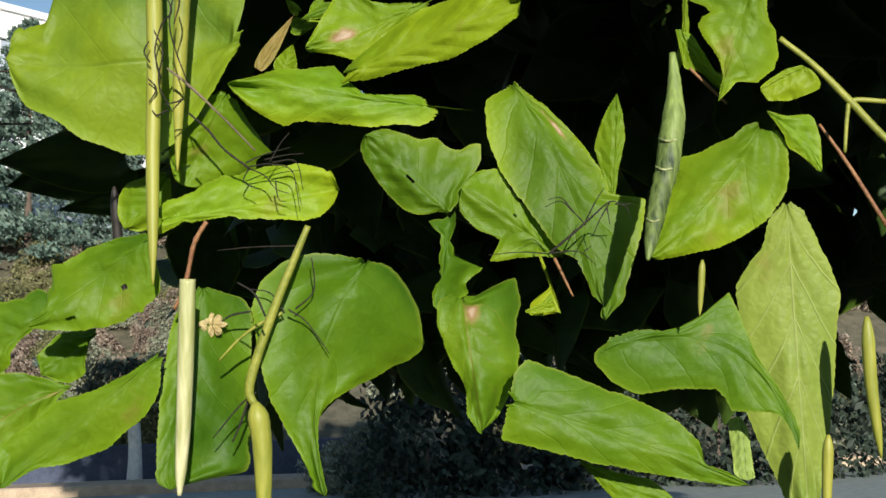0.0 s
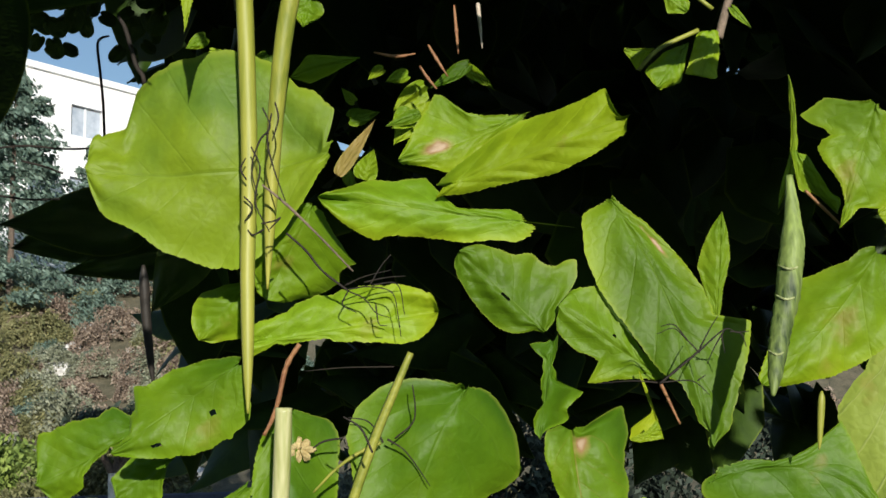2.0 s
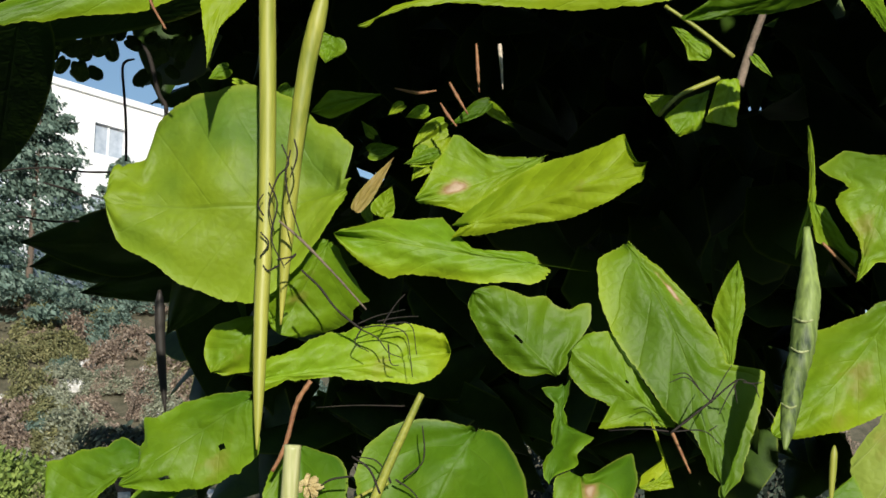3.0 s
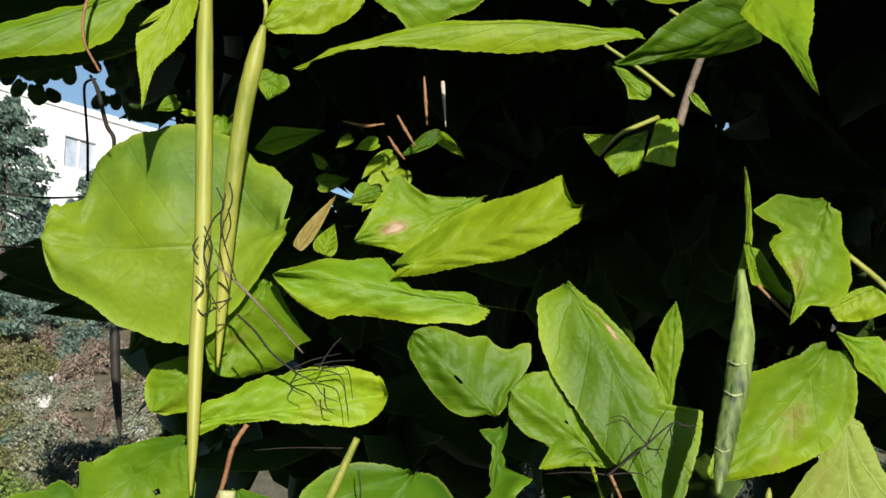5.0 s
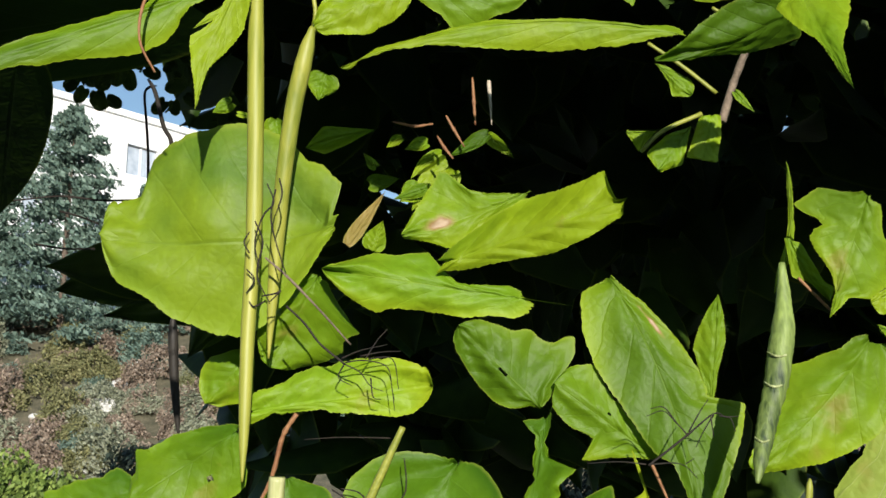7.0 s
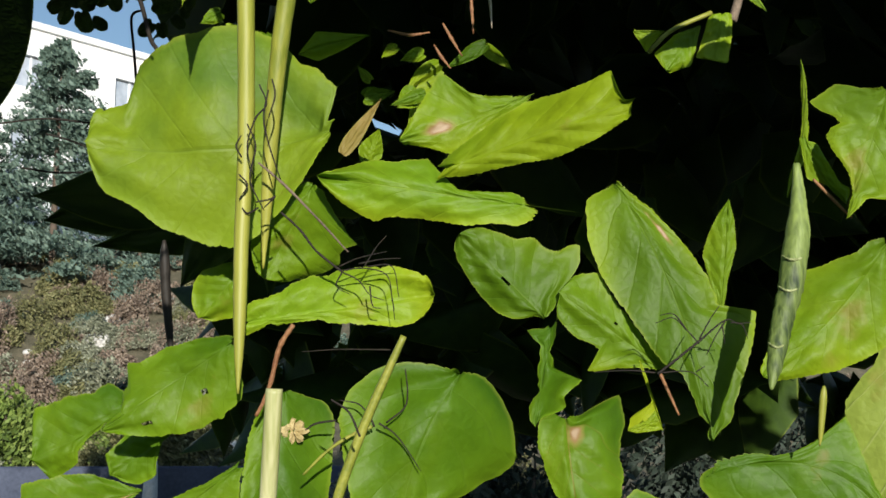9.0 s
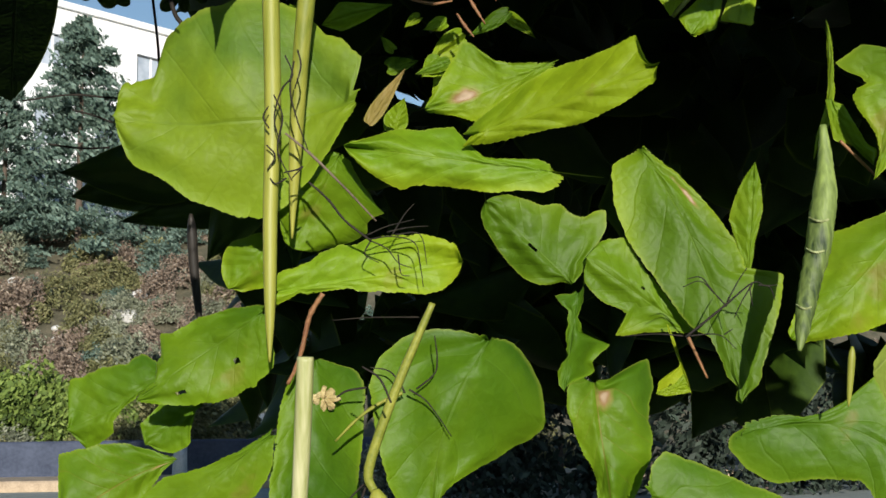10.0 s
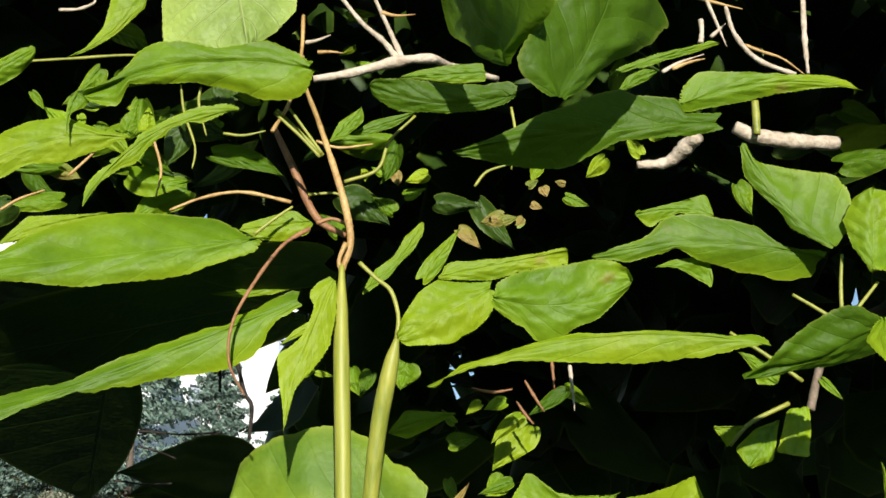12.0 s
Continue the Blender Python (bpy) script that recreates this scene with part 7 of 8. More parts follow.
tube("twig", [(0.0303, 0.5970, 1.5622), (0.0227, 0.5984, 1.5562), (0.0104, 0.6011, 1.5419)], [0.00043, 0.00043, 0.00026], TWIG_DRY, tree, "", sides=6, knots=0.35)
tube("twig", [(0.0270, 0.5976, 1.5598), (0.0228, 0.5993, 1.5478), (0.0193, 0.6005, 1.5402)], [0.00052, 0.00052, 0.00035], TWIG_DRY, tree, "", sides=6, knots=0.35)
tube("twig", [(0.0245, 0.5578, 1.6084), (0.0316, 0.5576, 1.6034), (0.0362, 0.5583, 1.5937)], [0.00035, 0.00052, 0.00052], TWIG_DRY, tree, "", sides=6, knots=0.35)
tube("twig", [(0.0108, 0.6362, 1.6321), (0.0288, 0.6335, 1.6332), (0.0519, 0.6303, 1.6330)], [0.00019, 0.00028, 0.00037], TWIG_DRY, tree, "", sides=6, knots=0.35)
withered_flower((0.0078, 0.6379, 1.5955))
leaf((-0.2850, 1.5065, 2.1158), (-0.2632, 1.5082, 2.0988), (-0.0346, -0.9891, -0.1431), 0.0112, 0.0112, material=LEAF_DEEP_SHADE, blunt=0.9, lobe=0.1)
leaf((-0.3089, 1.6305, 2.1266), (-0.2871, 1.6313, 2.1140), (-0.0549, -0.9849, -0.1640), 0.0102, 0.0102, material=LEAF_DEEP_SHADE, blunt=0.9, lobe=0.1)
leaf((-0.3368, 1.6481, 2.1610), (-0.3484, 1.6526, 2.1405), (0.2077, -0.9238, -0.3217), 0.0097, 0.0097, material=LEAF_DEEP_SHADE, blunt=0.9, lobe=0.1)
leaf((-0.3393, 1.6848, 2.1821), (-0.3183, 1.6861, 2.1679), (-0.0476, -0.9866, -0.1561), 0.0103, 0.0103, material=LEAF_DEEP_SHADE, blunt=0.9, lobe=0.1)
leaf((-0.2832, 1.5285, 2.1015), (-0.2756, 1.5325, 2.0766), (0.1405, -0.9830, -0.1180), 0.0107, 0.0107, material=LEAF_DEEP_SHADE, blunt=0.9, lobe=0.1)
leaf((-0.2969, 1.5261, 2.1036), (-0.3084, 1.5302, 2.0857), (0.1895, -0.9245, -0.3308), 0.0088, 0.0088, material=LEAF_DEEP_SHADE, blunt=0.9, lobe=0.1)
leaf((-0.3023, 1.5432, 2.1367), (-0.2880, 1.5465, 2.1134), (0.0674, -0.9926, -0.1006), 0.0112, 0.0112, material=LEAF_DEEP_SHADE, blunt=0.9, lobe=0.1)
leaf((-0.2845, 1.6050, 2.1179), (-0.2646, 1.6055, 2.1080), (-0.0668, -0.9804, -0.1851), 0.0090, 0.0090, material=LEAF_DEEP_SHADE, blunt=0.9, lobe=0.1)
leaf((-0.3321, 1.6241, 2.1476), (-0.3477, 1.6268, 2.1382), (0.0790, -0.9137, -0.3986), 0.0075, 0.0075, material=LEAF_DEEP_SHADE, blunt=0.9, lobe=0.1)
leaf((-0.2617, 1.5059, 2.1127), (-0.2770, 1.5087, 2.1029), (0.0805, -0.9180, -0.3882), 0.0074, 0.0074, material=LEAF_DEEP_SHADE, blunt=0.9, lobe=0.1)
leaf((-0.2815, 1.6008, 2.1454), (-0.2649, 1.6009, 2.1390), (-0.0819, -0.9708, -0.2255), 0.0072, 0.0072, material=LEAF_DEEP_SHADE, blunt=0.9, lobe=0.1)
leaf((-0.2449, 1.5199, 2.1253), (-0.2386, 1.5238, 2.1016), (0.1234, -0.9837, -0.1308), 0.0100, 0.0100, material=LEAF_DEEP_SHADE, blunt=0.9, lobe=0.1)
leaf((-0.2518, 1.5111, 2.1320), (-0.2596, 1.5167, 2.1044), (0.2010, -0.9476, -0.2482), 0.0118, 0.0118, material=LEAF_DEEP_SHADE, blunt=0.9, lobe=0.1)
leaf((-0.1943, 1.6947, 2.1556), (-0.1775, 1.6961, 2.1417), (-0.0527, -0.9846, -0.1665), 0.0088, 0.0088, material=LEAF_DEEP_SHADE, blunt=0.9, lobe=0.1)
leaf((-0.1523, 1.5404, 2.1393), (-0.1669, 1.5461, 2.1139), (0.1372, -0.9476, -0.2884), 0.0121, 0.0121, material=LEAF_DEEP_SHADE, blunt=0.9, lobe=0.1)
leaf((-0.1801, 1.6093, 2.1665), (-0.1712, 1.6133, 2.1414), (0.0568, -0.9887, -0.1385), 0.0109, 0.0109, material=LEAF_DEEP_SHADE, blunt=0.9, lobe=0.1)
leaf((-0.1717, 1.6078, 2.1646), (-0.1605, 1.6121, 2.1373), (0.0412, -0.9895, -0.1385), 0.0121, 0.0121, material=LEAF_DEEP_SHADE, blunt=0.9, lobe=0.1)
leaf((-0.1734, 1.5032, 2.1071), (-0.1955, 1.5061, 2.0992), (0.0080, -0.9311, -0.3646), 0.0096, 0.0096, material=LEAF_DEEP_SHADE, blunt=0.9, lobe=0.1)
leaf((-0.1674, 1.5843, 2.1361), (-0.1641, 1.5875, 2.1170), (0.0921, -0.9838, -0.1538), 0.0079, 0.0079, material=LEAF_DEEP_SHADE, blunt=0.9, lobe=0.1)
leaf((-0.2002, 1.6489, 2.1730), (-0.2061, 1.6525, 2.1556), (0.1599, -0.9547, -0.2509), 0.0076, 0.0076, material=LEAF_DEEP_SHADE, blunt=0.9, lobe=0.1)
leaf((-0.2143, 1.6426, 2.1294), (-0.2313, 1.6469, 2.1122), (0.1086, -0.9343, -0.3396), 0.0100, 0.0100, material=LEAF_DEEP_SHADE, blunt=0.9, lobe=0.1)
leaf((-0.2099, 1.6913, 2.1457), (-0.2059, 1.6948, 2.1252), (0.1070, -0.9833, -0.1473), 0.0086, 0.0086, material=LEAF_DEEP_SHADE, blunt=0.9, lobe=0.1)
leaf((-0.2706, 1.6283, 2.1809), (-0.2882, 1.6320, 2.1673), (0.1083, -0.9162, -0.3857), 0.0091, 0.0091, material=LEAF_DEEP_SHADE, blunt=0.9, lobe=0.1)
leaf((-0.3279, 1.6941, 2.1845), (-0.3175, 1.6962, 2.1696), (0.0483, -0.9935, -0.1036), 0.0074, 0.0074, material=LEAF_DEEP_SHADE, blunt=0.9, lobe=0.1)
leaf((-0.2871, 1.5069, 2.1204), (-0.3096, 1.5099, 2.1124), (0.0196, -0.9194, -0.3929), 0.0097, 0.0097, material=LEAF_DEEP_SHADE, blunt=0.9, lobe=0.1)
leaf((-0.3488, 1.6888, 2.2113), (-0.3413, 1.6930, 2.1855), (0.1512, -0.9815, -0.1176), 0.0110, 0.0110, material=LEAF_DEEP_SHADE, blunt=0.9, lobe=0.1)
leaf((-0.2575, 1.5154, 2.1466), (-0.2602, 1.5187, 2.1295), (0.2003, -0.9555, -0.2166), 0.0071, 0.0071, material=LEAF_DEEP_SHADE, blunt=0.9, lobe=0.1)
leaf((-0.2423, 1.6355, 2.1721), (-0.2212, 1.6362, 2.1610), (-0.0804, -0.9743, -0.2102), 0.0097, 0.0097, material=LEAF_DEEP_SHADE, blunt=0.9, lobe=0.1)
leaf((-0.2024, 1.6338, 2.1803), (-0.2185, 1.6368, 2.1695), (0.0761, -0.9243, -0.3739), 0.0079, 0.0079, material=LEAF_DEEP_SHADE, blunt=0.9, lobe=0.1)
leaf((-0.1827, 1.5079, 2.1182), (-0.1824, 1.5110, 2.1015), (0.1343, -0.9752, -0.1759), 0.0069, 0.0069, material=LEAF_DEEP_SHADE, blunt=0.9, lobe=0.1)
leaf((-0.2498, 1.6478, 2.1927), (-0.2556, 1.6513, 2.1755), (0.1881, -0.9474, -0.2591), 0.0075, 0.0075, material=LEAF_DEEP_SHADE, blunt=0.9, lobe=0.1)
leaf((-0.3001, 1.6071, 2.1871), (-0.2830, 1.6089, 2.1710), (-0.0247, -0.9900, -0.1392), 0.0095, 0.0095, material=LEAF_DEEP_SHADE, blunt=0.9, lobe=0.1)
leaf((-0.2679, 1.6009, 2.1828), (-0.2665, 1.6064, 2.1524), (0.1706, -0.9711, -0.1672), 0.0125, 0.0125, material=LEAF_DEEP_SHADE, blunt=0.9, lobe=0.1)
leaf((-0.1639, 1.5955, 2.1847), (-0.1922, 1.5992, 2.1752), (0.0106, -0.9244, -0.3812), 0.0122, 0.0122, material=LEAF_DEEP_SHADE, blunt=0.9, lobe=0.1)
leaf((-0.4005, 1.6291, 2.1955), (-0.4157, 1.6318, 2.1865), (0.0979, -0.8975, -0.4299), 0.0072, 0.0072, material=LEAF_DEEP_SHADE, blunt=0.9, lobe=0.1)
leaf((-0.3699, 1.5216, 2.1716), (-0.3836, 1.5264, 2.1500), (0.2367, -0.9041, -0.3558), 0.0105, 0.0105, material=LEAF_DEEP_SHADE, blunt=0.9, lobe=0.1)
leaf((-0.3506, 1.5121, 2.1604), (-0.3500, 1.5165, 2.1361), (0.2346, -0.9575, -0.1678), 0.0100, 0.0100, material=LEAF_DEEP_SHADE, blunt=0.9, lobe=0.1)
leaf((-0.4006, 1.6620, 2.2169), (-0.4174, 1.6652, 2.2051), (0.1250, -0.8958, -0.4266), 0.0084, 0.0084, material=LEAF_DEEP_SHADE, blunt=0.9, lobe=0.1)
leaf((-0.3747, 1.6196, 2.1874), (-0.3886, 1.6223, 2.1775), (0.1212, -0.9001, -0.4185), 0.0070, 0.0070, material=LEAF_DEEP_SHADE, blunt=0.9, lobe=0.1)
leaf((-0.3671, 1.5416, 2.1569), (-0.3631, 1.5443, 2.1407), (0.1935, -0.9742, -0.1165), 0.0068, 0.0068, material=LEAF_DEEP_SHADE, blunt=0.9, lobe=0.1)
tube("twig", [(-0.3254, 1.3415, 1.9120), (-0.2735, 1.3371, 1.9177), (-0.2278, 1.3348, 1.9139), (-0.1821, 1.3315, 1.9156)], [0.00092, 0.00122, 0.00122], TWIG_DRY, tree, "", sides=6, knots=0.3)
tube("twig", [(-0.2738, 1.3400, 1.9021), (-0.2525, 1.3396, 1.8966), (-0.2314, 1.3396, 1.8888)], [0.00092, 0.00122, 0.00122], TWIG_DRY, tree, "", sides=6, knots=0.3)
tube("twig", [(-0.2988, 1.3481, 1.8668), (-0.2654, 1.3468, 1.8622), (-0.2349, 1.3447, 1.8625)], [0.00092, 0.00122, 0.00122], TWIG_DRY, tree, "", sides=6, knots=0.3)
tube("crease", [(0.2101, 0.5515, 1.6684), (0.2112, 0.5470, 1.6664), (0.2136, 0.5462, 1.6659), (0.2167, 0.5470, 1.6667), (0.2215, 0.5515, 1.6691)], [0.00030, 0.00055, 0.00060, 0.00055, 0.00040], ROLLED_RING, tree, "", sides=6, knots=0.4)
tube("crease", [(0.2076, 0.5495, 1.6552), (0.2085, 0.5455, 1.6533), (0.2107, 0.5447, 1.6528), (0.2136, 0.5455, 1.6536), (0.2179, 0.5495, 1.6558)], [0.00030, 0.00055, 0.00060, 0.00055, 0.00040], ROLLED_RING, tree, "", sides=6, knots=0.4)
tube("crease", [(0.2004, 0.5445, 1.6315), (0.2013, 0.5413, 1.6299), (0.2030, 0.5407, 1.6294), (0.2053, 0.5413, 1.6302), (0.2087, 0.5445, 1.6320)], [0.00030, 0.00055, 0.00060, 0.00055, 0.00040], ROLLED_RING, tree, "", sides=6, knots=0.4)

# ---- inner crown, and added leaves overhead that keep the sun off it ----
def crown_leaves(count, place, size, material, name, label, seed, rows=7, cols=3):
    """Many plain heart-shaped leaves in one mesh."""
    rng = random.Random(seed)
    V, F, U = [], [], []
    for _ in range(count):
        b = place(rng)
        d = Vector((rng.gauss(0, 0.6), rng.gauss(0, 0.5) - 0.1, rng.gauss(-0.55, 0.45))).normalized()
        n = Vector((rng.gauss(0, 0.5), rng.gauss(-0.5, 0.5), rng.gauss(0.6, 0.5)))
        ln = size * rng.uniform(0.7, 1.25)
        vs, fs, us = blade(b, b + d * ln, n, ln * 0.36, ln * 0.36, rng.uniform(0, 30), rng.uniform(0, 30), 0.16, rng.uniform(-0.1, 0.12), 0, 20, seed=rng.randrange(999), rows=rows, cols=cols)
        o = len(V)
        V += vs
        U += us
        F += [tuple(q + o for q in f) for f in fs]
    ob = mesh_object(name, V, F, material, tree, U)
    return tagged(ob, label, kind="stuff")


def polar(az, el, d):
    az, el = radians(az), radians(el)
    return Vector((d * math.sin(az) * math.cos(el), d * math.cos(az) * math.cos(el), 1.6 + d * math.sin(el)))


def inner(rng):
    while True:
        az, el = rng.uniform(-34, 52), rng.uniform(10, 42)
        # the gap to the slope and the house
        if az < -4.7 - 0.10 * max(0, el - 14) and el < 21.6:
            continue
        return polar(az, el, rng.uniform(2.3, 4.6))


crown_leaves(1500, inner, 0.26, LEAF_DEEP_SHADE, "inner_foliage", "dense catalpa leaves deep in the crown, coloured dark for shade", 3)


def farther(rng):
    while True:
        az, el = rng.uniform(-34, 52), rng.uniform(1.0, 42)
        if el < (4.2 if 8.5 < az < 12.8 or az > 24 else 1.5):
            continue
        if az < -4.2 - 0.10 * max(0, el - 14) and el < 21.8:
            continue
        return polar(az, el, rng.uniform(5.2, 8.0))


crown_leaves(3500, farther, 0.46, LEAF_DEEP_SHADE, "far_foliage", "leaves at the far side of the crown, coloured dark for shade", 4, 6, 2)


# Leaves added above the view so the crown behind gets no sun.
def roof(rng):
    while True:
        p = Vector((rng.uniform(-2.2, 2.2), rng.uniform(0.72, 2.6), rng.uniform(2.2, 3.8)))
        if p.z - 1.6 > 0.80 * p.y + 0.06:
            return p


crown_leaves(2600, roof, 0.18, LEAF_DEEP_SHADE, "upper_foliage", "leaves added overhead to keep sun off the inner crown", 5)
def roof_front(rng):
    """The lower front of the upper crown, added above the open view to block sun."""
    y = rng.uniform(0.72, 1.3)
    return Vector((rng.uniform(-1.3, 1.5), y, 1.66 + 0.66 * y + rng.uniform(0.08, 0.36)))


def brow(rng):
    """Unseen overhang above the viewer, added to block sun from the inner crown."""
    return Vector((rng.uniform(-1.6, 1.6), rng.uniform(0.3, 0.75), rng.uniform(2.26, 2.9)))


crown_leaves(900, brow, 0.15, LEAF_DEEP_SHADE, "overhanging_foliage", "unseen leaves added above the viewer to block the sun", 8)
crown_leaves(1000, roof_front, 0.15, LEAF_DEEP_SHADE, "front_foliage", "leaves added above the open view to block the sun", 7)
tube("trunk", [(3.5, 5.7, -0.05), (3.45, 5.65, 1.0), (3.35, 5.6, 2.2), (3.4, 5.55, 3.6)], [0.16, 0.13, 0.11, 0.08], BARK, tree, "grey-brown trunk in shade", 14)

for line, rad in (([(3.4, 5.58, 2.3), (2.6, 4.2, 2.9), (1.5, 2.6, 3.1), (0.6, 1.4, 2.9), (0.2, 0.95, 2.6)], [0.08, 0.06, 0.045, 0.025, 0.01]),
                  ([(3.4, 5.56, 2.9), (1.8, 4.6, 3.6), (-0.2, 3.4, 3.7), (-1.4, 2.2, 3.2)], [0.07, 0.05, 0.035, 0.012]),
                  ([(3.4, 5.55, 3.3), (3.0, 4.2, 4.0), (2.2, 2.6, 3.8), (1.3, 1.5, 3.1)], [0.06, 0.05, 0.03, 0.01]),
                  ([(3.4, 5.55, 3.4), (2.6, 6.2, 4.6), (1.6, 6.6, 5.4)], [0.07, 0.05, 0.02])):
    tube("limb", line, rad, BARK, tree, "grey-brown limb in shade", 10, 0.15)

# ---- ground, road edge, slope ----
GRASS = plain_material("dry_grass", (0.06, 0.06, 0.035), (0.15, 0.13, 0.085), 3, 0.95, 0.6, 0.05)
PAVING = plain_material("pale_paving", (0.22, 0.25, 0.22), (0.34, 0.37, 0.33), 6, 0.9, 0.2, 0.01)
KERB = plain_material("sandstone_kerb", (0.32, 0.24, 0.16), (0.52, 0.40, 0.28), 5, 0.9, 0.4, 0.02)
WALL = plain_material("slate_blue_wall", (0.035, 0.045, 0.075), (0.07, 0.085, 0.13), 2, 0.85, 0.2, 0.01)
WHITE_WALL = plain_material("white_render", (0.78, 0.79, 0.80), (0.88, 0.89, 0.90), 0.5, 0.9, 0.1, 0.01)
LIME = plain_material("limewashed_bark", (0.5, 0.48, 0.44), (0.78, 0.76, 0.72), 12, 0.9, 0.5, 0.02)
GLASS = plain_material("dark_window_glass", (0.30, 0.35, 0.42), (0.48, 0.53, 0.6), 0.6, 0.15, 0.0)


def ground_height(x, y):
    rise = max(0.0, min(1.0, (y - 26) / 22))
    return 8.5 * rise * rise * (3 - 2 * rise) + (0.25 * noise.noise((x * 0.2, y * 0.2, 0)) if y > 26 else 0.0)


def box_mesh(name, lo, hi, material, parent, bevel=0.01, label=""):
    bm = bmesh.new()
    bmesh.ops.create_cube(bm, size=1.0)
    for v in bm.verts:
        v.co = [lo[i] + (v.co[i] + 0.5) * (hi[i] - lo[i]) for i in range(3)]
    if bevel:
        bmesh.ops.bevel(bm, geom=bm.edges[:], offset=bevel, segments=1, affect="EDGES")
    return part(name, bm, material, parent, label)


def build_ground():
    xs = [-3000, -600, -150] + [-80 + 2 * i for i in range(81)] + [150, 600, 3000]
    ys = [-3000, -300, -40, -10] + [2 * i for i in range(0, 40)] + [100, 150, 300, 800, 3000]
    verts = [(x, y, ground_height(x, y)) for y in ys for x in xs]
    n = len(xs)
    faces = [(j * n + i, j * n + i + 1, (j + 1) * n + i + 1, (j + 1) * n + i) for j in range(len(ys) - 1) for i in range(n - 1)]
    return tagged(mesh_object("ground", verts, faces, GRASS), "dry grass ground rising to a shrubby slope", "ground", kind="structure")


build_ground()
tagged(box_mesh("pavement", (-60, 15.0, 0.004), (60, 22.0, 0.03), PAVING, None), "pale grey-green paved path", "pavement", kind="structure")
tagged(box_mesh("kerb", (-60, 22.0, 0.0), (60, 23.3, 0.22), KERB, None, 0.03), "tan stone kerb strip", "kerb", kind="structure")
# Unseen wall, added to keep skylight from behind off the shaded leaves.
SKY_BLOCK_WALL = plain_material("sky_blocking_wall", (0.025, 0.03, 0.02), (0.06, 0.065, 0.045), 2, 0.95, 0.3, 0.02)
tagged(box_mesh("sky_block_behind", (-14, -4.2, 0.0), (14, -3.8, 2.25), SKY_BLOCK_WALL, None, 0.03), "unseen dark wall added behind the viewer to block skylight", "wall", kind="structure")
tagged(box_mesh("wall_back", (-60, 25.2, 0.0), (2, 25.5, 0.8), WALL, None, 0.03), "dark slate-blue retaining wall", "wall", kind="structure")


def clump_mesh(name, count, spread, size, seed, shape="bush"):
    rng = random.Random(seed)
    V, F = [], []
    for _ in range(count):
        if shape == "bush":
            d = Vector((rng.gauss(0, 1), rng.gauss(0, 1), abs(rng.gauss(0, 1)))).normalized()
            lump = 0.75 + 0.35 * noise.noise(d * 2.3 + Vector((seed, 0, 0)))
            p = Vector((d.x * spread[0], d.y * spread[1], d.z * spread[2])) * lump * rng.uniform(0.6, 1.0) ** 0.5
        else:
            if not V or rng.random() < 0.014:
                h, an = rng.random() ** 0.75, rng.uniform(0, 6.283)
                reach = spread[0] * (1 - h) ** 0.5 * rng.uniform(0.5, 0.95)
            q = rng.random() ** 0.55
            a2 = an + rng.gauss(0, 0.10)
            p = Vector((reach * q * math.cos(a2), reach * q * math.sin(a2), h * spread[2] + 0.10 * reach * (q * q - 1.6 * q) + rng.gauss(0, 0.09)))
        n = Vector((rng.gauss(0, 1), rng.gauss(0, 1), rng.gauss(0.4, 1))).normalized()
        t = n.orthogonal().normalized()
        b = n.cross(t)
        s = size * rng.uniform(0.5, 1.3)
        o = len(V)
        V += [p - t * s, p + b * s * 0.45 + n * s * 0.15, p + t * s, p - b * s * 0.45 - n * s * 0.1]
        F.append((o, o + 1, o + 2, o + 3))
    me = bpy.data.meshes.new(name)
    me.from_pydata(V, [], F)
    return me


BUSH_TONES = {
    "grey": far_leaf_material("grey_green_shrub_leaf", [(0.07, 0.08, 0.05), (0.21, 0.23, 0.15), (0.40, 0.41, 0.31)]),
    "green": far_leaf_material("green_shrub_leaf", [(0.03, 0.055, 0.010), (0.12, 0.185, 0.03), (0.28, 0.36, 0.08)]),
    "olive": far_leaf_material("olive_shrub_leaf", [(0.05, 0.055, 0.02), (0.16, 0.165, 0.065), (0.33, 0.31, 0.15)]),
    "brown": far_leaf_material("dry_shrub_leaf", [(0.08, 0.055, 0.042), (0.24, 0.18, 0.135), (0.44, 0.36, 0.28)]),
    "spruce": far_leaf_material("blue_spruce_needles", [(0.03, 0.06, 0.045), (0.10, 0.16, 0.125), (0.21, 0.29, 0.235)]),
    "dry": far_leaf_material("dry_spruce_needles", [(0.08, 0.06, 0.045), (0.165, 0.13, 0.10), (0.28, 0.23, 0.185)]),
    # Dark tone: shade of the bushes beside the path put into leaf colour.
    "dark": far_leaf_material("shade_dark_hedge_leaf", [(0.012, 0.02, 0.012), (0.03, 0.045, 0.03), (0.06, 0.09, 0.06)]),
}


def stem_into(parent, radius, height):
    tube("trunk", [(0, 0, -0.3), (0.02, 0, height * 0.5), (0, 0.02, height)], [radius, radius * 0.8, radius * 0.2], BARK, parent, "", 8)


def planted(name, label, category, tone, mesh, x, y, trunk, scale=1.0, group=""):
    root = new(name)
    root.location = (x, y, ground_height(x, y))
    root.rotation_euler = (0, 0, (x * 7.3 + y * 3.1) % 6.28)
    root.scale = (scale,) * 3
    tagged(root, label, category, group)
    crown = new("crown", toned(mesh, tone))
    crown.parent = root
    stem_into(root, *trunk)
    return root


BUSH_DENSE = clump_mesh("dense_bush_crown", 9000, (1.5, 1.5, 1.5), 0.05, 15)
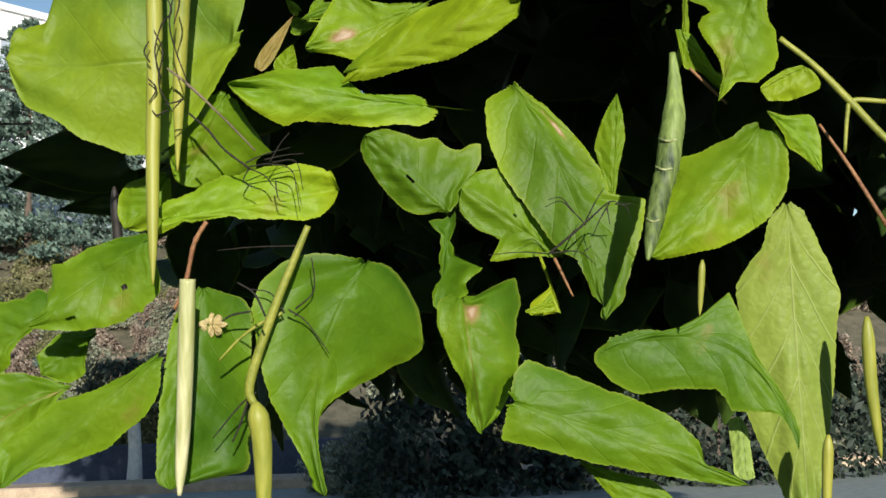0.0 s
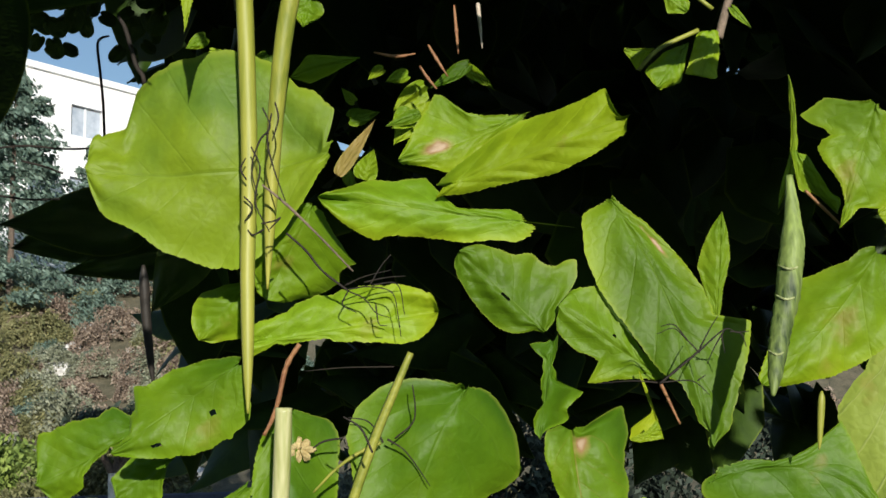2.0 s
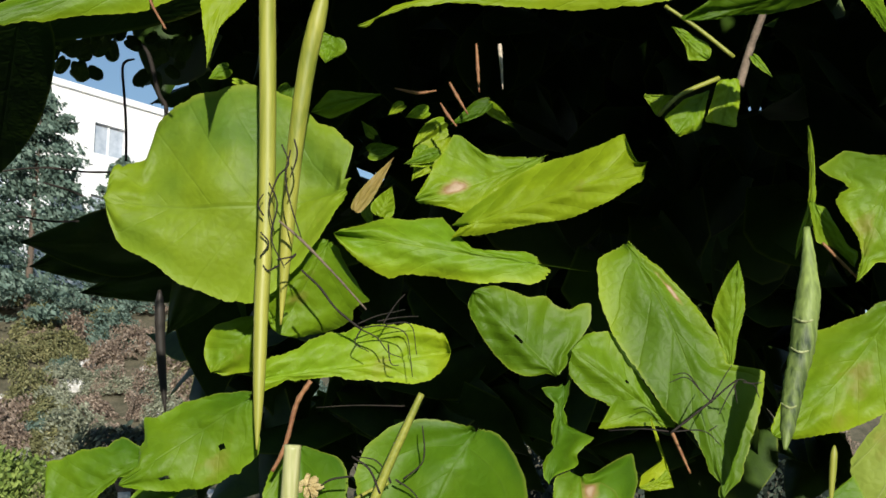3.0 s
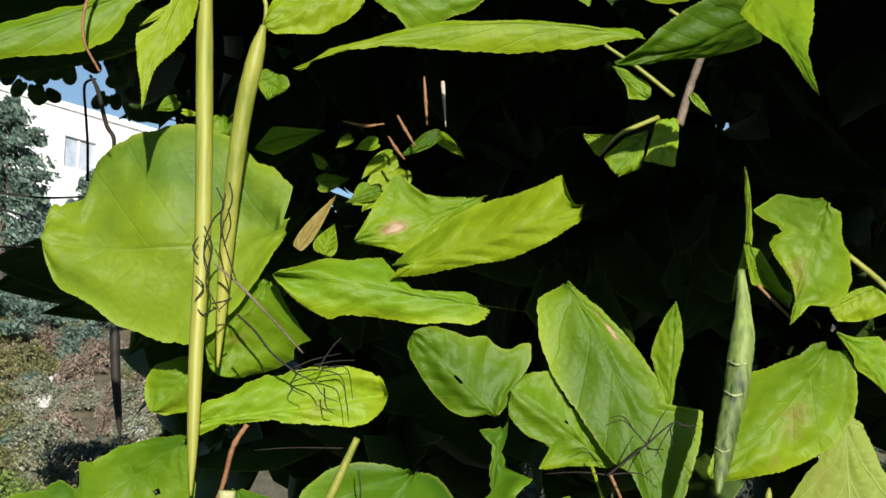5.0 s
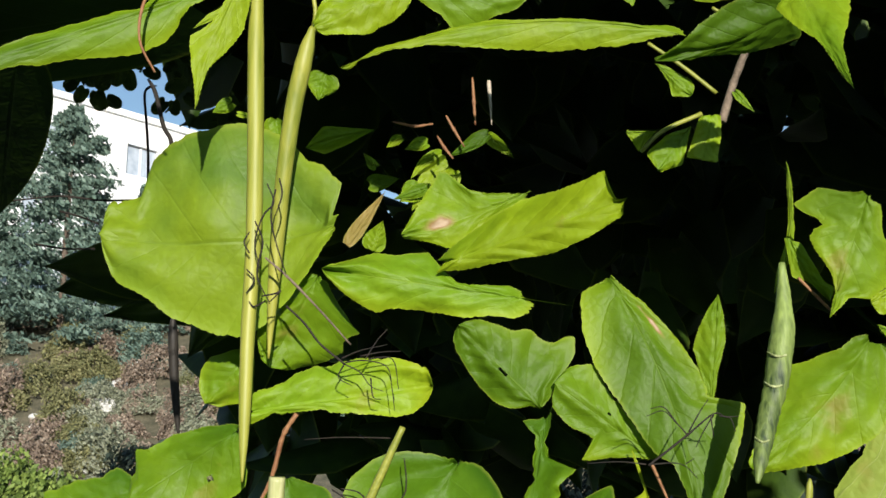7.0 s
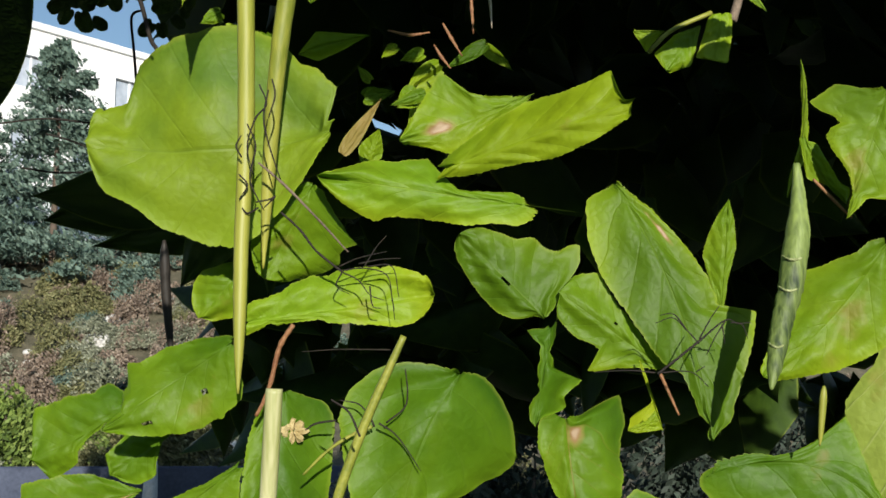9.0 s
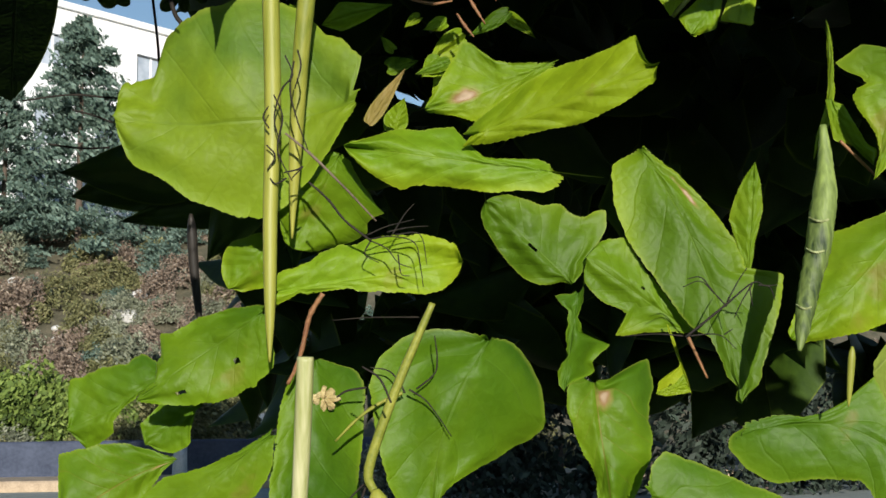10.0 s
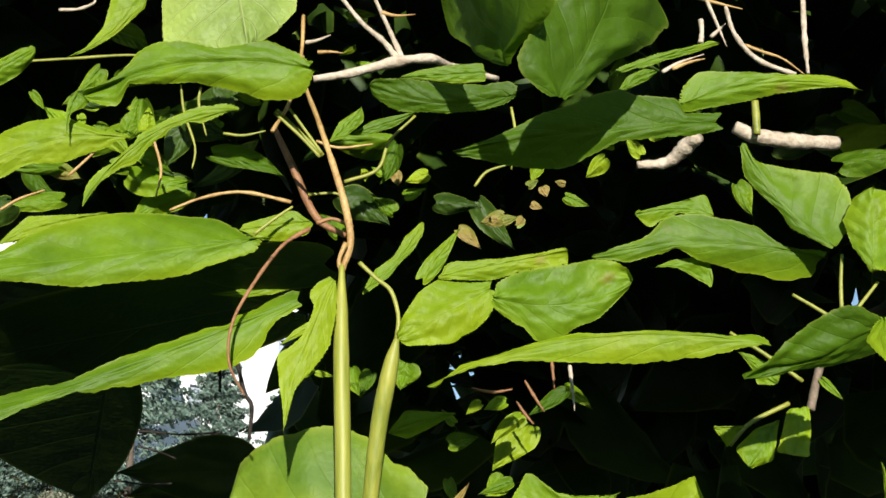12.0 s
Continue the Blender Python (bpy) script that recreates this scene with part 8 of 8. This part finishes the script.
SPRUCE = clump_mesh("spruce_crown", 24000, (3.6, 3.6, 8.8), 0.12, 11, "spruce")
BUSH = clump_mesh("bush_crown", 2400, (1.5, 1.5, 1.5), 0.085, 12)
BUSH_TALL = clump_mesh("tall_bush_crown", 2600, (1.4, 1.4, 2.6), 0.085, 13)
WITH_TONE = {}


def toned(mesh, tone):
    """The same crown in another leaf colour, made once."""
    if (mesh.name, tone) not in WITH_TONE:
        me = mesh.copy()
        me.materials.append(BUSH_TONES[tone])
        WITH_TONE[mesh.name, tone] = me
    return WITH_TONE[mesh.name, tone]


for x, y, s in ((-9.0, 40.5, 0.93), (-14.1, 41.0, 0.74), (-18.5, 40.5, 0.8), (-11.6, 41.0, 0.68), (-6.4, 42.0, 0.62), (-13.0, 37.0, 0.4), (-4.0, 42.5, 0.5)):
    planted("spruce_tree", "grey-blue spruce on the slope", "tree", "spruce", SPRUCE, x, y, (0.14, 8.0), s, "spruces on the slope")
rng = random.Random(21)
for i in range(290):
    y = rng.uniform(26.3, 44) if i % 2 else rng.uniform(31, 40)
    x = rng.uniform(-0.55, 0.62) * y if i % 3 == 0 else rng.uniform(-0.44, -0.06) * y
    low, high = ["green", "olive", "olive", "grey"], ["brown", "brown", "grey", "olive", "olive", "grey", "spruce"]
    tone = rng.choice(low if y < 30.5 else high)
    words = {"grey": "grey-green shrub", "brown": "dry pinkish-brown shrub", "green": "fresh green shrub", "olive": "olive green shrub", "spruce": "bluish low conifer shrub"}[tone]
    planted("shrub", words + " on the slope", "shrub", tone, rng.choice([BUSH, BUSH, BUSH_TALL]), x, y, (0.05, 0.9), rng.uniform(0.35, 0.75), "shrubs on the slope")
STONE = plain_material("pale_stone", (0.45, 0.44, 0.42), (0.75, 0.74, 0.72), 4, 0.9, 0.5, 0.03)
for i in range(46):
    y = rng.uniform(28.5, 40)
    x = rng.uniform(-0.42, -0.05) * y
    bm = bmesh.new()
    bmesh.ops.create_icosphere(bm, subdivisions=2, radius=rng.uniform(0.12, 0.3))
    for v in bm.verts:
        v.co *= 1 + 0.5 * noise.noise(v.co * 5 + Vector((i, 0, 0)))
        v.co.z *= 0.7
    me = bpy.data.meshes.new("boulder")
    bm.to_mesh(me)
    bm.free()
    me.materials.append(STONE)
    rock = new("boulder", me)
    rock.location = (x, y, ground_height(x, y) + 0.08)
    tagged(rock, "pale weathered boulder among the slope's shrubs", "rock", "boulders on the slope")
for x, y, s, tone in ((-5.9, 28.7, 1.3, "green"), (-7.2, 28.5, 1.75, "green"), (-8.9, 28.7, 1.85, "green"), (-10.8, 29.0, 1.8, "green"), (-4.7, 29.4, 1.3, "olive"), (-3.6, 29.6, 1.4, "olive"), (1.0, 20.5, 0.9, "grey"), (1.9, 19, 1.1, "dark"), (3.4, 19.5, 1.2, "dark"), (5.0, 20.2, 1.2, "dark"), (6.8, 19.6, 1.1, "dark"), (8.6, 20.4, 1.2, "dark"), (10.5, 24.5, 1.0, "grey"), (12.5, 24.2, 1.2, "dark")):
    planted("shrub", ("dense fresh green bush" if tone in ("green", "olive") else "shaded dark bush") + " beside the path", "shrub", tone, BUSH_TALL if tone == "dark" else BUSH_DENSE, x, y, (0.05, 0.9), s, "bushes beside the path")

# small tree with a limewashed trunk beside the wall
lime = new("roadside_tree")
lime.location = (-3.35, 24.4, 0)
tagged(lime, "small tree with a limewashed white trunk", "tree")
tube("trunk", [(0, 0, -0.05), (0.02, 0, 0.6), (0, 0, 1.25)], [0.16, 0.13, 0.12], LIME, lime, "white limewashed trunk", 12)
for dx, dz in ((-0.5, 2.0), (0.45, 2.2), (0.1, 2.5)):
    tube("limb", [(0, 0, 1.2), (dx * 0.5, 0.1, 1.6), (dx, 0, dz)], [0.09, 0.06, 0.03], BARK, lime, "", 8)
crown_me = clump_mesh("roadside_crown", 1500, (1.3, 1.3, 1.2), 0.09, 31)
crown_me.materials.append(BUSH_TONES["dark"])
crown_ob = new("crown", crown_me)
crown_ob.parent = lime
crown_ob.location = (0, 0, 1.7)


# ---- white apartment house up the slope ----
def build_house():
    house = new("apartment_house")
    house.location = (-16.57, 41.67, 5.99)
    house.rotation_euler = (0, 0, radians(45))
    tagged(house, "white flat-roofed apartment house with square windows", "house")
    W, D, H = 26.0, 12.0, 11.0
    holes = []
    for fl in range(3):
        for c in range(5):
            x = 1.8 + c * 4.6
            z = 2.52 + fl * 3.05
            holes.append((x, x + 1.6, z, z + 1.3))
    xs = sorted({0.0, W} | {h[0] for h in holes} | {h[1] for h in holes})
    zs = sorted({0.0, H} | {h[2] for h in holes} | {h[3] for h in holes})
    bm = bmesh.new()
    grid = [[bm.verts.new((x, 0.0, z)) for z in zs] for x in xs]
    front = []
    for i in range(len(xs) - 1):
        for j in range(len(zs) - 1):
            if any(abs(h[0] - xs[i]) < 0.01 and abs(h[2] - zs[j]) < 0.01 for h in holes):
                continue
            front.append(bm.faces.new((grid[i][j], grid[i + 1][j], grid[i + 1][j + 1], grid[i][j + 1])))
    grown = bmesh.ops.extrude_face_region(bm, geom=front)["geom"]
    bmesh.ops.translate(bm, vec=(0, 0.3, 0), verts=[v for v in grown if isinstance(v, bmesh.types.BMVert)])
    bmesh.ops.recalc_face_normals(bm, faces=bm.faces[:])
    part("wall", bm, WHITE_WALL, house)
    box_mesh("building_body", (0.0, 0.31, 0.0), (W, D, H - 0.005), WHITE_WALL, house, 0)
    box_mesh("roof", (-0.15, -0.15, H), (W + 0.15, D + 0.4, H + 0.28), WHITE_WALL, house, 0.02)
    for h in holes:
        pane = box_mesh("window", (h[0] + 0.05, 0.2, h[2] + 0.05), (h[1] - 0.05, 0.24, h[3] - 0.05), GLASS, house, 0)
        mid = (h[0] + h[1]) / 2
        box_mesh("window_frame", (mid - 0.04, 0.16, h[2]), (mid + 0.04, 0.2, h[3]), WHITE_WALL, pane, 0)
    return house


build_house()
